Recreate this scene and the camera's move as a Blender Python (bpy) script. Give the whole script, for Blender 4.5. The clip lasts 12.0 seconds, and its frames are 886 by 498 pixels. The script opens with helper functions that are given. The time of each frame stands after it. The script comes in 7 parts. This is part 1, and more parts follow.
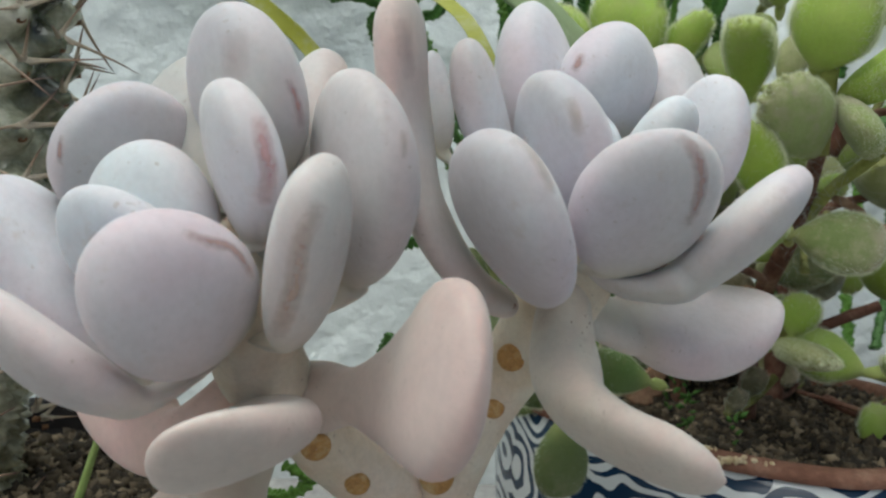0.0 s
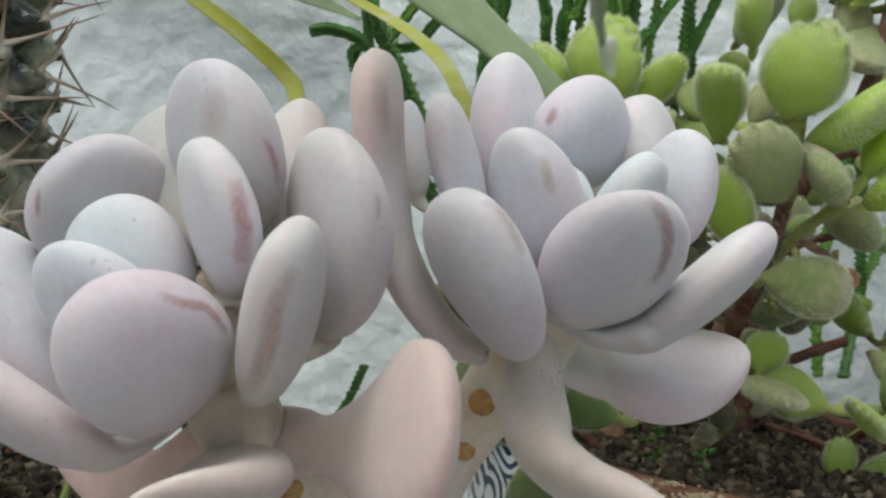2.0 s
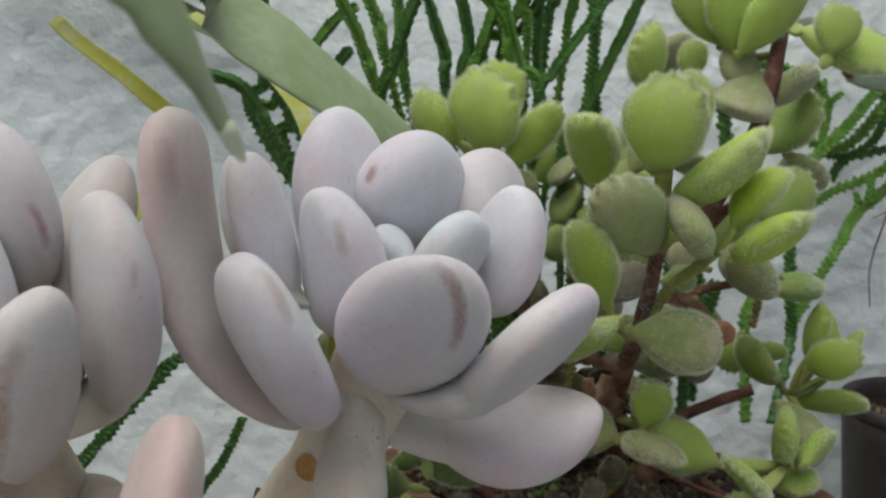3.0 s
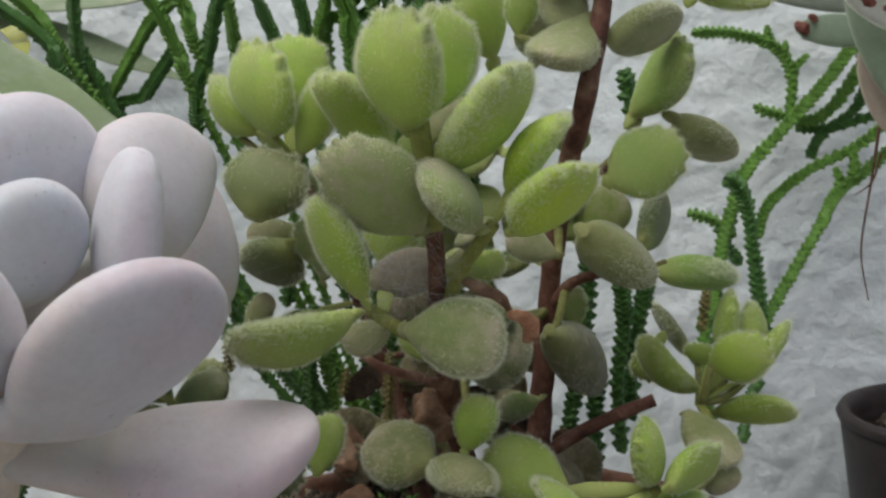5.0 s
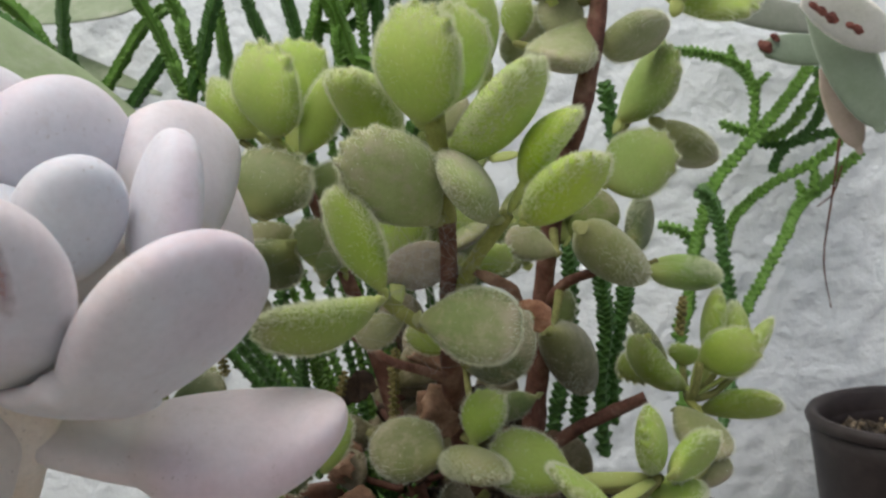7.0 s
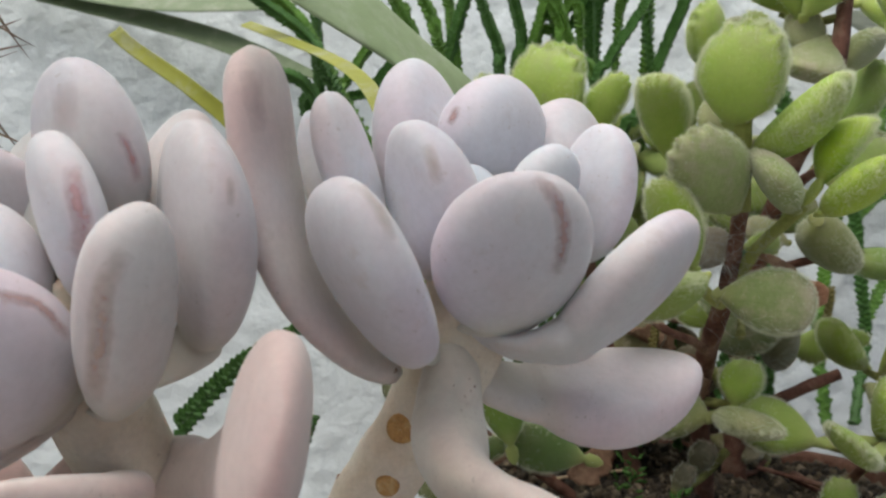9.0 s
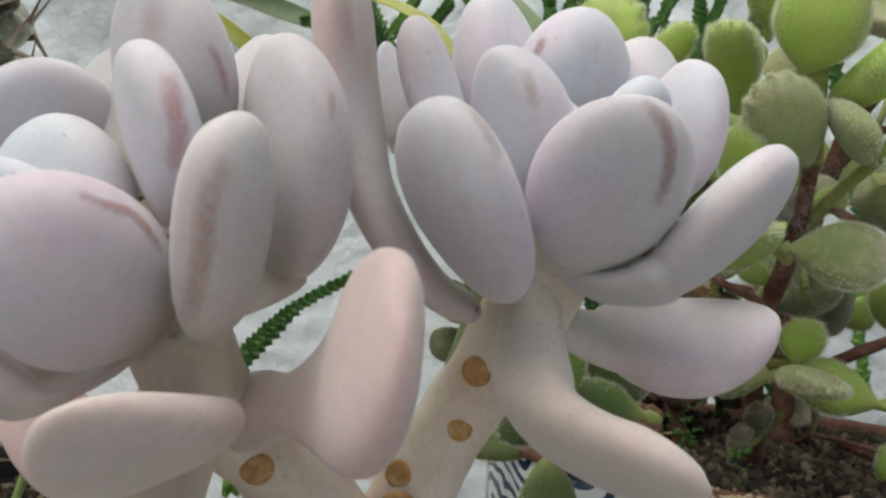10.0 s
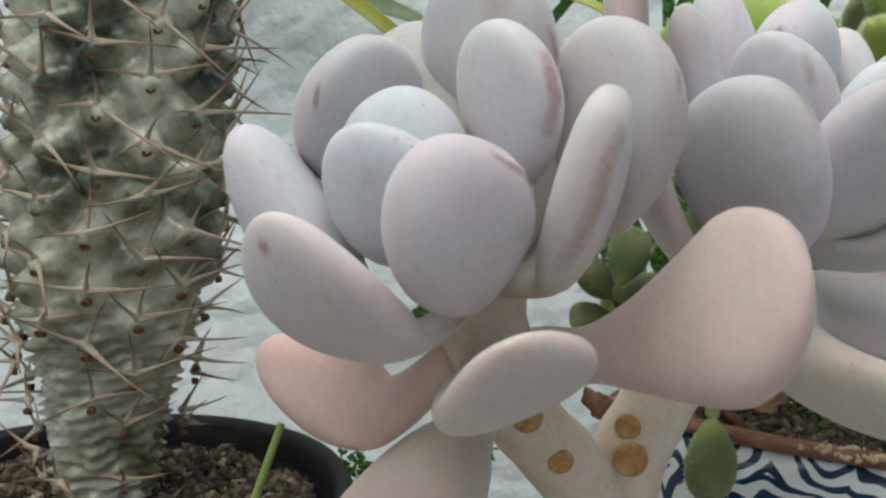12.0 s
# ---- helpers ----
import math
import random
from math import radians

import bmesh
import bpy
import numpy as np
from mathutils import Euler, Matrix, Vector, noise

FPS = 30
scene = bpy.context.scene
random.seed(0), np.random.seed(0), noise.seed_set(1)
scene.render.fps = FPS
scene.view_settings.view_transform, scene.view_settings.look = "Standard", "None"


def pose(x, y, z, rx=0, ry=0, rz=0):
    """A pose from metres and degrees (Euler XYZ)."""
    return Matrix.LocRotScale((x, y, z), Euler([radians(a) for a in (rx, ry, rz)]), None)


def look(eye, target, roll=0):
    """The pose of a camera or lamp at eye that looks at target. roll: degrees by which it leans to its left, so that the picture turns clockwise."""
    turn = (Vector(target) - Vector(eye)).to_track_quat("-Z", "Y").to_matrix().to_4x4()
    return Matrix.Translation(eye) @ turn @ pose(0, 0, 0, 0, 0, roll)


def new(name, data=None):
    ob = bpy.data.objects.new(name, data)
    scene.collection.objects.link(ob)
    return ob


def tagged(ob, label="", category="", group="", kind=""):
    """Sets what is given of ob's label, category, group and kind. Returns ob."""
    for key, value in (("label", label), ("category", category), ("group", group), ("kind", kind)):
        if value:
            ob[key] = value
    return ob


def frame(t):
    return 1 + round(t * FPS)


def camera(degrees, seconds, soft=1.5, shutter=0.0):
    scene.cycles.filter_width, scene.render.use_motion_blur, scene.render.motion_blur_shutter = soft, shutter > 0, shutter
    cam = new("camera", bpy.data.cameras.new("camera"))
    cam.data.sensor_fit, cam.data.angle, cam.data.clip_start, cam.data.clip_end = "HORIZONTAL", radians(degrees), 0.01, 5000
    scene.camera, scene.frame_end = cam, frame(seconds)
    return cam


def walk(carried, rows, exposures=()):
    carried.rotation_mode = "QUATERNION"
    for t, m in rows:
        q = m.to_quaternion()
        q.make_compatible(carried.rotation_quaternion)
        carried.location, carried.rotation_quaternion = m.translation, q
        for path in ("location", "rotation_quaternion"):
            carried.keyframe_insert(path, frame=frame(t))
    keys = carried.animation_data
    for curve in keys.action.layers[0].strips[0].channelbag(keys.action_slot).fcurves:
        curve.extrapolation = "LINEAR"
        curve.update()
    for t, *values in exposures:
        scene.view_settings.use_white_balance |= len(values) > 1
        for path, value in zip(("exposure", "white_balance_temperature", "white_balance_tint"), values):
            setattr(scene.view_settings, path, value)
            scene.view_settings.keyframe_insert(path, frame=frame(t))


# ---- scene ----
from mathutils.bvhtree import BVHTree

# ---- the camera's way ----
cam = camera(54.0, 12.0, soft=2.4)
cam.data.dof.use_dof, cam.data.dof.focus_distance, cam.data.dof.aperture_fstop = True, 0.17, 44.0
PATH = [
    (0.0, 0.00025, 0.00066, 0.20272, 78.872, -0.221, 3.303),
    (0.5, 0.00093, 0.00197, 0.20418, 78.457, -0.935, 2.424),
    (1.0, 0.00401, 0.00273, 0.20326, 78.845, -0.97, 3.054),
    (1.5, 0.00527, 0.00507, 0.20376, 78.84, -1.163, 2.867),
    (2.0, 0.0013, -0.00047, 0.21043, 79.289, -1.299, 2.173),
    (2.5, 0.00967, 0.00374, 0.20577, 80.777, -1.2, 2.508),
    (3.0, 0.03231, 0.00612, 0.21578, 81.139, -1.365, 2.267),
    (3.5, 0.06759, 0.03141, 0.19921, 82.002, -0.557, 4.559),
    (3.7, 0.07271, 0.03741, 0.19964, 81.668, -0.958, 6.044),
    (5.5, 0.10688, 0.04425, 0.19775, 85.777, 4.514, 9.367),
    (6.0, 0.10545, 0.04472, 0.19398, 86.891, 4.667, 8.927),
    (6.5, 0.09453, 0.04555, 0.19193, 86.3, 4.235, 6.552),
    (7.0, 0.08905, 0.03823, 0.19204, 86.155, 3.79, 5.188),
    (7.5, 0.07087, 0.02509, 0.19152, 86.227, 3.533, 3.301),
    (7.7, 0.05513, 0.01676, 0.18856, 86.784, 4.219, 2.822),
    (9.3, 0.0185, 0.00843, 0.19555, 84.811, 0.868, 3.6),
    (9.5, 0.01446, 0.00953, 0.19343, 84.464, 0.475, 3.176),
    (10.0, 0.00925, 0.01181, 0.18719, 84.305, 0.697, 4.201),
    (10.5, -0.00344, 0.00921, 0.18351, 84.447, 0.373, 3.313),
    (11.0, -0.01066, 0.00528, 0.18539, 84.031, 0.124, 4.118),
    (11.5, -0.0227, 0.00125, 0.18187, 84.103, 0.143, 2.541),
    (12.0, -0.03906, -0.003, 0.18403, 83.977, 0.046, 1.785),
]
walk(cam, [(t, pose(x, y, z, rx, ry, rz)) for t, x, y, z, rx, ry, rz in PATH],
     exposures=[(0, -0.35, 6300, 1), (1.5, -0.32, 6320, 3), (2.5, -0.36, 6400, 3), (3.0, -0.56, 6450, 6), (3.5, -0.52, 6500, 9), (5.5, -0.42, 6450, 10), (6.5, -0.16, 6550, 12), (7.5, -0.25, 6550, 12), (9.5, -0.28, 6500, 8), (10.5, -0.23, 6500, 6), (12, -0.31, 6350, 2)])

# ---- light ----
scene.view_settings.exposure = 0.0
world = bpy.data.worlds.new("sky")
scene.world = world
world.use_nodes = True
wn = world.node_tree.nodes
sky = wn.new("ShaderNodeTexSky")
sky.sky_type, sky.sun_disc = "NISHITA", False
sky.sun_elevation, sky.sun_rotation = radians(59), radians(-145)
sky.air_density, sky.dust_density, sky.ozone_density = 1.0, 4.0, 1.0
world.node_tree.links.new(sky.outputs["Color"], wn["Background"].inputs["Color"])
wn["Background"].inputs["Strength"].default_value = 0.12
sun = new("sun", bpy.data.lights.new("sun", "SUN"))
sun.data.energy, sun.data.angle, sun.data.color = 1.7, radians(80), (1.0, 0.965, 0.89)
sun.matrix_world = look((-0.32, -0.45, 0.92), (0, 0, 0))
# area lamp added overhead to brighten plants and wall, no such source known
added_panel = new("added_top_light", bpy.data.lights.new("added_top_light", "AREA"))
added_panel.data.shape, added_panel.data.size, added_panel.data.size_y, added_panel.data.energy, added_panel.data.color = "RECTANGLE", 0.55, 0.55, 4.0, (1.0, 0.99, 0.965)
added_panel.matrix_world = look((-0.06, 0.12, 0.80), (0.02, 0.36, 0.24))


# ---- materials ----


def material(name, rough=0.7, metal=0.0):
    m = bpy.data.materials.new(name)
    m.use_nodes = True
    b = m.node_tree.nodes["Principled BSDF"]
    b.inputs["Roughness"].default_value, b.inputs["Metallic"].default_value = rough, metal
    return m, m.node_tree.nodes, m.node_tree.links, b


def texture(nodes, links, kind, scale, coords="Object", **values):
    """A texture node on object (or other) coordinates."""
    c = nodes.new("ShaderNodeTexCoord")
    n = nodes.new(kind)
    n.inputs["Scale"].default_value = scale
    for key, value in values.items():
        n.inputs[key].default_value = value
    links.new(c.outputs[coords], n.inputs["Vector"])
    return n


def ramp(nodes, links, source, stops):
    r = nodes.new("ShaderNodeValToRGB")
    e = r.color_ramp.elements
    e[0].position, e[0].color = stops[0][0], (*stops[0][1], 1)
    e[1].position, e[1].color = stops[-1][0], (*stops[-1][1], 1)
    for p, c in stops[1:-1]:
        e.new(p).color = (*c, 1)
    links.new(source, r.inputs["Fac"])
    return r.outputs["Color"]


def mix(nodes, links, how, fac, a, b):
    n = nodes.new("ShaderNodeMix")
    n.data_type, n.blend_type = "RGBA", how
    for slot, value in ((0, fac), (6, a), (7, b)):
        if hasattr(value, "is_output"):
            links.new(value, n.inputs[slot])
        else:
            n.inputs[slot].default_value = value if slot == 0 else (*value, 1)
    return n.outputs[2]


def relief(nodes, links, bsdf, source, strength, distance):
    b = nodes.new("ShaderNodeBump")
    b.inputs["Strength"].default_value, b.inputs["Distance"].default_value = strength, distance
    links.new(source, b.inputs["Height"])
    links.new(b.outputs["Normal"], bsdf.inputs["Normal"])


def speckled(name, dark, mid, light, scale, rough=0.8, bump=0.3, depth=0.001, fine=6.0, spec=0.3):
    """A surface in three tones with a coarse and a fine grain."""
    m, n, l, b = material(name, rough)
    coarse = texture(n, l, "ShaderNodeTexNoise", scale, Detail=6.0, Roughness=0.65)
    grain = texture(n, l, "ShaderNodeTexNoise", scale * fine, Detail=4.0, Roughness=0.6)
    c = ramp(n, l, coarse.outputs["Fac"], [(0.3, dark), (0.5, mid), (0.7, light)])
    g = ramp(n, l, grain.outputs["Fac"], [(0.3, (0.72, 0.72, 0.72)), (0.7, (1.0, 1.0, 1.0))])
    l.new(mix(n, l, "MULTIPLY", 1.0, c, g), b.inputs["Base Color"])
    b.inputs["Specular IOR Level"].default_value = spec
    relief(n, l, b, grain.outputs["Fac"], bump, depth)
    return m


def tinted(name, rough, mottle, scale, bump, depth, dust=None, dust_from=0.55, subsurface=0.0, sheen=0.0, veil=(1, 1, 1), margin=None, foot=None, tip=None, depth_in=0.0006, blush=None, grainy=0.90, cap=None, capped=0.9, specks=None):
    """A plant skin: the object's own colour, mottled, with pigment at margin, foot and tip, and dust over it."""
    m, n, l, b = material(name, rough)
    info = n.new("ShaderNodeObjectInfo")
    coarse = texture(n, l, "ShaderNodeTexNoise", scale, Detail=5.0, Roughness=0.6)
    grain = texture(n, l, "ShaderNodeTexNoise", scale * 9, Detail=4.0, Roughness=0.65)
    tone = ramp(n, l, coarse.outputs["Fac"], [(0.3, mottle), (0.68, veil)])
    c = mix(n, l, "MULTIPLY", 1.0, info.outputs["Color"], tone)
    fine = ramp(n, l, grain.outputs["Fac"], [(0.32, (grainy, grainy, grainy)), (0.62, (1, 1, 1))])
    c = mix(n, l, "MULTIPLY", 1.0, c, fine)
    if blush:
        w = texture(n, l, "ShaderNodeTexNoise", 38, Detail=2.0, Roughness=0.45)
        f = ramp(n, l, w.outputs["Fac"], [(0.48, (0, 0, 0)), (0.68, (1, 1, 1))])
        c = mix(n, l, "MULTIPLY", f, c, blush)
        w = texture(n, l, "ShaderNodeTexNoise", 27, Detail=2.0, Roughness=0.45)
        f = ramp(n, l, w.outputs["Fac"], [(0.50, (0, 0, 0)), (0.70, (1, 1, 1))])
        c = mix(n, l, "MULTIPLY", f, c, (1.0, 0.985, 0.92))
    if dust:
        d = texture(n, l, "ShaderNodeTexNoise", scale * 2.3, Detail=8.0, Roughness=0.72)
        f = ramp(n, l, d.outputs["Fac"], [(dust_from - 0.12, (0, 0, 0)), (dust_from + 0.12, (0.7, 0.7, 0.7))])
        c = mix(n, l, "MIX", f, c, dust)
    for key, tint, stops in (("edge", margin, (0.45, 1.0)), ("foot", foot, (0.0, 1.0)), ("tip", tip, (0.25, 0.9))):
        if tint:
            at = n.new("ShaderNodeAttribute")
            at.attribute_name = key
            top = tint[3]
            f = ramp(n, l, at.outputs["Fac"], [(stops[0], (0, 0, 0)), (stops[1], (top, top, top))])
            c = mix(n, l, "MULTIPLY" if key == "edge" else "MIX", f, c, tint[:3])
    if specks:
        w = texture(n, l, "ShaderNodeTexNoise", 1300, Detail=0.0, Roughness=0.5)
        patch = texture(n, l, "ShaderNodeTexNoise", 130, Detail=3.0, Roughness=0.6)
        f = n.new("ShaderNodeMath")
        f.operation = "MULTIPLY"
        l.new(ramp(n, l, w.outputs["Fac"], [(0.74, (0, 0, 0)), (0.80, (0.45, 0.45, 0.45))]), f.inputs[0])
        l.new(ramp(n, l, patch.outputs["Fac"], [(0.5, (0, 0, 0)), (0.62, (1, 1, 1))]), f.inputs[1])
        c = mix(n, l, "MIX", f.outputs[0], c, specks)
    if cap:
        at = n.new("ShaderNodeAttribute")
        at.attribute_name = "cap"
        w = texture(n, l, "ShaderNodeTexNoise", 210, Detail=6.0, Roughness=0.7)
        f = n.new("ShaderNodeMath")
        f.operation = "MULTIPLY"
        l.new(at.outputs["Fac"], f.inputs[0])
        l.new(ramp(n, l, w.outputs["Fac"], [(0.38, (0, 0, 0)), (0.62, (capped, capped, capped))]), f.inputs[1])
        c = mix(n, l, "MIX", f.outputs[0], c, cap)
    l.new(c, b.inputs["Base Color"])
    b.inputs["Subsurface Weight"].default_value = subsurface
    b.inputs["Subsurface Radius"].default_value = (1.0, 0.7, 0.6)
    b.inputs["Subsurface Scale"].default_value = depth_in
    b.inputs["Sheen Weight"].default_value = sheen
    b.inputs["Specular IOR Level"].default_value = 0.3
    relief(n, l, b, grain.outputs["Fac"], bump, depth)
    return m


FARINA = tinted("waxy_bloom", 0.55, (0.91, 0.88, 0.885), 85, 0.10, 0.0002, dust=(0.47, 0.39, 0.35), dust_from=0.70, subsurface=0.5, sheen=0.15, margin=(1.01, 0.935, 0.945, 0.7), foot=(0.58, 0.55, 0.42, 0.75), depth_in=0.0032, blush=(0.99, 0.93, 0.955), grainy=0.93, specks=(0.33, 0.26, 0.22))
PLUSH = tinted("velvet_leaf", 0.6, (0.82, 0.88, 0.70), 130, 0.35, 0.0003, dust=(0.34, 0.28, 0.17), dust_from=0.70, cap=(0.42, 0.37, 0.25), capped=0.4, subsurface=0.3, sheen=0.12, depth_in=0.0016, foot=(0.36, 0.40, 0.13, 0.9), tip=(0.34, 0.17, 0.09, 0.8))
FELTED = tinted("felted_leaf", 0.9, (0.8, 0.84, 0.76), 90, 0.5, 0.0003, sheen=0.4, margin=(1.75, 1.65, 1.65, 0.75))
DUSTY = tinted("dusty_velvet_leaf", 0.85, (0.74, 0.78, 0.64), 130, 0.6, 0.0004, dust=(0.42, 0.37, 0.25), dust_from=0.60, cap=(0.46, 0.39, 0.29), capped=0.7, sheen=0.3, foot=(0.30, 0.31, 0.11, 0.8), tip=(0.26, 0.13, 0.08, 0.9))


def hair():
    """Fine pale hair that lets light through."""
    m, n, l, b = material("pale_hair", 0.6)
    b.inputs["Base Color"].default_value = (0.84, 0.86, 0.72, 1)
    t = n.new("ShaderNodeBsdfTranslucent")
    t.inputs["Color"].default_value = (0.90, 0.92, 0.78, 1)
    x = n.new("ShaderNodeMixShader")
    x.inputs[0].default_value = 0.55
    l.new(b.outputs[0], x.inputs[1])
    l.new(t.outputs[0], x.inputs[2])
    l.new(x.outputs[0], n["Material Output"].inputs["Surface"])
    return m


FUZZ = hair()
BARK = speckled("reddish_bark", (0.07, 0.03, 0.02), (0.17, 0.075, 0.05), (0.30, 0.18, 0.125), 160, 0.75, 0.6, 0.0006)
CHAIN = tinted("chain_leaf", 0.45, (0.6, 0.65, 0.5), 260, 0.3, 0.0003)
STRAP = tinted("strap_leaf", 0.55, (0.8, 0.85, 0.75), 40, 0.2, 0.0003, dust=(0.42, 0.42, 0.34), dust_from=0.62)
STALK = tinted("waxy_stem", 0.6, (0.86, 0.80, 0.72), 120, 0.3, 0.0005, dust=(0.62, 0.49, 0.38), dust_from=0.68, subsurface=0.35, depth_in=0.003, grainy=0.90, blush=(1.0, 0.89, 0.87), specks=(0.30, 0.21, 0.16))
SCAR = speckled("orange_leaf_scar", (0.38, 0.18, 0.07), (0.60, 0.34, 0.12), (0.68, 0.50, 0.28), 420, 0.6, 0.5, 0.0004)


def worn_skin(name, tone, full):
    """Skin with the bloom rubbed off in grains: bare in the middle of the patch, open between the grains at its edge."""
    m, n, l, b = material(name, 0.6)
    at = n.new("ShaderNodeAttribute")
    at.attribute_name = "worn"
    g = texture(n, l, "ShaderNodeTexNoise", 900, Detail=4.0, Roughness=0.7)
    f = n.new("ShaderNodeMath")
    f.operation, f.inputs[1].default_value = "MULTIPLY_ADD", 1.0
    l.new(g.outputs["Fac"], f.inputs[0])
    l.new(at.outputs["Fac"], f.inputs[2])
    h = n.new("ShaderNodeMath")
    h.operation, h.inputs[1].default_value = "MULTIPLY", 0.5
    l.new(f.outputs[0], h.inputs[0])
    bare = ramp(n, l, h.outputs[0], [(0.30, (0, 0, 0)), (0.78, (full, full, full))])
    l.new(ramp(n, l, g.outputs["Fac"], [(0.3, [0.85 * v for v in tone]), (0.7, [1.08 * v for v in tone])]), b.inputs["Base Color"])
    b.inputs["Specular IOR Level"].default_value = 0.3
    clear = n.new("ShaderNodeBsdfTransparent")
    x = n.new("ShaderNodeMixShader")
    l.new(bare, x.inputs[0])
    l.new(clear.outputs[0], x.inputs[1])
    l.new(b.outputs[0], x.inputs[2])
    l.new(x.outputs[0], n["Material Output"].inputs["Surface"])
    return m


RUB = worn_skin("rubbed_leaf_skin", (0.50, 0.32, 0.30), 0.65)
REDRUB = worn_skin("red_rubbed_skin", (0.58, 0.32, 0.33), 0.6)
TANRUB = worn_skin("tan_rubbed_skin", (0.58, 0.43, 0.34), 0.35)
PINKRUB = worn_skin("pinkish_tan_rubbed_skin", (0.60, 0.42, 0.34), 0.5)
SOFTRUB = worn_skin("faint_rubbed_skin", (0.60, 0.43, 0.42), 0.3)


def plaster():
    """White paint over stippled plaster."""
    m, n, l, b = material("white_plaster", 0.8)
    coarse = texture(n, l, "ShaderNodeTexNoise", 9, Detail=5.0, Roughness=0.6)
    fine = texture(n, l, "ShaderNodeTexNoise", 260, Detail=5.0, Roughness=0.6)
    pits = texture(n, l, "ShaderNodeTexNoise", 120, Detail=3.0, Roughness=0.55)
    c = ramp(n, l, coarse.outputs["Fac"], [(0.3, (0.68, 0.725, 0.735)), (0.7, (0.74, 0.78, 0.785))])
    l.new(c, b.inputs["Base Color"])
    h = n.new("ShaderNodeMath")
    h.operation = "MULTIPLY_ADD"
    h.inputs[1].default_value = 0.28
    l.new(fine.outputs["Fac"], h.inputs[0])
    l.new(pits.outputs["Fac"], h.inputs[2])
    relief(n, l, b, h.outputs[0], 0.75, 0.003)
    return m


PLASTER = plaster()
STONE = speckled("grey_stone", (0.34, 0.33, 0.32), (0.42, 0.41, 0.40), (0.50, 0.49, 0.47), 40, 0.8, 0.4, 0.001)
SOIL = speckled("dark_soil", (0.018, 0.015, 0.011), (0.065, 0.053, 0.039), (0.14, 0.115, 0.085), 110, 0.95, 1.0, 0.002)
BLACK = speckled("black_plastic", (0.010, 0.009, 0.009), (0.015, 0.013, 0.013), (0.026, 0.023, 0.022), 60, 0.6, 0.2, 0.0003, spec=0.2)
BROWN = speckled("brown_plastic", (0.018, 0.013, 0.012), (0.028, 0.020, 0.018), (0.044, 0.033, 0.030), 70, 0.5, 0.2, 0.0003, spec=0.4)
RIM = speckled("terracotta_rim", (0.16, 0.07, 0.045), (0.25, 0.12, 0.08), (0.34, 0.2, 0.14), 120, 0.8, 0.5, 0.0005)


def trunk_skin():
    """Glossy green bark, its highlights painted as pale patches among dark ones, dry and tan towards the foot."""
    m, n, l, b = material("grey_green_bark", 0.22)
    big = texture(n, l, "ShaderNodeTexNoise", 75, Detail=6.0, Roughness=0.55)
    grain = texture(n, l, "ShaderNodeTexNoise", 700, Detail=4.0, Roughness=0.6)
    c = ramp(n, l, big.outputs["Fac"], [(0.36, (0.03, 0.034, 0.02)), (0.46, (0.17, 0.18, 0.115)), (0.56, (0.48, 0.48, 0.36)), (0.66, (0.85, 0.84, 0.71))])
    old = texture(n, l, "ShaderNodeTexNoise", 55, Detail=6.0, Roughness=0.65)
    tan = ramp(n, l, old.outputs["Fac"], [(0.36, (0.22, 0.20, 0.115)), (0.5, (0.66, 0.64, 0.47)), (0.64, (0.92, 0.90, 0.77))])
    s = n.new("ShaderNodeSeparateXYZ")
    t = n.new("ShaderNodeTexCoord")
    l.new(t.outputs["Object"], s.inputs[0])
    h = n.new("ShaderNodeMapRange")
    for k, value in ((1, 0.130), (2, 0.175), (3, 0.85), (4, 0.0)):
        h.inputs[k].default_value = value
    l.new(s.outputs["Z"], h.inputs[0])
    c = mix(n, l, "MIX", h.outputs[0], c, tan)
    l.new(mix(n, l, "MULTIPLY", 1.0, c, ramp(n, l, grain.outputs["Fac"], [(0.3, (0.75, 0.75, 0.75)), (0.65, (1, 1, 1))])), b.inputs["Base Color"])
    b.inputs["Specular IOR Level"].default_value = 0.8
    relief(n, l, b, old.outputs["Fac"], 0.5, 0.0016)
    return m


TRUNK = trunk_skin()


def thorn_skin():
    """Tan at the base, reddish brown towards the tip."""
    m, n, l, b = material("thorn", 0.5)
    c = n.new("ShaderNodeTexCoord")
    s = n.new("ShaderNodeSeparateXYZ")
    l.new(c.outputs["Object"], s.inputs[0])
    d = n.new("ShaderNodeMath")
    d.operation, d.inputs[1].default_value = "MULTIPLY", 66.0
    l.new(s.outputs["Z"], d.inputs[0])
    tone = ramp(n, l, d.outputs[0], [(0.0, (0.62, 0.55, 0.44)), (0.35, (0.50, 0.40, 0.29)), (0.75, (0.30, 0.19, 0.13)), (1.0, (0.12, 0.06, 0.05))])
    g = texture(n, l, "ShaderNodeTexNoise", 900, Detail=4.0)
    l.new(mix(n, l, "MULTIPLY", 1.0, tone, ramp(n, l, g.outputs["Fac"], [(0.3, (0.7, 0.7, 0.7)), (0.65, (1, 1, 1))])), b.inputs["Base Color"])
    return m


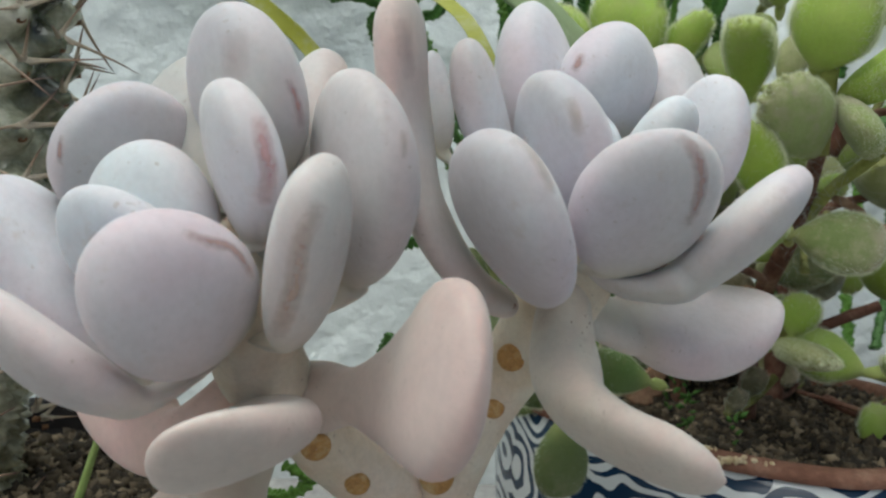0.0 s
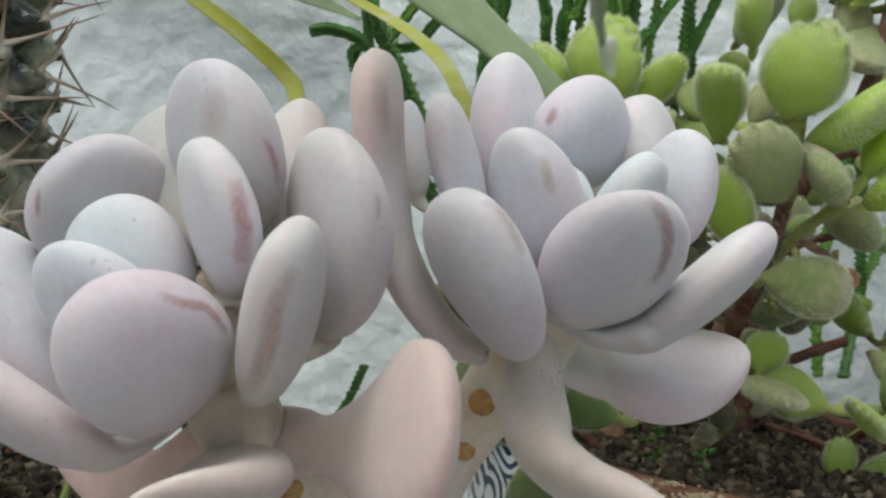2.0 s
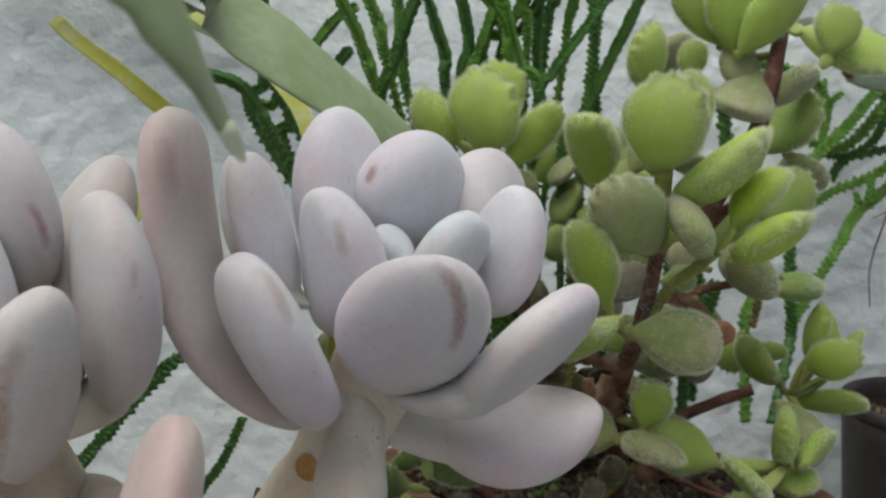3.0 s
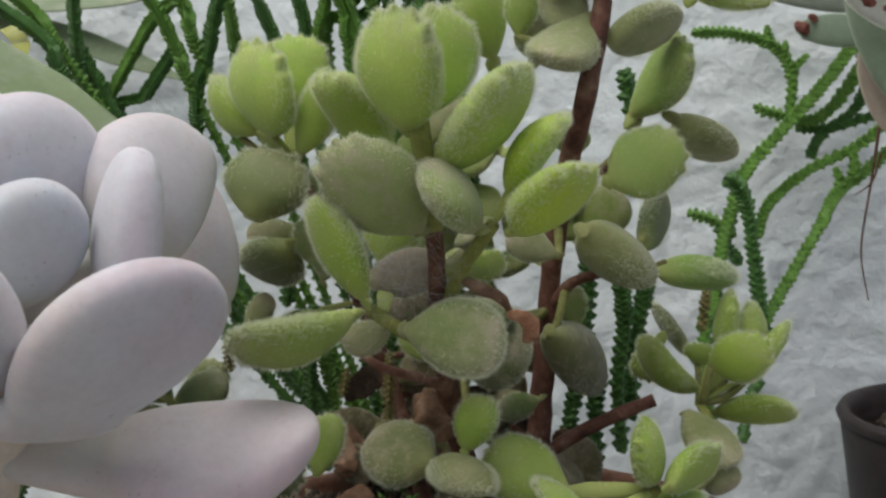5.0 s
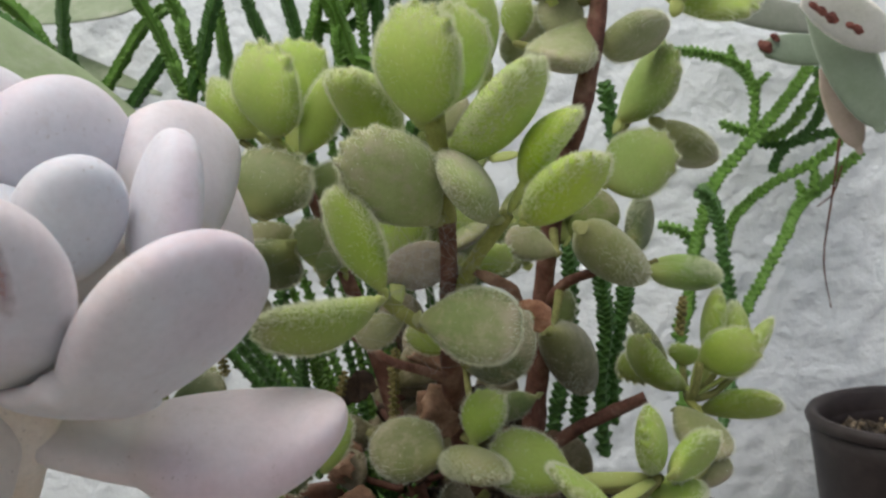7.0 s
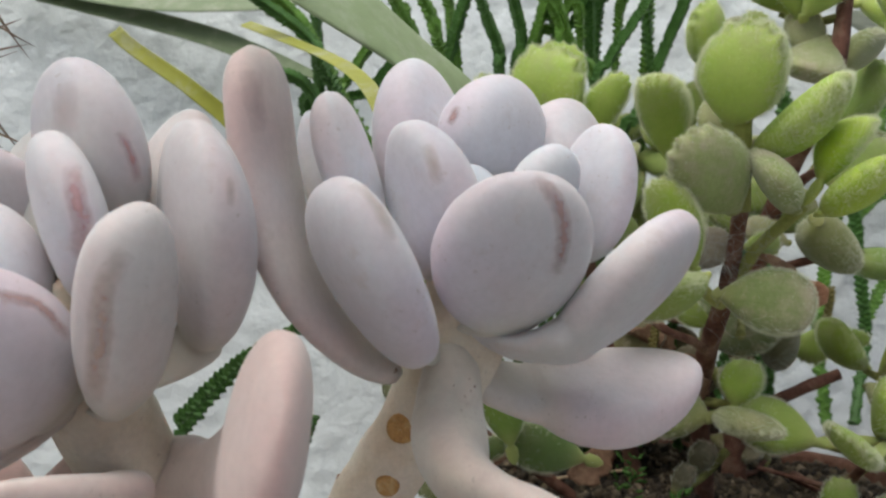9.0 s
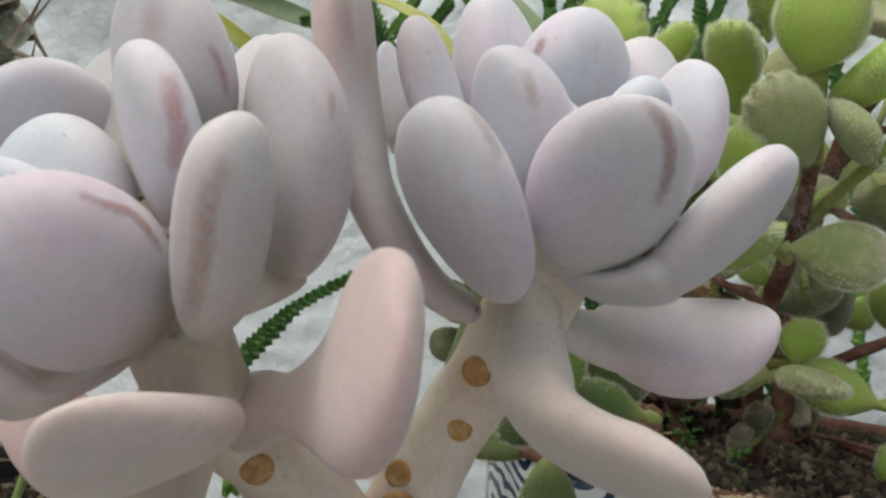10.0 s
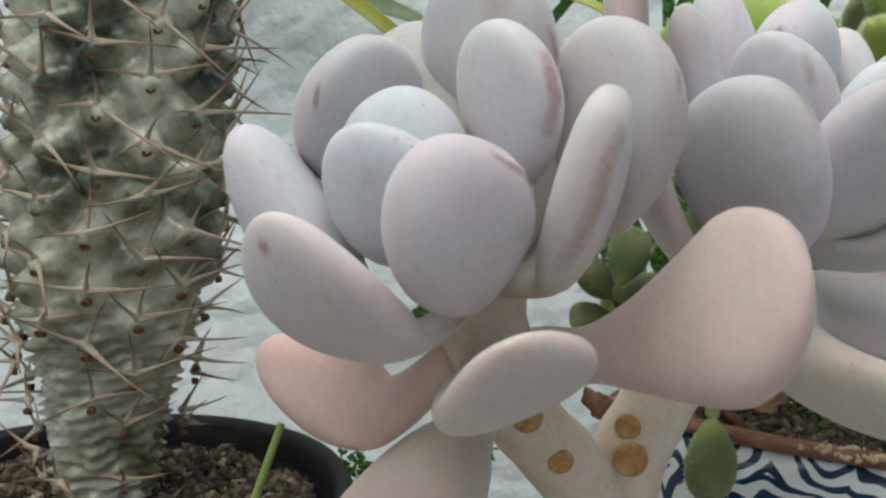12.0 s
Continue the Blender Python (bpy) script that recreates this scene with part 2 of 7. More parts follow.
SPINE = thorn_skin()
AREOLE = speckled("areole", (0.07, 0.035, 0.018), (0.20, 0.095, 0.045), (0.36, 0.22, 0.12), 700, 0.7, 0.4, 0.0003)
SHOOT = tinted("young_shoot", 0.6, (0.7, 0.75, 0.6), 200, 0.2, 0.0002)
TWIG = speckled("green_shoot", (0.16, 0.14, 0.05), (0.24, 0.25, 0.08), (0.33, 0.33, 0.12), 160)
LIME = speckled("yellow_green_shoot", (0.24, 0.26, 0.07), (0.34, 0.36, 0.10), (0.42, 0.42, 0.16), 160)
GRAIN = speckled("pale_grain", (0.45, 0.34, 0.18), (0.6, 0.48, 0.3), (0.7, 0.6, 0.45), 300)
STRAW = speckled("straw_fibre", (0.3, 0.2, 0.12), (0.42, 0.3, 0.19), (0.5, 0.4, 0.28), 200)
DRY = speckled("dry_leaf", (0.15, 0.08, 0.045), (0.27, 0.155, 0.095), (0.42, 0.28, 0.18), 180, 0.8, 0.5, 0.0004)
BLISTER = speckled("rust_blister", (0.07, 0.02, 0.014), (0.16, 0.05, 0.035), (0.26, 0.11, 0.08), 400, 0.7, 0.5, 0.0004)
DEAD = speckled("dead_leaf", (0.03, 0.022, 0.015), (0.075, 0.052, 0.036), (0.15, 0.10, 0.07), 160, 0.85, 0.5, 0.0004)
RUST = speckled("orange_dry_leaf", (0.30, 0.13, 0.07), (0.48, 0.24, 0.14), (0.60, 0.36, 0.24), 300, 0.8, 0.5, 0.0004)
WEB = speckled("dusty_web", (0.4, 0.4, 0.38), (0.5, 0.5, 0.48), (0.6, 0.6, 0.58), 200)


def glazed():
    """White glaze with dark blue contour lines round scattered eyes."""
    m, n, l, b = material("blue_and_white_glaze", 0.18)
    c = n.new("ShaderNodeTexCoord")
    warp = n.new("ShaderNodeTexNoise")
    warp.inputs["Scale"].default_value = 45
    l.new(c.outputs["Object"], warp.inputs["Vector"])
    bend = n.new("ShaderNodeVectorMath")
    bend.operation = "MULTIPLY_ADD"
    bend.inputs[1].default_value = (0.016, 0.016, 0.016)
    l.new(warp.outputs["Color"], bend.inputs[0])
    l.new(c.outputs["Object"], bend.inputs[2])
    v = n.new("ShaderNodeTexVoronoi")
    v.feature = "F1"
    v.inputs["Scale"].default_value, v.inputs["Randomness"].default_value = 44, 0.85
    l.new(bend.outputs[0], v.inputs["Vector"])
    w = n.new("ShaderNodeMath")
    w.operation, w.inputs[1].default_value = "MULTIPLY", 37.0
    l.new(v.outputs["Distance"], w.inputs[0])
    s = n.new("ShaderNodeMath")
    s.operation = "SINE"
    l.new(w.outputs[0], s.inputs[0])
    l.new(ramp(n, l, s.outputs[0], [(0.0, (0.68, 0.70, 0.70)), (0.12, (0.012, 0.035, 0.075))]), b.inputs["Base Color"])
    return m


GLAZE = glazed()


# ---- shapes ----


def obj(name, verts, faces, mat, parent=None, label="", smooth=True, colour=None):
    me = bpy.data.meshes.new(name)
    me.from_pydata([tuple(v) for v in verts], [], faces)
    me.materials.append(mat)
    if smooth:
        me.polygons.foreach_set("use_smooth", [True] * len(me.polygons))
    ob = new(name, me)
    if parent:
        ob.parent = parent
    if label:
        ob["label"] = label
    if colour:
        ob.color = (*colour, 1)
    return ob


def thing(name, place, label, category, group="", kind=""):
    ob = new(name)
    ob.empty_display_size = 0.02
    ob.location = place
    tagged(ob, label, category, group, kind)
    return ob


def under(ob, parent):
    """Parent a mesh that was built in world places."""
    ob.parent = parent
    ob.matrix_parent_inverse = Matrix.Identity(4) if parent.parent else Matrix.Translation(-parent.location)
    return ob


def curve(points, count):
    """A smooth run of count places through the points."""
    p = [Vector(q) for q in points]
    p = [2 * p[0] - p[1]] + p + [2 * p[-1] - p[-2]]
    out = []
    for i in range(count):
        x = i / (count - 1) * (len(p) - 3)
        k = min(int(x), len(p) - 4)
        t = x - k
        a, b, c, d = p[k:k + 4]
        out.append(0.5 * (2 * b + (c - a) * t + (2 * a - 5 * b + 4 * c - d) * t * t + (3 * b - a - 3 * c + d) * t ** 3))
    return out


def rings(centres, normal, wide, thick, segs, cap=True, soft=1.0):
    """A skin of elliptical rings along the centres. normal: the thin way, or a pair of them, at the foot and at the tip. soft: under 1 for plumper rings."""
    verts, faces = [], []
    n = len(centres)
    first, last = (Vector(normal[0]), Vector(normal[1])) if len(normal) == 2 else (Vector(normal), Vector(normal))
    for i, c in enumerate(centres):
        up = first.lerp(last, i / (n - 1))
        tang = (centres[min(i + 1, n - 1)] - centres[max(i - 1, 0)]).normalized()
        side = tang.cross(up).normalized()
        nor = side.cross(tang)
        for j in range(segs):
            v = 2 * math.pi * j / segs
            x, y = math.cos(v), math.sin(v)
            verts.append(c + side * (wide[i] * math.copysign(abs(x) ** soft, x)) + nor * (thick[i] * math.copysign(abs(y) ** soft, y)))
    for i in range(n - 1):
        for j in range(segs):
            k = (j + 1) % segs
            faces.append((i * segs + j, (i + 1) * segs + j, (i + 1) * segs + k, i * segs + k))
    if cap:
        faces.append(tuple(range(segs)))
        faces.append(tuple((n - 1) * segs + j for j in range(segs))[::-1])
    return verts, faces


def tube(name, points, radii, mat, parent, label="", segs=12, count=24, lumps=0.0):
    c = curve(points, count)
    r = [q.x for q in curve([(x, 0, 0) for x in radii], count)]
    verts, faces = rings(c, (0.31, 0.9, 0.3), r, r, segs)
    if lumps:
        verts = [v + noise.noise_vector(v * 180) * lumps for v in verts]
    ob = obj(name, verts, faces, mat, None, label)
    return under(ob, parent)


def plump(name, c, ax, nor, a, b, t, mat, parent, colour, node=None, neck=0.3, teeth=0, obovate=0.0, bend=0.0, segs=24, count=34, label="", boxy=2.0, soft=0.82, seed=0, wedge=0.0, sway=None, full=2.0):
    """A succulent leaf: a swollen blade round c along ax, thin along nor, on a short neck towards node.
    bend, sway: how far the tip and base curl towards nor and sideways. full: how blunt its thickness ends. teeth: notches round the tip."""
    c, ax, nor = Vector(c), Vector(ax).normalized(), Vector(nor)
    nor = (nor - ax * nor.dot(ax)).normalized()
    side = ax.cross(nor)
    rng = random.Random(int(abs(c.x) * 1e6) + seed)
    phase, wob = rng.random(), b * rng.uniform(-0.06, 0.06)
    wob, drop = (wob, 0.0) if sway is None else (sway, 0.25)
    q0 = -math.sqrt(1 - neck * neck)
    centres, wide, thick, along = [], [], [], []
    start = c + ax * (a * q0) + nor * (bend * (q0 * q0 - 0.25)) + side * (wob * (q0 * q0 - drop))
    if node is not None:
        root = Vector(node)
        gap = root - start
        if gap.length > 0.026:
            root = start + gap * (0.026 / gap.length)
        slim = 0.75
        if wedge and gap.dot(ax) > -0.55 * gap.length:
            root, slim = start - ax * 0.002 + gap * 0.12, 0.3
        elif gap.dot(ax) > -0.001:
            root = start - ax * 0.003
        steps = 5 if sway is None else 9
        turn = start - ax * ((0.38 if neck > 0.8 else 0.2) * (root - start).length)
        for k in range(steps):
            f = k / steps
            centres.append(root.lerp(start, f) if sway is None else root * (1 - f) ** 2 + turn * (2 * f * (1 - f)) + start * f * f), along.append(q0)
            close = (0.25, 0.8, 1, 1, 1, 1, 1, 1, 1)[k]
            wide.append(b * neck * (slim + (0.97 - slim) * f) * close), thick.append(max(t * neck * (slim + (0.97 - slim) * f), b * neck * 0.66 * slim * (1 - f)) * close)
    a0 = math.acos(-q0)
    for k in range(count):
        ang = a0 + (math.pi - a0 - 0.02) * k / (count - 1)
        q, e = -math.cos(ang), math.sin(ang)
        centres.append(c + ax * (a * q) + nor * (bend * (q * q - 0.25)) + side * (wob * (q * q - drop)))
        wide.append(b * (e ** (2 / (boxy + (0.7 * wedge if q > 0 else 0)))) * (1 + obovate * q) * (1 - wedge * min(0.0, q) ** 2)), thick.append(t * e ** (2 / full) * (1 + (0.5 * obovate * q if sway is not None else 0))), along.append(q)
    n = len(centres)
    verts, faces, edge, foot, tip, cap = [], [], [], [], [], []
    for i in range(n):
        q = along[i]
        for j in range(segs):
            v = 2 * math.pi * j / segs
            x, y = math.cos(v), math.sin(v)
            rim = abs(x) ** 4
            x, y = math.copysign(abs(x) ** soft, x), math.copysign(abs(y) ** soft, y)
            p = centres[i] + side * (wide[i] * x) + nor * (thick[i] * y)
            red = 0.0
            if teeth and q > 0.45:
                th = math.atan2(wide[i] * x / b, q)
                hold = rim * min(1, (q - 0.45) * 2.6)
                saw = 1 - abs(((th * teeth / 2.4 + phase) % 1.0) - 0.5) * 2
                out = (ax * q * a + side * wide[i] * x).normalized()
                p += out * (0.19 * b * (saw ** 1.3 - 0.25) * hold)
                red = hold * max(0.0, saw - 0.55) * max(0.0, q - 0.3) * 1.3
            verts.append(p)
            edge.append(max(rim * min(1, (q + 1) * 1.2), max(0, q) ** 6 * 0.8))
            foot.append(max(0.0, (-q - 0.35) / 0.65) ** 1.5)
            tip.append(red * 1.6)
            cap.append(min(1.0, max(0.0, q + 0.15)) ** 1.6)
    for i in range(n - 1):
        for j in range(segs):
            k = (j + 1) % segs
            faces.append((i * segs + j, (i + 1) * segs + j, (i + 1) * segs + k, i * segs + k))
    faces.append(tuple(range(segs)))
    faces.append(tuple((n - 1) * segs + j for j in range(segs))[::-1])
    ob = obj(name, verts, faces, mat, None, label, colour=colour)
    for key, values in (("edge", edge), ("foot", foot), ("tip", tip), ("cap", cap)):
        ob.data.attributes.new(key, "FLOAT", "POINT").data.foreach_set("value", values)
    return under(ob, parent)


def fuzz(leaf, seed, amount, length, way_out):
    """Pale hairs on a leaf, one mesh: a dense fringe that stands out along its edge, and a short nap over its faces that leans towards the tip."""
    rng = random.Random(seed)
    me = leaf.data
    verts, faces = [], []
    polys = [p for p in me.polygons if len(p.vertices) == 4]
    rim = [d.value for d in me.attributes["edge"].data]
    share = [max(rim[k] for k in p.vertices) for p in polys]
    picks = rng.choices(range(len(polys)), weights=[p.area * (0.05 + 2.6 * s * s) for p, s in zip(polys, share)], k=amount)
    tipward = Vector(way_out).normalized()
    for pick in picks:
        p = polys[pick]
        nor, edge = p.normal, share[pick]
        q0, q1, q2, q3 = (me.vertices[k].co for k in p.vertices)
        u0, v0 = rng.random(), rng.random()
        o = q0.lerp(q1, u0).lerp(q3.lerp(q2, u0), v0)
        flat = (tipward - nor * tipward.dot(nor)) * (0.35 + 0.9 * (1 - edge))
        way = (nor + flat + Vector((rng.uniform(-1, 1), rng.uniform(-1, 1), rng.uniform(-1, 1))) * 0.42).normalized()
        s = way.orthogonal().normalized() * 0.000042
        u = way.cross(s).normalized() * 0.000042
        tip = o + way * length * rng.uniform(0.6, 1.2) * (0.5 + 0.9 * edge)
        k = len(verts)
        verts += [o + s, o - s, o + u, tip]
        faces += [(k, k + 1, k + 3), (k + 1, k + 2, k + 3), (k + 2, k, k + 3)]
    return under(obj("fuzz", verts, faces, FUZZ, None, "short pale hairs", smooth=False), leaf.parent) if amount else None


def lathe(name, profile, place, mat, segs=96, parent=None, label="", slant=(0, 0), full=1.0, oval=None):
    """A turned shape from (radius, height) pairs. slant: how its height falls off along x and y, towards the top."""
    verts, faces = [], []
    for r, z in profile:
        for j in range(segs):
            v = 2 * math.pi * j / segs
            w = r * oval(v) if oval else r
            verts.append((place[0] + w * math.cos(v), place[1] + w * math.sin(v), place[2] + z + (z / full) * w * (slant[0] * math.cos(v) + slant[1] * math.sin(v))))
    for i in range(len(profile) - 1):
        for j in range(segs):
            k = (j + 1) % segs
            faces.append((i * segs + j, i * segs + k, (i + 1) * segs + k, (i + 1) * segs + j))
    if parent is None:
        return obj(name, verts, faces, mat, None, label)
    return under(obj(name, verts, faces, mat, None, label), parent)


def pot(name, place, top, foot, height, wall, mat, rim_mat, label, lip=0.004, belly=0.0, slant=(0, 0), oval=None):
    """A round pot with a real wall and a rim as parts. belly: how far its side swells out."""
    base = thing(name, place, label, "plant pot")
    rise = [k / 12 for k in range(13)]
    swell = [foot + (top - foot) * f + belly * math.sin(math.pi * f ** 0.9) ** 0.8 if 0 < f < 1 else (foot if f == 0 else top) for f in rise]
    body = [(0.001, 0.0), (foot - 0.004, 0.0)] + [(r, 0.003 + (height - lip - 0.003) * f) for r, f in zip(swell, rise)]
    body += [(r - wall, 0.008 + (height - lip - 0.008) * f) for r, f in zip(swell[::-1], rise[::-1])] + [(0.001, 0.008)]
    lathe("pot_wall", body, place, mat, parent=base, slant=slant, full=height, oval=oval)
    r = top + 0.0006
    lathe("rim", [(r, height - lip), (r + 0.0006, height - lip * 0.5), (r - 0.0006, height), (top - wall + 0.001, height), (top - wall - 0.0006, height - lip * 0.5), (top - wall - 0.0002, height - 0.022), (top - wall + 0.001, height - 0.023)], place, rim_mat, parent=base, slant=slant, full=height, oval=oval)
    return base


def earth(place, radius, z, amount, seed, name, label, slant=(0, 0), oval=None):
    """A lumpy disc of soil with loose clods on it."""
    rng = random.Random(seed)
    verts, faces = [(place[0], place[1], z)], []
    rows, segs = 26, 72
    for i in range(1, rows + 1):
        for j in range(segs):
            r, v = radius * i / rows, 2 * math.pi * j / segs
            r *= oval(v) if oval else 1
            p = Vector((place[0] + r * math.cos(v), place[1] + r * math.sin(v), z))
            p.z += r * (slant[0] * math.cos(v) + slant[1] * math.sin(v)) + 0.004 * noise.noise(p * 60) + 0.002 * noise.noise(p * 170) - 0.004 * (i / rows) ** 6
            verts.append(p)
    for j in range(segs):
        faces.append((0, 1 + j, 1 + (j + 1) % segs))
    for i in range(rows - 1):
        for j in range(segs):
            k = (j + 1) % segs
            faces.append((1 + i * segs + j, 1 + (i + 1) * segs + j, 1 + (i + 1) * segs + k, 1 + i * segs + k))
    ground = tagged(obj(name, verts, faces, SOIL), label, "soil", kind="stuff")
    verts, faces = [], []
    for _ in range(amount):
        r, v = (radius - 0.004) * math.sqrt(rng.random()), rng.uniform(0, 6.283)
        r *= oval(v) if oval else 1
        s = rng.choice([0.0003, 0.0004, 0.0004, 0.0005, 0.0006, 0.0008, 0.0010, 0.0017]) * rng.uniform(0.7, 1.3)
        o = Vector((place[0] + r * math.cos(v), place[1] + r * math.sin(v), z + 0.4 * s + r * (slant[0] * math.cos(v) + slant[1] * math.sin(v))))
        o.z += 0.004 * noise.noise(Vector((o.x, o.y, z)) * 60)
        m = Euler((rng.uniform(0, 6), rng.uniform(0, 6), rng.uniform(0, 6))).to_matrix()
        k = len(verts)
        for q in ((1, 0, 0), (-1, 0, 0), (0, 1, 0), (0, -1, 0), (0, 0, 1), (0, 0, -1)):
            verts.append(o + m @ Vector(q) * s * rng.uniform(0.45, 1.45))
        for f in ((0, 2, 4), (2, 1, 4), (1, 3, 4), (3, 0, 4), (2, 0, 5), (1, 2, 5), (3, 1, 5), (0, 3, 5)):
            faces.append(tuple(k + q for q in f))
    loose = obj(name + "_crumbs", verts, faces, CRUMB)
    tagged(loose, "loose brown crumbs and bits of bark on soil", "soil", kind="stuff")
    return ground


def crumbs():
    m, n, l, b = material("soil_crumbs", 0.95)
    g = n.new("ShaderNodeNewGeometry")
    l.new(ramp(n, l, g.outputs["Random Per Island"], [(0.0, (0.014, 0.010, 0.006)), (0.5, (0.056, 0.041, 0.025)), (0.85, (0.125, 0.093, 0.057)), (1.0, (0.27, 0.21, 0.14))]), b.inputs["Base Color"])
    return m


CRUMB = crumbs()


def chain(points, parent, colour, thick=1.0, brown=False):
    """One strand of a watch chain plant: a fleshy stem packed with blunt little scales, like a rope."""
    thick *= 0.68
    length = sum((Vector(a) - Vector(b)).length for a, b in zip(points, points[1:]))
    count = max(6, int(length / (0.00118 * thick)))
    c = curve(points, count)
    slim = [min(1.0, 0.5 + (count - i) / 9) for i in range(count)]
    core = [(0.0009 if brown else 0.00165) * thick * f for f in slim]
    verts, faces = rings(c, (0.3, 0.9, 0.31), core, core, 7)
    rng = random.Random(int(length * 1e6))
    for i in range(count - 1):
        tang = (c[i + 1] - c[i]).normalized()
        a = tang.cross(Vector((0.3, 0.9, 0.31))).normalized()
        b = tang.cross(a)
        a, b = (a * 0.8 + b * 0.6, b * 0.8 - a * 0.6) if i % 2 else (b * 0.8 - a * 0.6, -a * 0.8 - b * 0.6)
        for way, across in ((a, b), (-a, -b)):
            s = thick * slim[i] * rng.uniform(0.85, 1.15)
            k = len(verts)
            o = c[i]
            verts += [o + across * 0.0015 * s + way * 0.0007 * s, o - across * 0.0015 * s + way * 0.0007 * s, o + way * 0.0022 * s - tang * 0.0005 * s,
                      o + way * 0.0029 * s + tang * 0.0010 * s + across * 0.0004 * s, o + way * 0.0029 * s + tang * 0.0010 * s - across * 0.0004 * s, o + tang * 0.0019 * s + way * 0.0013 * s]
            faces += [(k, k + 2, k + 3), (k + 2, k + 1, k + 4), (k + 2, k + 4, k + 3), (k + 3, k + 4, k + 5), (k + 5, k, k + 3), (k + 1, k + 5, k + 4)]
    return under(obj("strand", verts, faces, CHAIN, None, smooth=False, colour=colour), parent)


def strap(name, points, normal, widths, thick, colour, parent, label="", keel=0.2):
    """A long fleshy blade with a shallow channel."""
    count = 30
    c = curve(points, count)
    w = [q.x for q in curve([(x, 0, 0) for x in widths], count)]
    verts, faces = rings(c, normal, w, [thick * min(1, x / 0.004) for x in w], 16)
    n, out = Vector(normal).normalized(), []
    for i in range(count):
        for j in range(16):
            x = math.cos(2 * math.pi * j / 16)
            out.append(verts[i * 16 + j] + n * (keel * w[i] * x * x))
    return under(obj(name, out, faces, STRAP, None, label, colour=colour), parent)


# ---- the setting ----


def plaster_wall(y, x0, x1, z0, z1, step):
    nx, nz = int((x1 - x0) / step), int((z1 - z0) / step)
    verts, faces = [], []
    for k in range(nz + 1):
        for i in range(nx + 1):
            x, z = x0 + i * step, z0 + k * step
            p = Vector((x, 0, z))
            d = 0.0013 * noise.noise(p * 75) + 0.0016 * noise.noise(p * 160) + 0.0016 * noise.noise(p * 22)
            verts.append((x, y - d, z))
    w = nx + 1
    for k in range(nz):
        for i in range(nx):
            faces.append((k * w + i, k * w + i + 1, (k + 1) * w + i + 1, (k + 1) * w + i))
    # the wall's back, so that it has a thickness
    s = len(verts)
    verts += [(x0, y + 0.01, z0), (x1, y + 0.01, z0), (x1, y + 0.01, z1), (x0, y + 0.01, z1)]
    faces.append((s + 1, s, s + 3, s + 2))
    return tagged(obj("wall_north", verts, faces, PLASTER), "rough white plastered wall behind the pots", "wall", kind="structure")


def slab(name, lo, hi, mat, label, category, kind="structure"):
    bm = bmesh.new()
    bmesh.ops.create_cube(bm, size=1, matrix=Matrix.Translation([(a + b) / 2 for a, b in zip(lo, hi)]) @ Matrix.Diagonal([b - a for a, b in zip(lo, hi)] + [1]))
    bmesh.ops.bevel(bm, geom=bm.edges[:], offset=0.003, segments=2, affect="EDGES")
    me = bpy.data.meshes.new(name)
    bm.to_mesh(me)
    bm.free()
    me.materials.append(mat)
    return tagged(new(name, me), label, category, kind=kind)


plaster_wall(0.42, -0.62, 0.9, -0.02, 0.75, 0.0035)
slab("ledge", (-0.497, -0.4, -0.06), (2.2, 0.415, 0.0), STONE, "grey stone ledge on which the pots stand", "ledge")
slab("wall_north_rest", (-1.0, 0.432, -0.9), (2.2, 0.56, 2.2), PLASTER, "white plastered wall behind the ledge", "wall")
# west wall with an opening, added out of view to shape the side light
slab("wall_west_sill", (-0.62, -1.2, -0.9), (-0.5, 0.41, 0.30), PLASTER, "unseen white wall added under a side opening", "wall")
slab("wall_west_head", (-0.62, -1.2, 1.12), (-0.5, 0.41, 1.25), PLASTER, "unseen white wall added over a side opening", "wall")
slab("wall_west_pier", (-0.62, -1.2, 0.303), (-0.5, -0.40, 1.117), PLASTER, "unseen white wall added beside a side opening", "wall")
slab("ground", (-6, -6, -0.95), (6, 6, -0.9), SOIL, "dark ground below the ledge", "ground")

def added_roof(x0, x1, y0, y1, z, bars):
    """A white frame with glass above the ledge, unseen and made up for the top lamp."""
    roof = tagged(new("added_roof"), "unseen white frame with glass panes, added over the ledge round the top lamp", "roof", kind="structure")
    at = [(((x0 + x1) / 2, y0), (x1 - x0, 0.04)), (((x0 + x1) / 2, y1), (x1 - x0, 0.04))]
    at += [((x0 + 0.02 + (x1 - x0 - 0.04) * k / bars, (y0 + y1) / 2), (0.03, y1 - y0 - 0.04)) for k in range(bars + 1)]
    for (x, y), (w, d) in at:
        bar = slab("bar", (x - w / 2, y - d / 2, z - 0.02), (x + w / 2, y + d / 2, z + 0.02), PAINT, "", "")
        del bar["kind"]
        bar.parent = roof
    for k in range(bars):
        a, b = (x0 + 0.02 + (x1 - x0 - 0.04) * q / bars for q in (k, k + 1))
        glass = slab("added_panel", (a + 0.016, y0 + 0.021, z - 0.003), (b - 0.016, y1 - 0.021, z + 0.003), CLEAR, "", "")
        del glass["kind"]
        glass.parent, glass.visible_shadow = roof, False


PAINT = speckled("white_paint", (0.70, 0.70, 0.68), (0.76, 0.76, 0.74), (0.80, 0.80, 0.78), 30, 0.5, 0.1, 0.0005)
CLEAR = material("clear_glass", 0.02)[0]
CLEAR.node_tree.nodes["Principled BSDF"].inputs["Transmission Weight"].default_value = 1.0
# out of view, added only to go with the overhead lamp
added_roof(-0.49, 0.55, -0.32, 0.415, 0.85, 3)

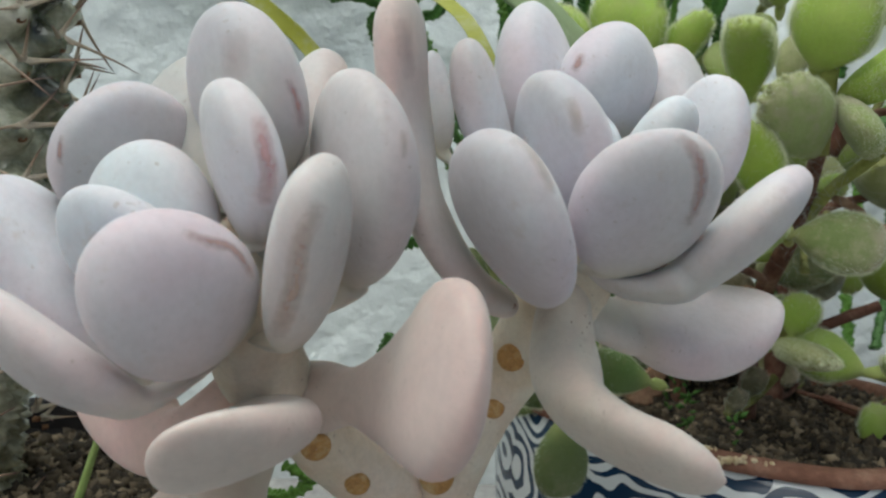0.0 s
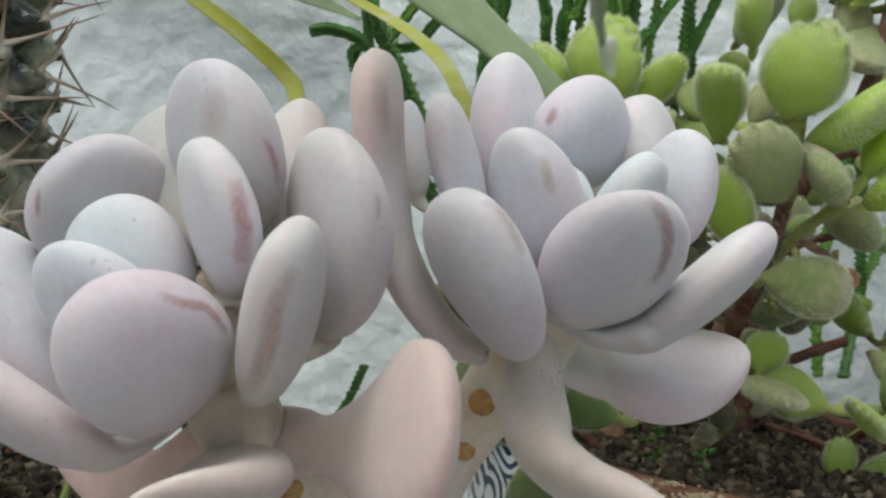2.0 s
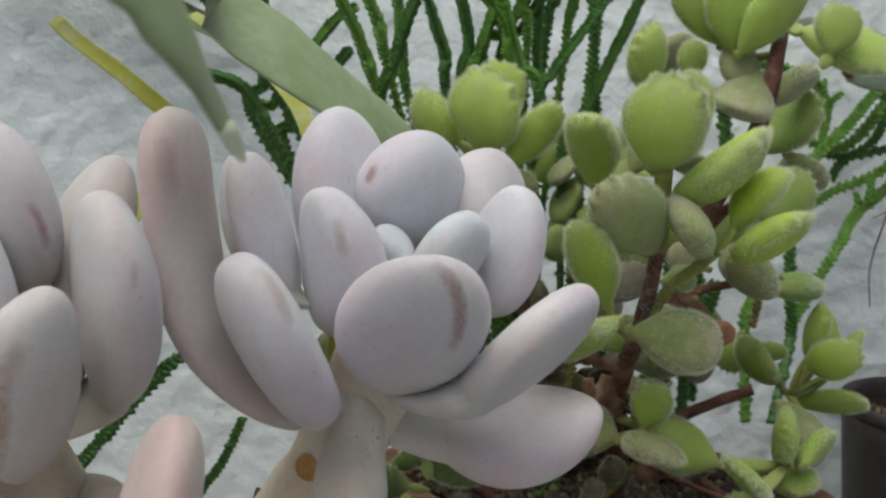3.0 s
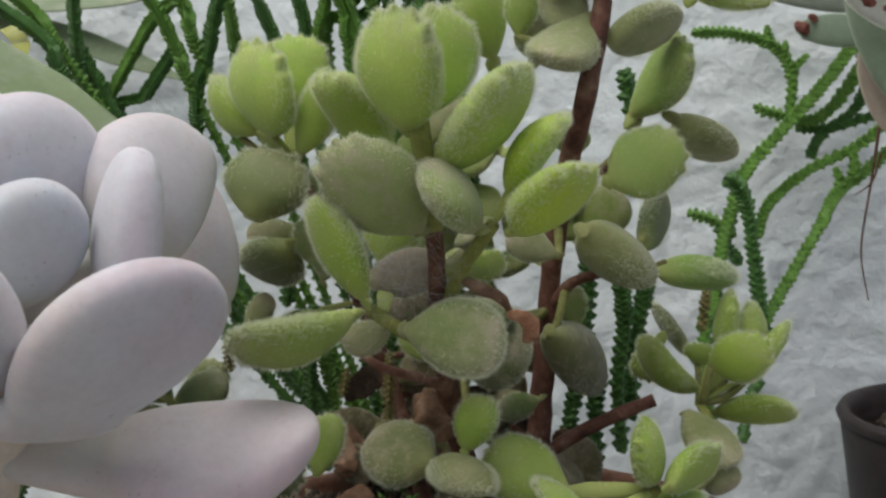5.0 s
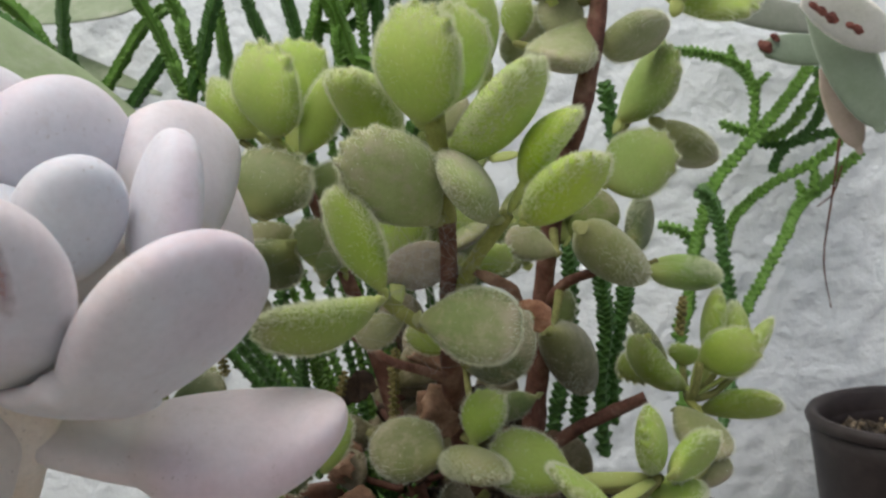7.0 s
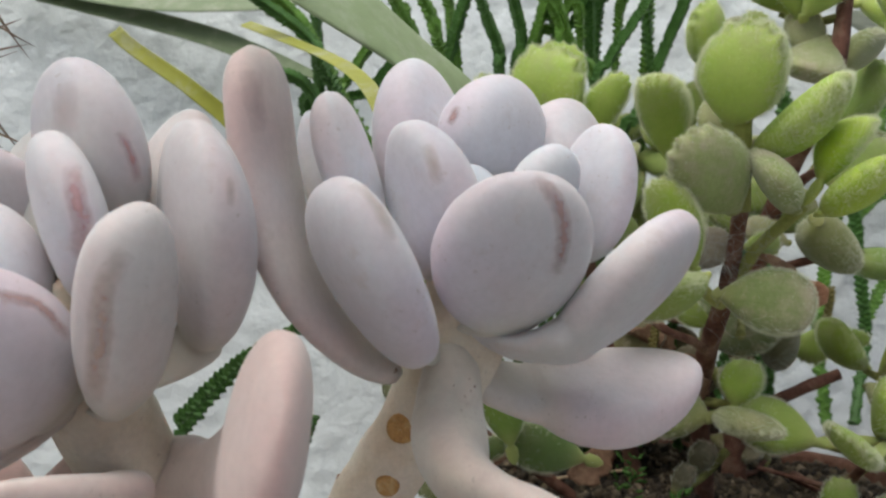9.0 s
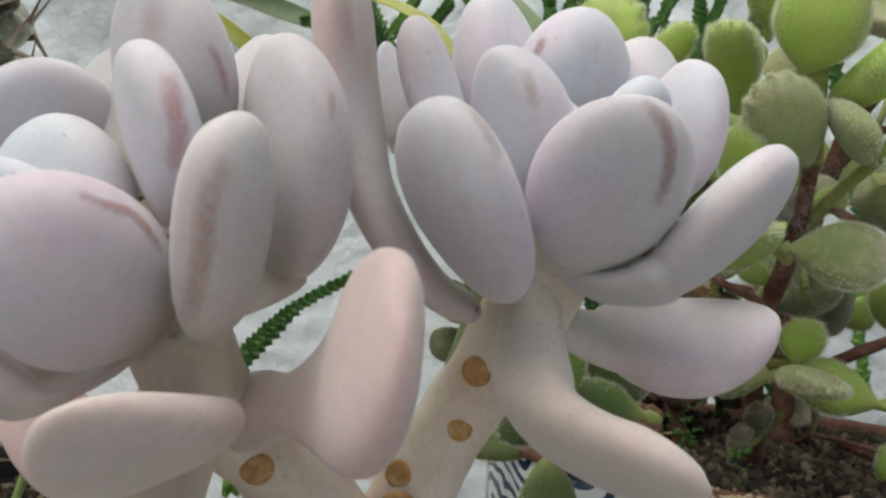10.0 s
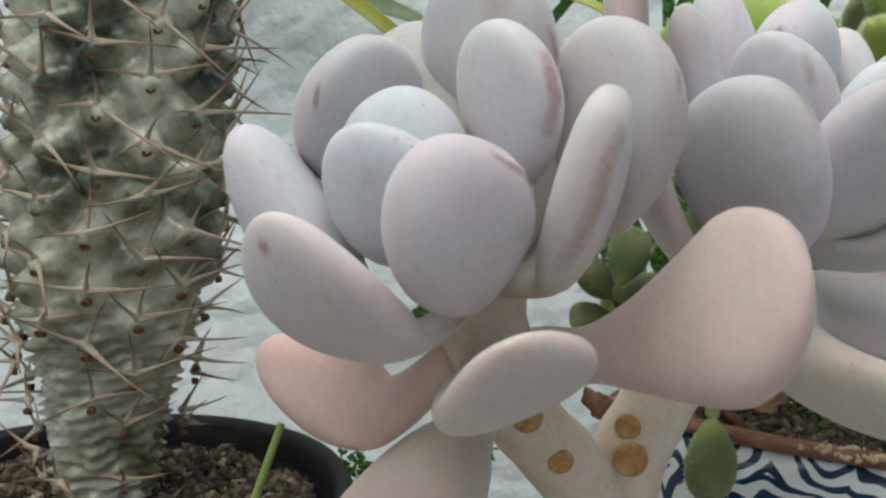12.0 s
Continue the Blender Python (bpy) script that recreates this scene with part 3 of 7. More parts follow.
# ---- pots and soil ----
GLAZED_AT, BLACK_AT, MINI_AT = (0.083, 0.2570, 0.0), (-0.119, 0.166, 0.0), (0.225, 0.353, 0.0)
TIPPED = (-0.05, -0.085)


def egg(v):
    """The outline of the glazed pot: an uneven oval, as a share of its radius."""
    c, s = math.cos(v), math.sin(v)
    return ((abs(c) / (1.22 if c < 0 else 0.92)) ** 1.65 + (abs(s) / (1.02 if s < 0 else 0.80)) ** 1.65) ** (-1 / 1.65)


pot("glazed_pot", GLAZED_AT, 0.0645, 0.048, 0.108, 0.006, GLAZE, RIM, "white glazed pot with dark blue contour lines and terracotta rim", lip=0.003, belly=0.008, slant=TIPPED, oval=egg)
earth(GLAZED_AT, 0.0585, 0.1035, 13000, 3, "potting_soil", "dark brown potting soil in the blue and white pot", TIPPED, egg)
pot("black_pot", BLACK_AT, 0.055, 0.042, 0.116, 0.0022, BLACK, BLACK, "round black plastic nursery pot with soil")
earth(BLACK_AT, 0.0525, 0.108, 12000, 5, "cactus_soil", "crumbly brown soil in the black plastic pot")
pot("small_pot", MINI_AT, 0.038, 0.029, 0.104, 0.003, BROWN, BROWN, "small dark brown plastic pot close to the wall")
earth(MINI_AT, 0.0345, 0.092, 1200, 7, "small_pot_soil", "dark soil with grit in the small pot")
pot("hidden_pot", (-0.012, 0.158, 0.0), 0.036, 0.028, 0.06, 0.003, RIM, RIM, "low terracotta pot under the pale succulent")
earth((-0.012, 0.158, 0.0), 0.0325, 0.052, 200, 9, "succulent_soil", "brown soil round the pale stem")

# ---- the pale succulent ----
PALE = thing("pale_succulent", (-0.012, 0.158, 0.052), "pale lilac moonstone succulent with two rosettes of plump powdery leaves", "succulent")
STEM_R = tube("stem", [(0.016, 0.155, 0.186), (0.015, 0.1545, 0.170), (0.010, 0.157, 0.158), (0.003, 0.161, 0.147), (-0.005, 0.161, 0.134), (-0.011, 0.159, 0.115), (-0.012, 0.158, 0.050)],
              [0.006, 0.0078, 0.0075, 0.0068, 0.007, 0.0078, 0.008], STALK, PALE, "thick pale peach stem", segs=20, count=60, lumps=0.0007)
STEM_L = tube("stem", [(-0.042, 0.126, 0.182), (-0.038, 0.129, 0.165), (-0.036, 0.137, 0.152), (-0.030, 0.147, 0.139), (-0.021, 0.153, 0.127), (-0.012, 0.158, 0.110)],
              [0.006, 0.0075, 0.0072, 0.0065, 0.007, 0.007], STALK, PALE, "thick pale peach stem", segs=20, count=50, lumps=0.0007)

STEM_R.color = STEM_L.color = (0.83, 0.76, 0.66, 1)


def scar(place, facing, radius, stem):
    """A round leaf scar on a stem: a low disc with a raised lip and a dimple."""
    tree = BVHTree.FromPolygons([v.co for v in stem.data.vertices], [tuple(p.vertices) for p in stem.data.polygons])
    f = Vector(facing).normalized()
    hit = tree.ray_cast(Vector(place) + f * 0.03, -f)
    if hit[0]:
        place = hit[0]
        f = (hit[1] + f).normalized()
        place = place + f * radius * 0.22
    u = f.orthogonal().normalized()
    v = f.cross(u)
    verts, faces = [], []
    for r, h in ((1.08, -0.32), (0.98, -0.02), (0.8, 0.04), (0.6, -0.05), (0.2, -0.04), (0.02, 0.03)):
        for j in range(20):
            a = 2 * math.pi * j / 20
            verts.append(Vector(place) + (u * math.cos(a) + v * math.sin(a)) * radius * r + f * radius * h)
    for i in range(5):
        for j in range(20):
            k = (j + 1) % 20
            faces.append((i * 20 + j, i * 20 + k, (i + 1) * 20 + k, (i + 1) * 20 + j))
    return under(obj("leaf_scar", verts, faces, SCAR, None, "round orange leaf scar"), stem)


scar((0.0040, 0.1534, 0.1527), (0.1, -1, 0.1), 0.0025, STEM_R)
scar((0.0013, 0.1534, 0.1420), (0.15, -1, 0.0), 0.0020, STEM_R)
scar((-0.0093, 0.1494, 0.1287), (0.05, -1, 0.0), 0.0031, STEM_R)
scar((-0.0100, 0.1508, 0.1350), (-0.1, -1, 0.2), 0.0024, STEM_R)
scar((-0.0293, 0.1393, 0.1407), (0.1, -1, -0.1), 0.0025, STEM_L)
scar((-0.0232, 0.1443, 0.1313), (0.0, -1, 0.0), 0.0022, STEM_L)

LILAC, MIST, CORAL, ROSE, SHADED_LILAC = (0.66, 0.662, 0.702), (0.635, 0.675, 0.725), (0.80, 0.575, 0.52), (0.665, 0.64, 0.66), (0.575, 0.572, 0.60)
BLUSH = (0.665, 0.558, 0.505)
LEAVES = {}


def blushed(leaf, rows, segs):
    """Pink pigment along the margins of a leaf built of rings."""
    rim = [max(abs(math.cos(2 * math.pi * j / segs)) ** 4 * min(1.0, i / rows * 1.6), max(0.0, (i / rows - 0.8) * 4)) for i in range(rows) for j in range(segs)]
    leaf.data.attributes.new("edge", "FLOAT", "POINT").data.foreach_set("value", rim)
    return leaf


def pale_leaf(key, c, ax, nor, a, b, t, colour, node, bend=0.0, neck=0.32, boxy=2.0, obovate=0.0, sway=0.0, full=2.0):
    LEAVES[key] = plump("leaf", c, ax, nor, a, b, t, FARINA, PALE, colour, node, neck=neck, segs=32, count=40, bend=bend, boxy=boxy, obovate=obovate, sway=sway, full=full)


pale_leaf("R1", (0.0234, 0.1351, 0.183), (0.099, -0.564, 0.82), (-0.242, 0.785, 0.57), 0.0147, 0.0119, 0.0053, LILAC, (0.0151, 0.1546, 0.1717), bend=0.0006, neck=0.5, boxy=2.05, obovate=0.09, sway=-0.0003, full=2.00)
pale_leaf("R2", (0.0035, 0.1323, 0.1808), (-0.058, -0.768, 0.637), (0.801, 0.346, 0.489), 0.0182, 0.0138, 0.0054, LILAC, (0.0133, 0.1553, 0.166), bend=0.0020, neck=0.5, boxy=1.80, obovate=0.02, sway=0.0001, full=2.52)
pale_leaf("R3", (0.0404, 0.1472, 0.1757), (0.728, 0, 0.685), (-0.64, 0.358, 0.68), 0.0169, 0.0141, 0.0046, (0.66, 0.65, 0.675), (0.015, 0.1545, 0.17), bend=0.0010, neck=0.84, boxy=1.90, obovate=0.31, sway=-0.0005, full=2.42)
pale_leaf("R4", (0.041, 0.1722, 0.1539), (0.969, 0.245, 0.026), (0.259, 0.345, -0.902), 0.0180, 0.0136, 0.0065, (0.70, 0.635, 0.645), (0.013, 0.1555, 0.163), bend=-0.0044, neck=0.65, boxy=1.80, obovate=-0.11, sway=-0.0012, full=2.58)
pale_leaf("R6", (0.0108, 0.1429, 0.1917), (0.046, -0.343, 0.938), (0.838, 0.524, 0.151), 0.0127, 0.0103, 0.0056, (0.65, 0.665, 0.715), (0.0158, 0.1549, 0.183), bend=-0.0022, neck=0.5, boxy=1.81, obovate=0.09, sway=0.0008, full=2.38)
pale_leaf("R7", (-0.0013, 0.1436, 0.1967), (-0.299, -0.02, 0.954), (0.934, -0.21, 0.288), 0.0126, 0.0059, 0.0038, LILAC, (0.0158, 0.1549, 0.1833), bend=0.0007, neck=0.5, boxy=2.43, obovate=0.21, sway=0.0001, full=2.28)
pale_leaf("R8", (0.0094, 0.1647, 0.1968), (-0.159, 0.154, 0.975), (-0.946, 0.26, -0.195), 0.0201, 0.0152, 0.0070, LILAC, (0.0154, 0.1547, 0.1757), bend=-0.0010, neck=0.5, boxy=1.90, obovate=0.09, sway=-0.0003, full=1.97)
pale_leaf("R9", (0.0209, 0.1628, 0.2018), (0.348, 0.008, 0.937), (-0.739, 0.618, 0.269), 0.0112, 0.0121, 0.0069, LILAC, (0.016, 0.155, 0.186), bend=0.0006, neck=0.5, boxy=1.87, obovate=-0.09, sway=-0.0002, full=1.91)
pale_leaf("R10", (0.0348, 0.1735, 0.1980), (0.119, 0.655, 0.746), (0.861, -0.442, 0.251), 0.0129, 0.0106, 0.0065, ROSE, (0.0154, 0.1547, 0.1763), bend=0.0007, neck=0.5, boxy=2.30, obovate=-0.03, sway=0.0027, full=1.98)
pale_leaf("R11", (0.0374, 0.1599, 0.1913), (0.338, -0.188, 0.922), (-0.755, -0.64, 0.147), 0.0124, 0.0086, 0.0045, LILAC, (0.0156, 0.1548, 0.1801), bend=-0.0005, neck=0.5, boxy=2.32, obovate=-0.10, sway=-0.0014, full=2.93)
pale_leaf("R12", (0.0278, 0.1509, 0.191), (0.343, -0.457, 0.821), (-0.731, 0.419, 0.538), 0.0099, 0.0082, 0.0043, MIST, (0.0157, 0.1549, 0.1819), bend=0.0005, neck=0.5, boxy=2.01, obovate=0.12, sway=0.0000, full=2.40)
pale_leaf("R13", (0.0194, 0.1517, 0.1913), (-0.278, -0.511, 0.814), (0.951, -0.029, 0.307), 0.0071, 0.0050, 0.0026, MIST, (0.016, 0.155, 0.1854), bend=-0.0016, neck=0.5, boxy=1.90, obovate=0.01, sway=-0.0006, full=1.99)
pale_leaf("L1", (-0.0402, 0.1069, 0.1749), (-0.299, -0.722, 0.623), (0.761, -0.575, -0.3), 0.0139, 0.0109, 0.0067, (0.655, 0.628, 0.658), (-0.0386, 0.1286, 0.1674), bend=-0.0019, neck=0.5, boxy=1.84, obovate=0.01, sway=-0.0002, full=2.06)
pale_leaf("L2", (-0.0242, 0.1116, 0.1788), (0.225, -0.363, 0.904), (0.938, -0.17, -0.301), 0.0146, 0.0077, 0.0044, (0.65, 0.635, 0.62), (-0.038, 0.129, 0.165), bend=-0.0009, neck=0.5, boxy=3.40, obovate=0.10, sway=0.0012, full=2.75)
pale_leaf("L3", (-0.0193, 0.1268, 0.1873), (0.175, -0.344, 0.923), (0.824, 0.564, 0.054), 0.0171, 0.0131, 0.0053, (0.65, 0.625, 0.635), (-0.0382, 0.1288, 0.1659), bend=-0.0009, neck=0.5, boxy=1.97, obovate=0.17, sway=0.0000, full=2.26)
pale_leaf("L4", (-0.0339, 0.1186, 0.1907), (-0.092, -0.228, 0.969), (0.818, 0.537, 0.204), 0.0121, 0.0100, 0.0042, LILAC, (-0.0411, 0.1267, 0.1783), bend=-0.0002, neck=0.5, boxy=1.80, obovate=0.17, sway=0.0009, full=2.52)
# L5 and L6: the shade on these two is put into a darker colour
pale_leaf("L5", (-0.0365, 0.13, 0.2002), (-0.21, -0.035, 0.977), (-0.68, -0.713, -0.172), 0.0134, 0.0120, 0.0062, SHADED_LILAC, (-0.042, 0.126, 0.182), bend=0.0003, neck=0.5, boxy=2.15, obovate=-0.02, sway=0.0002, full=2.13)
pale_leaf("L6", (-0.055, 0.1306, 0.1901), (-0.279, -0.539, 0.795), (0.666, -0.705, -0.244), 0.0128, 0.0116, 0.0064, SHADED_LILAC, (-0.0414, 0.1264, 0.1795), bend=0.0026, neck=0.5, boxy=1.95, obovate=0.01, sway=0.0003, full=2.08)
pale_leaf("L7", (-0.0483, 0.1214, 0.1834), (-0.388, 0.045, 0.921), (0.229, 0.972, 0.049), 0.0105, 0.0097, 0.0062, MIST, (-0.0406, 0.127, 0.1762), bend=-0.0002, neck=0.5, boxy=2.21, obovate=-0.02, sway=-0.0008, full=2.14)
pale_leaf("L8", (-0.0498, 0.116, 0.1784), (-0.449, -0.37, 0.813), (0.109, 0.881, 0.461), 0.0116, 0.0092, 0.0041, MIST, (-0.0396, 0.1278, 0.1717), bend=0.0012, neck=0.5, boxy=1.96, obovate=-0.08, sway=0.0011, full=2.09)
pale_leaf("L9", (-0.0635, 0.1234, 0.1724), (-0.504, -0.056, 0.862), (-0.863, 0.062, -0.501), 0.0183, 0.0105, 0.0062, LILAC, (-0.0377, 0.1303, 0.1628), bend=-0.0010, neck=0.45, boxy=2.25, obovate=0.05, sway=0.0020, full=2.00)
pale_leaf("L10", (-0.0575, 0.108, 0.1656), (-0.673, -0.284, 0.683), (0.439, 0.589, 0.678), 0.0141, 0.0124, 0.0041, (0.665, 0.615, 0.61), (-0.0380, 0.1295, 0.1648), bend=0.0021, neck=0.7, boxy=2.04, obovate=0.03, sway=-0.0018, full=1.90)
pale_leaf("L11", (-0.063, 0.1417, 0.1447), (-0.761, 0.623, 0.177), (-0.616, -0.781, 0.103), 0.0182, 0.0086, 0.0054, CORAL, (-0.0370, 0.1330, 0.1572), bend=0.0014, neck=0.78, boxy=1.82, obovate=-0.02, sway=0.0007, full=2.04)
pale_leaf("L12", (-0.034, 0.109, 0.1548), (0.097, -0.947, 0.305), (0.389, -0.245, -0.888), 0.0182, 0.0114, 0.0042, (0.66, 0.59, 0.54), (-0.036, 0.137, 0.152), bend=-0.0048, neck=0.5, boxy=1.91, obovate=-0.05, sway=-0.0018, full=1.99)
pale_leaf("L14", (-0.0543, 0.1218, 0.1207), (-0.531, -0.48, -0.698), (-0.526, -0.459, 0.716), 0.0295, 0.0135, 0.0077, (0.70, 0.60, 0.53), (-0.036, 0.137, 0.152), neck=0.5)
pale_leaf("L15", (-0.0329, 0.1418, 0.1858), (0.169, 0.459, 0.872), (-0.864, -0.357, 0.355), 0.0241, 0.0140, 0.0075, (0.60, 0.575, 0.56), (-0.0378, 0.1296, 0.1639), neck=0.5)
pale_leaf("L16", (-0.0455, 0.1373, 0.185), (-0.249, 0.4, 0.882), (-0.466, -0.848, 0.253), 0.0231, 0.0149, 0.0086, (0.52, 0.53, 0.50), (-0.038, 0.129, 0.1652), neck=0.5)
pale_leaf("R16", (0.0323, 0.1947, 0.1883), (-0.167, -0.027, 0.986), (0.151, -0.989, -0.001), 0.0156, 0.0060, 0.0033, ROSE, (0.0152, 0.1546, 0.1733), bend=0.0003, neck=0.5, boxy=1.96, obovate=-0.07, sway=-0.0010, full=2.00)
pale_leaf("R15", (-0.0099, 0.158, 0.1982), (-0.115, 0.155, 0.981), (0.04, -0.986, 0.16), 0.0095, 0.0030, 0.0017, LILAC, (0.016, 0.155, 0.186), neck=0.5)


def long_leaf(points, normals, wide, thick, tail, colour, label, foot=3):
    """A leaf that bends along its length, with a rounded end."""
    count, segs = 44, 32
    c = curve(points, count)
    end = [math.sqrt(max(0.0, 1 - max(0.0, (i - (count - 1 - tail)) / (tail + 0.03)) ** 2.3)) for i in range(count)]
    end = [e * math.sqrt(max(0.0, 1 - max(0.0, (foot - i) / (foot + 0.05)) ** 2.3)) for i, e in enumerate(end)]
    w = [q.x * e for q, e in zip(curve([(x, 0, 0) for x in wide], count), end)]
    h = [q.x * e for q, e in zip(curve([(x, 0, 0) for x in thick], count), end)]
    return blushed(under(obj("leaf", *rings(c, normals, w, h, segs, soft=0.85), FARINA, None, label, colour=colour), PALE), count, segs)


# the leaf that hangs out of the rosette and turns forward over the pot
LEAVES["R5"] = long_leaf([(0.0155, 0.1565, 0.179), (0.0136, 0.1522, 0.1665), (0.0128, 0.1470, 0.1585), (0.0132, 0.1413, 0.1537), (0.0152, 0.1346, 0.1508), (0.0206, 0.1299, 0.148), (0.0275, 0.1262, 0.1462), (0.035, 0.1214, 0.1449)],
                         [(0.993, -0.077, -0.09), (0.471, 0.535, 0.701)], [0.0050, 0.0053, 0.0056, 0.0060, 0.0072, 0.0084, 0.0088, 0.0086], [0.0044, 0.0044, 0.0055, 0.0060, 0.0046, 0.0037, 0.0036, 0.0036], 8, (0.70, 0.655, 0.585), "long pale leaf hanging forward over the pot rim")
# the long curved leaf between the rosettes, and the broad axe-shaped one that curls forward
LEAVES["BOW"] = long_leaf([(0.0048, 0.1502, 0.1629), (-0.0017, 0.147, 0.167), (-0.0074, 0.1435, 0.175), (-0.0116, 0.1404, 0.1851), (-0.0138, 0.1407, 0.1982), (-0.0144, 0.1397, 0.2086), (-0.015, 0.1387, 0.2158)],
                          [(0.869, 0.104, 0.479), (0.943, -0.211, 0.249)], [0.0032, 0.0057, 0.0095, 0.0113, 0.0105, 0.0094, 0.0084], [0.002, 0.0025, 0.0029, 0.0031, 0.0034, 0.0037, 0.0046], 11, (0.66, 0.60, 0.58), "long curved peach leaf")
LEAVES["L13"] = long_leaf([(-0.0328, 0.1402, 0.1492), (-0.0268, 0.1348, 0.1512), (-0.0210, 0.1286, 0.1539), (-0.0155, 0.1215, 0.1572), (-0.0103, 0.1136, 0.1612), (-0.0054, 0.1049, 0.1658), (-0.0007, 0.0953, 0.1711)],
                          [(0.818, 0.375, -0.436), (0.94, 0.283, -0.189)], [0.0061, 0.0060, 0.0046, 0.007, 0.0104, 0.0133, 0.0131], [0.0044, 0.0037, 0.0029, 0.0026, 0.0036, 0.0050, 0.0041], 10, BLUSH, "broad axe-shaped peach leaf")


def rubbed(key, points, width, mat):
    """A streak where the bloom is rubbed off: a thin patch that lies on the leaf and wears out towards its edges."""
    leaf = LEAVES[key]
    tree = BVHTree.FromPolygons([v.co for v in leaf.data.vertices], [tuple(p.vertices) for p in leaf.data.polygons])
    rows, across = 22, 9
    c = curve(points, rows)
    verts, faces, worn = [], [], []
    for i, p in enumerate(c):
        tang = (c[min(i + 1, rows - 1)] - c[max(i - 1, 0)]).normalized()
        hit, nor, _, _ = tree.find_nearest(p)
        side = tang.cross(nor).normalized()
        ends = math.sin(math.pi * (i + 0.3) / (rows - 0.4)) ** 0.5
        for m in range(across):
            k = 2 * m / (across - 1) - 1
            q, n2, _, _ = tree.find_nearest(hit + side * (width * 0.75 * k))
            verts.append(q + n2 * (0.00008 if abs(k) < 1 else 0.00001))
            worn.append(max(0.0, 1 - abs(k) ** 1.5) * ends)
    for i in range(rows - 1):
        for m in range(across - 1):
            faces.append((i * across + m, i * across + m + 1, (i + 1) * across + m + 1, (i + 1) * across + m))
    ob = obj("rub_mark", verts, faces, mat, None, "streak with the bloom rubbed off", colour=leaf.color[:3])
    ob.data.attributes.new("worn", "FLOAT", "POINT").data.foreach_set("value", worn)
    ob.parent = leaf


rubbed("R1", [(0.0265, 0.1271, 0.1948), (0.0293, 0.1274, 0.1922), (0.0305, 0.1283, 0.1889), (0.0305, 0.1301, 0.1846), (0.0295, 0.132, 0.1809)], 0.0021, RUB)
rubbed("R6", [(0.0116, 0.1342, 0.2), (0.0125, 0.133, 0.1972), (0.0132, 0.1329, 0.194)], 0.0017, TANRUB)
rubbed("L4", [(-0.0297, 0.1114, 0.1981), (-0.0287, 0.1096, 0.1944), (-0.0281, 0.1098, 0.1908), (-0.0294, 0.1111, 0.1863)], 0.0022, REDRUB)
rubbed("L1", [(-0.0368, 0.1013, 0.1846), (-0.0344, 0.1029, 0.1832), (-0.0324, 0.1057, 0.1819), (-0.0311, 0.1076, 0.1793), (-0.0306, 0.1093, 0.1771)], 0.0014, RUB)
rubbed("L2", [(-0.0200, 0.1035, 0.188), (-0.0224, 0.1021, 0.1838), (-0.0235, 0.1032, 0.1784), (-0.0248, 0.1045, 0.1752), (-0.0261, 0.1061, 0.1724), (-0.0278, 0.1087, 0.1692)], 0.0025, PINKRUB)
rubbed("R2", [(0.0029, 0.1209, 0.1948), (0.0054, 0.1192, 0.193), (0.0074, 0.118, 0.19), (0.0085, 0.1177, 0.1874)], 0.0018, TANRUB)
rubbed("R9", [(0.0151, 0.1541, 0.2071), (0.0144, 0.1532, 0.2052), (0.0136, 0.1533, 0.204)], 0.0016, RUB)
rubbed("L5", [(-0.0284, 0.1216, 0.2026), (-0.0273, 0.1224, 0.1996), (-0.0269, 0.1235, 0.1957)], 0.0013, REDRUB)
rubbed("L5", [(-0.0362, 0.1221, 0.2092), (-0.0354, 0.1213, 0.2055), (-0.0362, 0.1216, 0.2023)], 0.0042, SOFTRUB)
rubbed("L3", [(-0.0117, 0.1155, 0.1961), (-0.0114, 0.1149, 0.194), (-0.0114, 0.1145, 0.1922)], 0.0010, TANRUB)
rubbed("L6", [(-0.0602, 0.1203, 0.1948), (-0.0607, 0.1202, 0.1925), (-0.061, 0.1206, 0.1905)], 0.0009, RUB)
rubbed("BOW", [(-0.0137, 0.1332, 0.2116), (-0.0127, 0.1325, 0.2067), (-0.0122, 0.1331, 0.2025)], 0.0035, SOFTRUB)
rubbed("L10", [(-0.0653, 0.1029, 0.1739), (-0.0641, 0.1018, 0.173), (-0.0635, 0.1015, 0.172)], 0.0022, REDRUB)

def pock(key, place, size):
    """A small dark pit in the skin of a leaf."""
    leaf = LEAVES[key]
    tree = BVHTree.FromPolygons([v.co for v in leaf.data.vertices], [tuple(p.vertices) for p in leaf.data.polygons])
    at, nor, _, _ = tree.find_nearest(Vector(place))
    turn = nor.to_track_quat("Z", "Y").to_matrix().to_4x4()
    bm = bmesh.new()
    bmesh.ops.create_icosphere(bm, subdivisions=2, radius=size * 0.7, matrix=Matrix.Translation(at) @ turn @ Matrix.Diagonal((1.0, 1.3, 0.22, 1)))
    for v in bm.verts:
        v.co += noise.noise_vector(v.co * 1500) * size * 0.3
    me = bpy.data.meshes.new("pock")
    bm.to_mesh(me)
    bm.free()
    me.materials.append(DRY)
    new("pock", me).parent = leaf


for place, size in (((0.0046, 0.1465, 0.1643), 0.00045), ((0.0042, 0.146, 0.1640), 0.00025), ((0.0030, 0.145, 0.1648), 0.0002)):
    pock("BOW", place, size)
for place, size in (((0.0157, 0.1455, 0.1625), 0.00022), ((0.0160, 0.1455, 0.1612), 0.00034), ((0.0150, 0.145, 0.1600), 0.00018), ((0.0145, 0.144, 0.1588), 0.0002), ((0.0138, 0.1445, 0.1612), 0.00016)):
    pock("R5", place, size)

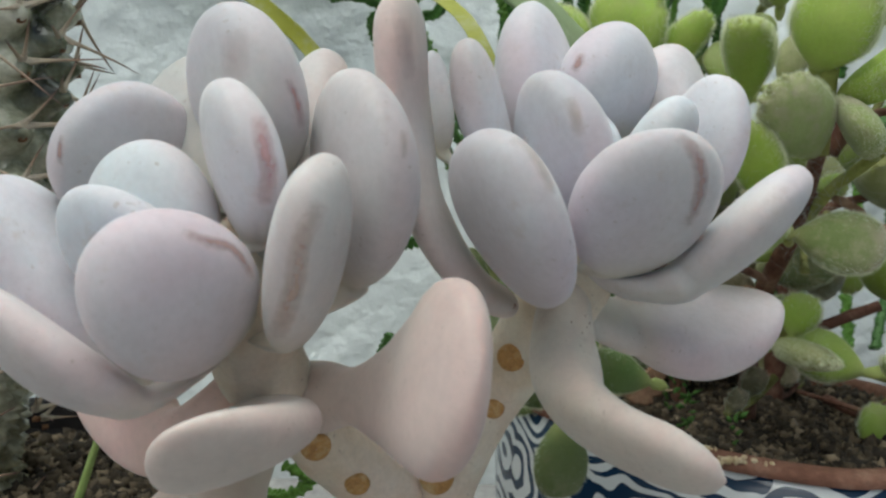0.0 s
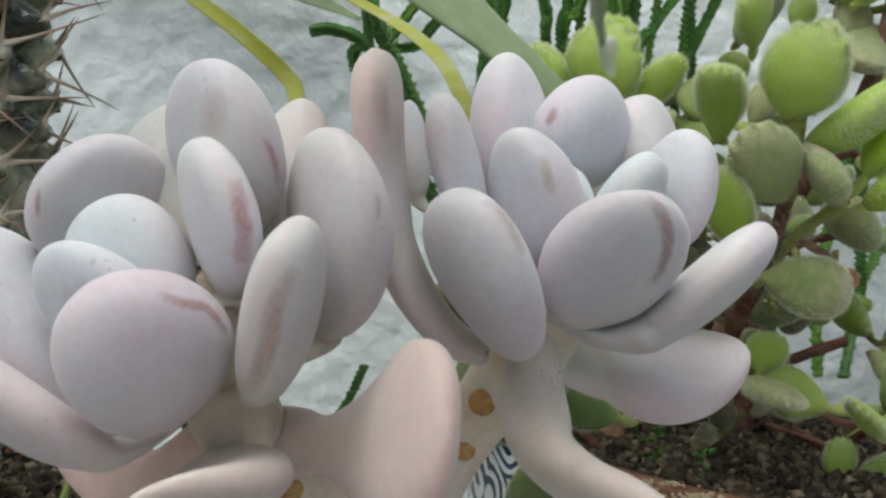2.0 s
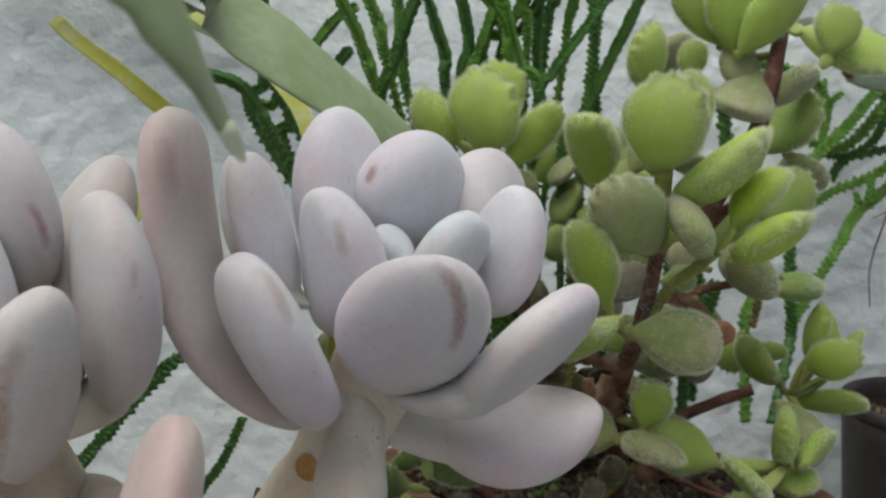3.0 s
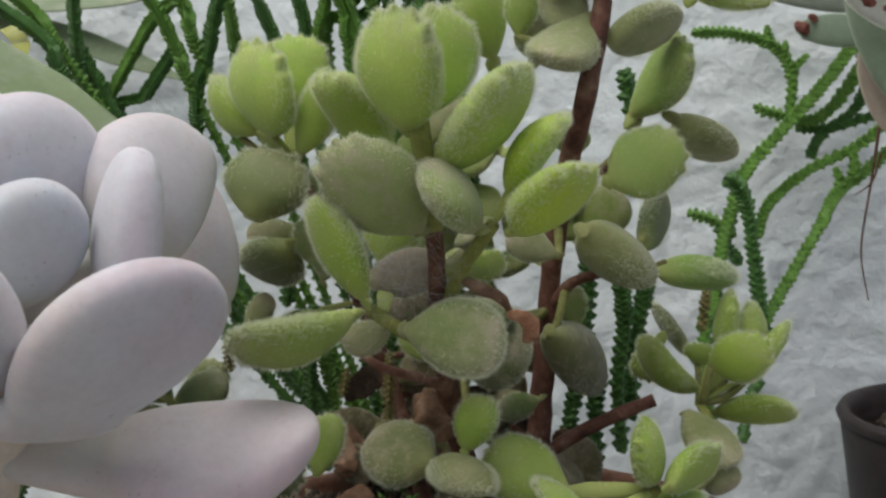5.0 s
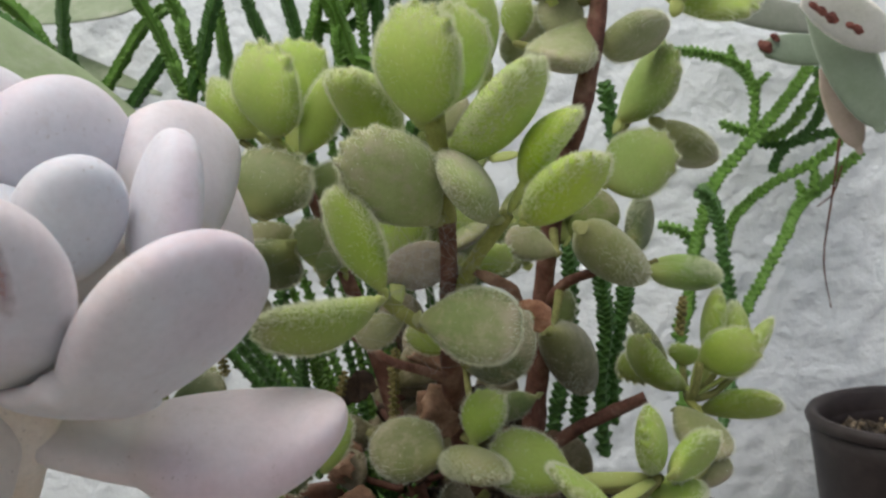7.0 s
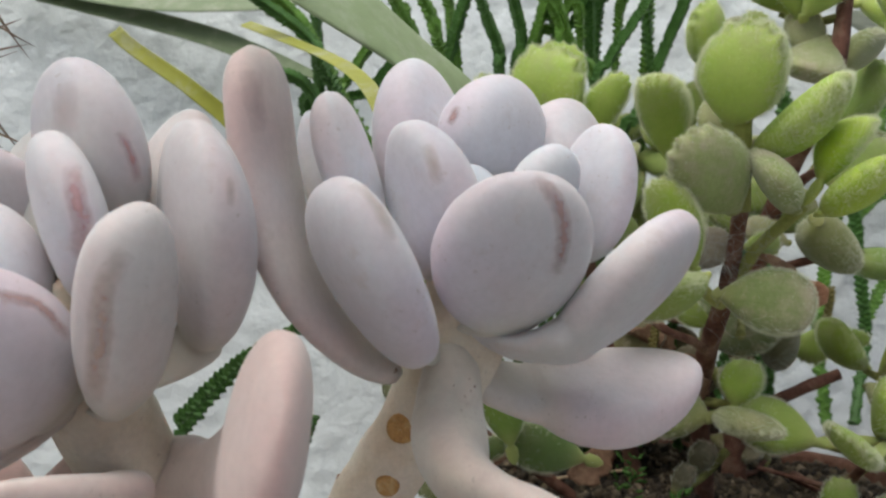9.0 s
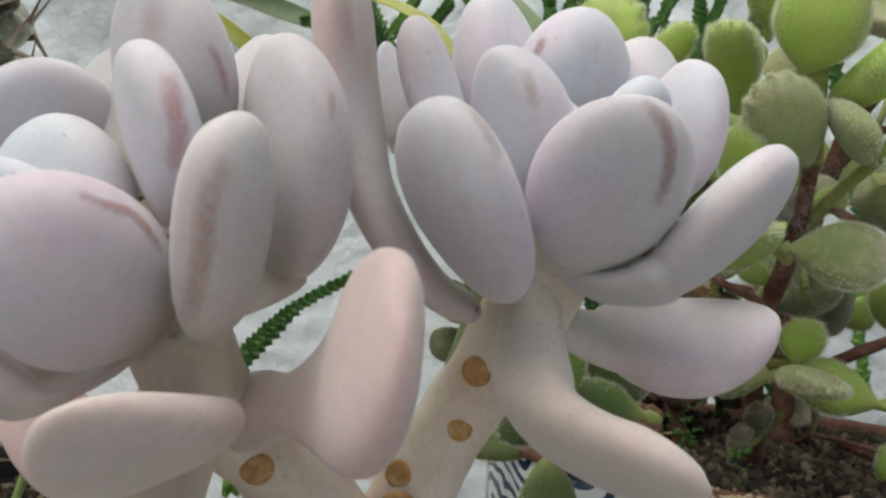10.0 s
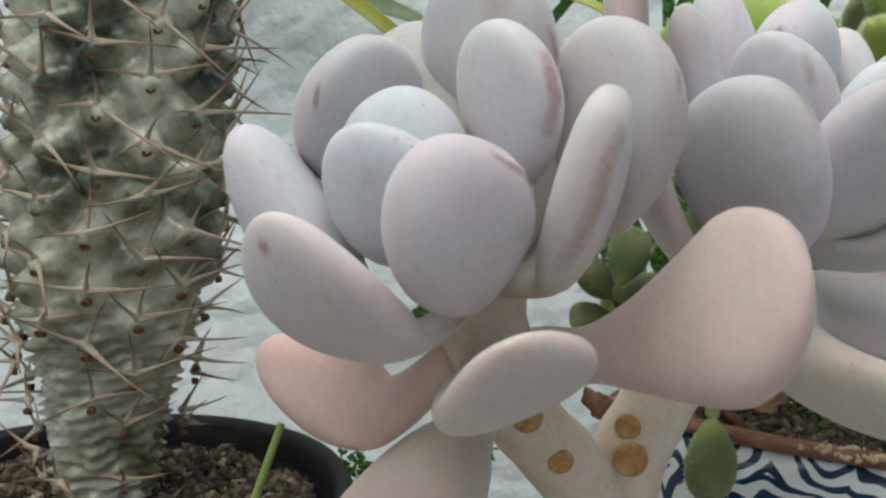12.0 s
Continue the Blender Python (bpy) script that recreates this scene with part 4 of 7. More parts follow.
# ---- the bear paw plant ----
PAW = thing("bear_paw_plant", (0.088, 0.262, 0.102), "bushy bear paw succulent with fuzzy green toothed leaves on reddish stems", "succulent")
tube("main_stem", [(0.0875, 0.262, 0.098), (0.088, 0.261, 0.125), (0.091, 0.26, 0.15), (0.094, 0.258, 0.172), (0.099, 0.248, 0.195), (0.104, 0.236, 0.211), (0.109, 0.238, 0.235), (0.112, 0.245, 0.27)], [0.0036, 0.0032, 0.0028, 0.0026, 0.0025, 0.0023, 0.002, 0.0018], BARK, PAW, "reddish brown woody stem", lumps=0.0004, count=60)
tube("branch", [(0.077, 0.250, 0.100), (0.0724, 0.237, 0.13), (0.0714, 0.2265, 0.1476), (0.0732, 0.2115, 0.168), (0.0746, 0.2033, 0.188)], [0.0027, 0.0026, 0.0025, 0.0021, 0.0016], BARK, PAW, "reddish branch", lumps=0.0004, count=40)
tube("branch", [(0.088, 0.261, 0.1215), (0.1019, 0.262, 0.1293), (0.1173, 0.262, 0.1358)], [0.0019, 0.0018, 0.0016], BARK, PAW, "reddish side branch", lumps=0.0003, count=24)
tube("branch", [(0.105, 0.264, 0.105), (0.11, 0.245, 0.108), (0.1143, 0.222, 0.1285)], [0.0016, 0.0013, 0.001], BARK, PAW, "reddish side branch", lumps=0.0003, count=24)
tube("branch", [(0.0732, 0.2120, 0.167), (0.0790, 0.2055, 0.178), (0.0862, 0.199, 0.1869)], [0.0016, 0.0014, 0.0013], LIME, PAW, "pale green side shoot", lumps=0.0003, count=24)
tube("branch", [(0.0728, 0.214, 0.1640), (0.0690, 0.2040, 0.1660), (0.0650, 0.2005, 0.1695), (0.0618, 0.199, 0.1726)], [0.0014, 0.0014, 0.0014, 0.0013], LIME, PAW, "pale green side shoot", lumps=0.0003, count=24)
tube("branch", [(0.06, 0.26, 0.1), (0.05, 0.255, 0.15), (0.043, 0.245, 0.18), (0.0365, 0.238, 0.2018)], [0.0024, 0.002, 0.0017, 0.0013], BARK, PAW, "reddish branch", lumps=0.0003, count=24)
tube("branch", [(0.0716, 0.225, 0.1500), (0.0675, 0.218, 0.1540), (0.060, 0.213, 0.158), (0.0508, 0.215, 0.1643)], [0.0012, 0.0011, 0.001, 0.0007], BARK, PAW, "reddish side branch", lumps=0.0003, count=24)
tube("branch", [(0.092, 0.2595, 0.16), (0.0982, 0.255, 0.167), (0.1061, 0.25, 0.1704)], [0.0016, 0.0014, 0.0011], BARK, PAW, "reddish side branch", lumps=0.0003, count=24)
tube("branch", [(0.096, 0.255, 0.182), (0.1036, 0.25, 0.1924), (0.1086, 0.245, 0.1945)], [0.0016, 0.0014, 0.0011], BARK, PAW, "reddish side branch", lumps=0.0003, count=24)
tube("shoot", [(0.1075, 0.2385, 0.224), (0.1025, 0.2402, 0.2278), (0.0995, 0.2405, 0.232), (0.0992, 0.240, 0.235)], [0.0014, 0.0014, 0.0016, 0.0012], LIME, PAW, "yellow-green shoot", segs=12, count=16)
tube("shoot", [(0.0723, 0.233, 0.1360), (0.0750, 0.224, 0.1375), (0.0766, 0.2185, 0.1395)], [0.0013, 0.0012, 0.0011], LIME, PAW, "yellow-green shoot", segs=12, count=12)
tube("shoot", [(0.1284, 0.2626, 0.1345), (0.1300, 0.256, 0.1310), (0.1290, 0.247, 0.1230), (0.1110, 0.2425, 0.1100)], [0.0011, 0.0011, 0.0012, 0.0012], LIME, PAW, "pale green shoot", segs=12, count=18)
tube("shoot", [(0.0747, 0.2035, 0.186), (0.0742, 0.2018, 0.196), (0.0735, 0.1995, 0.2062), (0.0732, 0.1985, 0.2095)], [0.0017, 0.0018, 0.0021, 0.0022], LIME, PAW, "yellow-green shoot tip", segs=12, count=16)
tube("petiole", [(0.0766, 0.2192, 0.1389), (0.0748, 0.2289, 0.1431), (0.0731, 0.2386, 0.1513)], [0.0012, 0.001, 0.0009], TWIG, PAW, "thin green shoot", segs=8, count=10)
tube("petiole", [(0.0969, 0.256, 0.1655), (0.095, 0.2473, 0.1596), (0.0932, 0.2386, 0.1576)], [0.0012, 0.001, 0.0009], TWIG, PAW, "thin green shoot", segs=8, count=10)
tube("petiole", [(0.1061, 0.25, 0.1704), (0.1135, 0.2525, 0.1689), (0.1208, 0.2549, 0.1714)], [0.0012, 0.001, 0.0009], TWIG, PAW, "thin green shoot", segs=8, count=10)
tube("petiole", [(0.1061, 0.25, 0.1704), (0.1116, 0.2585, 0.1714), (0.1171, 0.267, 0.1764)], [0.0012, 0.001, 0.0009], TWIG, PAW, "thin green shoot", segs=8, count=10)
tube("petiole", [(0.1042, 0.2494, 0.1926), (0.1108, 0.259, 0.1977), (0.1174, 0.2686, 0.2068)], [0.0012, 0.001, 0.0009], TWIG, PAW, "thin green shoot", segs=8, count=10)
tube("petiole", [(0.0365, 0.238, 0.2018), (0.04, 0.2401, 0.2046), (0.0435, 0.2421, 0.2115)], [0.0012, 0.001, 0.0009], TWIG, PAW, "thin green shoot", segs=8, count=10)
tube("petiole", [(0.0365, 0.238, 0.2018), (0.0296, 0.2404, 0.2024), (0.0228, 0.2428, 0.207)], [0.0012, 0.001, 0.0009], TWIG, PAW, "thin green shoot", segs=8, count=10)
tube("petiole", [(0.1142, 0.2225, 0.1281), (0.1053, 0.2211, 0.1264), (0.0965, 0.2197, 0.1287)], [0.0012, 0.001, 0.0009], TWIG, PAW, "thin green shoot", segs=8, count=10)
tube("petiole", [(0.1143, 0.222, 0.1285), (0.108, 0.2126, 0.1268), (0.1017, 0.2033, 0.129)], [0.0012, 0.001, 0.0009], TWIG, PAW, "thin green shoot", segs=8, count=10)
tube("petiole", [(0.1284, 0.2626, 0.1345), (0.1317, 0.2643, 0.1375), (0.135, 0.266, 0.1446)], [0.0012, 0.001, 0.0009], TWIG, PAW, "thin green shoot", segs=8, count=10)
tube("petiole", [(0.1284, 0.2626, 0.1345), (0.1294, 0.2594, 0.1377), (0.1304, 0.2563, 0.145)], [0.0012, 0.001, 0.0009], TWIG, PAW, "thin green shoot", segs=8, count=10)
tube("petiole", [(0.1284, 0.2626, 0.1345), (0.1349, 0.2629, 0.136), (0.1414, 0.2631, 0.1416)], [0.0012, 0.001, 0.0009], TWIG, PAW, "thin green shoot", segs=8, count=10)
tube("petiole", [(0.1284, 0.2626, 0.1345), (0.1349, 0.265, 0.1396), (0.1415, 0.2673, 0.1488)], [0.0012, 0.001, 0.0009], TWIG, PAW, "thin green shoot", segs=8, count=10)
tube("petiole", [(0.0383, 0.24, 0.1956), (0.0357, 0.232, 0.1902), (0.033, 0.2241, 0.1889)], [0.0012, 0.001, 0.0009], TWIG, PAW, "thin green shoot", segs=8, count=10)
tube("petiole", [(0.1105, 0.2425, 0.1102), (0.1077, 0.2382, 0.1039), (0.105, 0.2339, 0.1016)], [0.0012, 0.001, 0.0009], TWIG, PAW, "thin green shoot", segs=8, count=10)
tube("petiole", [(0.11, 0.245, 0.108), (0.1116, 0.242, 0.1001), (0.1132, 0.239, 0.0961)], [0.0012, 0.001, 0.0009], TWIG, PAW, "thin green shoot", segs=8, count=10)
tube("petiole", [(0.096, 0.2539, 0.1814), (0.0961, 0.2472, 0.1765), (0.0961, 0.2405, 0.1756)], [0.0012, 0.001, 0.0009], TWIG, PAW, "thin green shoot", segs=8, count=10)
tube("petiole", [(0.1085, 0.2378, 0.2328), (0.1017, 0.2409, 0.232), (0.0949, 0.2439, 0.2351)], [0.0012, 0.001, 0.0009], TWIG, PAW, "thin green shoot", segs=8, count=10)
tube("petiole", [(0.1066, 0.237, 0.2233), (0.0979, 0.2431, 0.2226), (0.0893, 0.2491, 0.2259)], [0.0012, 0.001, 0.0009], TWIG, PAW, "thin green shoot", segs=8, count=10)
tube("petiole", [(0.074, 0.2015, 0.1977), (0.0723, 0.2127, 0.1979), (0.0707, 0.224, 0.202)], [0.0012, 0.001, 0.0009], TWIG, PAW, "thin green shoot", segs=8, count=10)
tube("petiole", [(0.0924, 0.259, 0.1605), (0.087, 0.2498, 0.1584), (0.0815, 0.2405, 0.1603)], [0.0012, 0.001, 0.0009], TWIG, PAW, "thin green shoot", segs=8, count=10)
tube("petiole", [(0.0772, 0.2291, 0.1239), (0.0696, 0.2242, 0.1184), (0.062, 0.2194, 0.1169)], [0.0012, 0.001, 0.0009], TWIG, PAW, "thin green shoot", segs=8, count=10)
tube("petiole", [(0.0642, 0.2003, 0.1702), (0.0634, 0.207, 0.1716), (0.0627, 0.2138, 0.1771)], [0.0012, 0.001, 0.0009], TWIG, PAW, "thin green shoot", segs=8, count=10)
tube("petiole", [(0.1284, 0.2626, 0.1345), (0.13, 0.2762, 0.1339), (0.1316, 0.2897, 0.1372)], [0.0012, 0.001, 0.0009], TWIG, PAW, "thin green shoot", segs=8, count=10)
tube("petiole", [(0.091, 0.26, 0.1502), (0.095, 0.27, 0.1485), (0.0991, 0.2799, 0.1509)], [0.0012, 0.001, 0.0009], TWIG, PAW, "thin green shoot", segs=8, count=10)
tube("petiole", [(0.0757, 0.2097, 0.1573), (0.0779, 0.2172, 0.1578), (0.0802, 0.2247, 0.1623)], [0.0012, 0.001, 0.0009], TWIG, PAW, "thin green shoot", segs=8, count=10)
tube("petiole", [(0.125, 0.2628, 0.1323), (0.1271, 0.2564, 0.1261), (0.1293, 0.25, 0.124)], [0.0012, 0.001, 0.0009], TWIG, PAW, "thin green shoot", segs=8, count=10)
PLAIN = {}


def paw_leaf(key, c, ax, nor, a, b, t, colour, mat, node, teeth, hairs, bend=0.0, boxy=2.0, obovate=0.2):
    ob = plump("leaf", c, ax, nor, a, b, t, mat, PAW, colour, node, neck=0.32, teeth=teeth, obovate=obovate, bend=bend, boxy=boxy, segs=28, count=48, soft=0.92, wedge=0.5)
    PLAIN[key] = ob
    if hairs:
        f = fuzz(ob, len(PLAIN), int(hairs * (0.9 if mat is PLUSH else 0.4)), 0.00088 if mat is PLUSH else 0.0007, ax)
        f.parent = ob
        f.matrix_parent_inverse = Matrix.Identity(4)


paw_leaf("G1", (0.0718, 0.1947, 0.214), (0.137, -0.474, 0.87), (0.502, 0.79, 0.352), 0.0111, 0.0088, 0.0038, (0.430, 0.570, 0.115), PLUSH, (0.0735, 0.2, 0.2049), 6, 5623, bend=0.0016, boxy=1.92, obovate=0.01)
paw_leaf("G2", (0.0775, 0.2003, 0.2157), (0.362, 0.192, 0.912), (0.682, -0.722, -0.118), 0.0098, 0.0074, 0.0038, (0.430, 0.570, 0.115), PLUSH, (0.0735, 0.2, 0.205), 6, 5029, bend=0.0007, boxy=2.06, obovate=0.20)
paw_leaf("G3", (0.0598, 0.2129, 0.2081), (-0.264, -0.693, 0.67), (0.275, 0.612, 0.742), 0.0131, 0.0055, 0.0054, (0.430, 0.570, 0.115), PLUSH, (0.0739, 0.2013, 0.1985), 6, 5050, bend=-0.0025, boxy=2.07, obovate=0.17)
paw_leaf("G4", (0.0664, 0.1957, 0.1943), (-0.553, -0.524, 0.647), (0.262, -0.848, -0.462), 0.0122, 0.0083, 0.0046, (0.330, 0.400, 0.150), DUSTY, (0.0746, 0.2033, 0.1876), 6, 4951, bend=-0.0004, boxy=1.70, obovate=-0.01)
paw_leaf("G5", (0.0852, 0.196, 0.2049), (0.672, -0.367, 0.643), (-0.622, 0.192, 0.759), 0.0122, 0.0074, 0.0048, (0.430, 0.570, 0.115), PLUSH, (0.0741, 0.2018, 0.196), 6, 6331, bend=0.0015, boxy=1.98, obovate=0.27)
paw_leaf("G6", (0.0796, 0.1948, 0.1922), (-0.559, -0.265, 0.786), (0.828, -0.15, 0.54), 0.0078, 0.0079, 0.0038, (0.330, 0.400, 0.150), DUSTY, (0.0854, 0.1996, 0.1858), 0, 3676, bend=-0.0007, boxy=2.15, obovate=0.18)
paw_leaf("G7", (0.0936, 0.199, 0.1992), (0.614, 0.115, 0.781), (0.73, 0.291, -0.618), 0.0086, 0.0056, 0.0032, (0.476, 0.638, 0.055), PLUSH, (0.0862, 0.199, 0.1869), 6, 3443, bend=0.0016, boxy=2.00, obovate=0.20)
paw_leaf("G8", (0.0961, 0.1947, 0.1907), (0.678, -0.435, 0.592), (-0.471, 0.362, 0.804), 0.0092, 0.0082, 0.0040, (0.476, 0.638, 0.055), PLUSH, (0.0862, 0.199, 0.1869), 6, 4035, bend=0.0001, boxy=2.18, obovate=0.12)
paw_leaf("G10", (0.0586, 0.1949, 0.1838), (-0.372, -0.078, 0.925), (0.527, 0.802, 0.28), 0.0104, 0.0057, 0.0023, (0.334, 0.458, 0.075), PLUSH, (0.0618, 0.199, 0.1722), 6, 3393, bend=-0.0002, boxy=1.82, obovate=0.09)
paw_leaf("G11", (0.0545, 0.1797, 0.1712), (-0.848, -0.521, -0.097), (-0.41, 0.531, 0.741), 0.0109, 0.0058, 0.0031, (0.311, 0.401, 0.088), PLUSH, (0.0618, 0.199, 0.1722), 6, 4352, bend=0.0027, boxy=2.00, obovate=0.21)
paw_leaf("G12", (0.0778, 0.1971, 0.1671), (0.958, -0.258, -0.122), (0.228, 0.95, -0.212), 0.0100, 0.0068, 0.0036, (0.240, 0.296, 0.112), DUSTY, (0.0682, 0.2026, 0.1667), 0, 4960, bend=0.0001, boxy=1.99, obovate=0.23)
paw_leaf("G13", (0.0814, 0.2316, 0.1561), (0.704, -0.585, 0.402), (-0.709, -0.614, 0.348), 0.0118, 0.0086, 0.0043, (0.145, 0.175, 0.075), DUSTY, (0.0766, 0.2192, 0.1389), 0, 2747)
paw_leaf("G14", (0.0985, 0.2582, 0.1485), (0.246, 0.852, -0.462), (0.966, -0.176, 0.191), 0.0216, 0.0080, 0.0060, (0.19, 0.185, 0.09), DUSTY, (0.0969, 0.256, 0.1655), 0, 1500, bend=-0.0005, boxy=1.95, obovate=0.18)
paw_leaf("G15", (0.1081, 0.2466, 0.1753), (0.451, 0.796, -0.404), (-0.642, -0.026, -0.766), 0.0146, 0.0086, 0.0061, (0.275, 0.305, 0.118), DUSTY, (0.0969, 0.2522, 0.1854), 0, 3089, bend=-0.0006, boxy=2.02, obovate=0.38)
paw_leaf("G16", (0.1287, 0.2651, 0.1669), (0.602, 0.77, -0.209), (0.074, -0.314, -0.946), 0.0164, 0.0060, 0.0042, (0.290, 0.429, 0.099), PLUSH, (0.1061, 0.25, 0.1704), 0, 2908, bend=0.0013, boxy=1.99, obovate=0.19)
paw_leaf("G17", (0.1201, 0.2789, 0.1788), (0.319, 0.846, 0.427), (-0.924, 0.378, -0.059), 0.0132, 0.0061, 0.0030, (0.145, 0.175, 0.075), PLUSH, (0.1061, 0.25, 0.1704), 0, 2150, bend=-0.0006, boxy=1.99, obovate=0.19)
paw_leaf("G18", (0.1005, 0.2346, 0.2216), (-0.477, -0.73, -0.489), (-0.061, 0.584, -0.81), 0.0100, 0.0073, 0.0041, (0.300, 0.340, 0.140), DUSTY, (0.1075, 0.2374, 0.2276), 0, 2302, bend=-0.0028, boxy=2.01, obovate=0.23)
paw_leaf("G19", (0.1168, 0.25, 0.2251), (0.628, 0.761, 0.16), (-0.621, 0.367, 0.692), 0.0135, 0.0068, 0.0035, (0.300, 0.340, 0.140), DUSTY, (0.1069, 0.2372, 0.2248), 0, 2965, bend=-0.0013, boxy=2.04, obovate=0.15)
paw_leaf("G20", (0.1224, 0.2648, 0.2147), (0.55, -0.261, 0.793), (-0.757, -0.557, 0.342), 0.0112, 0.0080, 0.0040, (0.278, 0.385, 0.099), PLUSH, (0.1042, 0.2494, 0.1926), 6, 2478, bend=0.0025, boxy=2.03, obovate=0.17)
paw_leaf("G21", (0.133, 0.2808, 0.2004), (0.515, 0.769, -0.379), (0.162, 0.347, 0.924), 0.0143, 0.0072, 0.0041, (0.275, 0.305, 0.118), DUSTY, (0.1228, 0.2662, 0.2072), 0, 3370, bend=-0.0008, boxy=1.99, obovate=0.22)
paw_leaf("G22", (0.0338, 0.2297, 0.2158), (0.163, -0.43, 0.888), (0.6, 0.758, 0.257), 0.0108, 0.0107, 0.0036, (0.430, 0.570, 0.115), PLUSH, (0.0365, 0.238, 0.2018), 6, 2923, bend=0.0022, boxy=2.11, obovate=-0.02)
paw_leaf("G23", (0.0375, 0.2425, 0.2205), (0.194, 0.091, 0.977), (0.3, -0.93, 0.1), 0.0092, 0.0070, 0.0028, (0.430, 0.570, 0.115), PLUSH, (0.0365, 0.238, 0.2018), 6, 1788)
paw_leaf("G24", (0.0214, 0.243, 0.2136), (-0.709, 0.247, 0.661), (-0.6, -0.706, -0.377), 0.0092, 0.0065, 0.0039, (0.430, 0.570, 0.115), PLUSH, (0.0365, 0.238, 0.2018), 6, 2380, bend=-0.0003, boxy=1.99, obovate=0.21)
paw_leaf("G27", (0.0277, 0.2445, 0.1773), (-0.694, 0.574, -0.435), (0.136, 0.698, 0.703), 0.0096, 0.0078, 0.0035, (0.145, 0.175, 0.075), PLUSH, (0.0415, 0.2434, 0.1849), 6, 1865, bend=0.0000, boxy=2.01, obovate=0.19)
paw_leaf("G29", (0.0779, 0.2177, 0.1442), (0.349, 0.401, 0.847), (-0.468, -0.708, 0.528), 0.0059, 0.0051, 0.0027, (0.334, 0.458, 0.075), PLUSH, (0.0764, 0.2175, 0.1415), 6, 951, bend=-0.0002, boxy=1.92, obovate=0.13)
paw_leaf("G30", (0.0622, 0.2186, 0.1376), (-0.878, 0.44, 0.188), (0.125, 0.592, -0.796), 0.0086, 0.0077, 0.0042, (0.220, 0.244, 0.094), DUSTY, (0.0767, 0.2207, 0.1366), 0, 2150, bend=-0.0022, boxy=2.03, obovate=0.05)
paw_leaf("G31", (0.0758, 0.2076, 0.1373), (0.468, -0.884, -0.002), (-0.184, -0.095, -0.978), 0.0090, 0.0062, 0.0034, (0.320, 0.334, 0.150), PLUSH, (0.0765, 0.2184, 0.1401), 6, 3593, bend=0.0001, boxy=1.97, obovate=0.12)
paw_leaf("G32", (0.0876, 0.2221, 0.132), (-0.905, 0.247, 0.345), (-0.111, 0.648, -0.754), 0.0097, 0.0076, 0.0038, (0.311, 0.401, 0.088), PLUSH, (0.1142, 0.2225, 0.1281), 6, 2022)
paw_leaf("G33", (0.0971, 0.1984, 0.134), (-0.55, -0.584, 0.597), (0.672, 0.115, 0.732), 0.0084, 0.0059, 0.0025, (0.334, 0.458, 0.075), PLUSH, (0.1143, 0.222, 0.1285), 6, 3077)
paw_leaf("S1", (0.1213, 0.2691, 0.1417), (-0.61, -0.284, 0.74), (-0.644, -0.366, -0.672), 0.0107, 0.0062, 0.0037, (0.343, 0.469, 0.077), PLUSH, (0.1281, 0.2626, 0.1342), 0, 1996, bend=-0.0029, boxy=2.14, obovate=0.25)
paw_leaf("S2", (0.1356, 0.2642, 0.1534), (0.146, -0.188, 0.971), (-0.986, 0.056, 0.158), 0.0089, 0.0059, 0.0030, (0.343, 0.469, 0.077), PLUSH, (0.1284, 0.2626, 0.1345), 6, 1497, bend=-0.0003, boxy=2.00, obovate=0.20)
paw_leaf("S3", (0.1365, 0.254, 0.1478), (0.694, -0.596, 0.404), (-0.588, -0.793, -0.158), 0.0087, 0.0060, 0.0028, (0.343, 0.469, 0.077), PLUSH, (0.1284, 0.2626, 0.1345), 6, 1353, bend=-0.0010, boxy=1.90, obovate=-0.01)
paw_leaf("S4", (0.1464, 0.2675, 0.1467), (0.604, 0.522, 0.603), (0.787, -0.269, -0.555), 0.0083, 0.0055, 0.0026, (0.343, 0.469, 0.077), PLUSH, (0.1284, 0.2626, 0.1345), 6, 1297)
paw_leaf("S5", (0.1411, 0.263, 0.1325), (0.866, -0.473, 0.165), (0.2, 0.629, 0.752), 0.0104, 0.0059, 0.0028, (0.343, 0.469, 0.077), PLUSH, (0.1284, 0.2626, 0.1345), 0, 1679, bend=-0.0003, boxy=2.03, obovate=0.22)
paw_leaf("S6", (0.1442, 0.2756, 0.1502), (0.308, 0.936, 0.167), (0.919, -0.339, 0.202), 0.0089, 0.0062, 0.0031, (0.319, 0.411, 0.090), PLUSH, (0.1284, 0.2626, 0.1345), 6, 1530)
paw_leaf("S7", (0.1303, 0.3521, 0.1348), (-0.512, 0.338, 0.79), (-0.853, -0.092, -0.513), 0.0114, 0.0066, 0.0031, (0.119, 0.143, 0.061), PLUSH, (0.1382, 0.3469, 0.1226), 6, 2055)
paw_leaf("S8", (0.1127, 0.2205, 0.1359), (-0.112, -0.467, 0.877), (0.964, -0.265, -0.018), 0.0083, 0.0059, 0.0033, (0.343, 0.469, 0.077), PLUSH, (0.1143, 0.222, 0.1285), 6, 1369, bend=-0.0007, boxy=1.96, obovate=0.19)
paw_leaf("S9", (0.1208, 0.2228, 0.1319), (0.67, 0.741, 0.048), (0.677, -0.582, -0.449), 0.0085, 0.0062, 0.0025, (0.343, 0.469, 0.077), PLUSH, (0.1143, 0.222, 0.1285), 6, 1282, bend=0.0020, boxy=2.03, obovate=0.23)
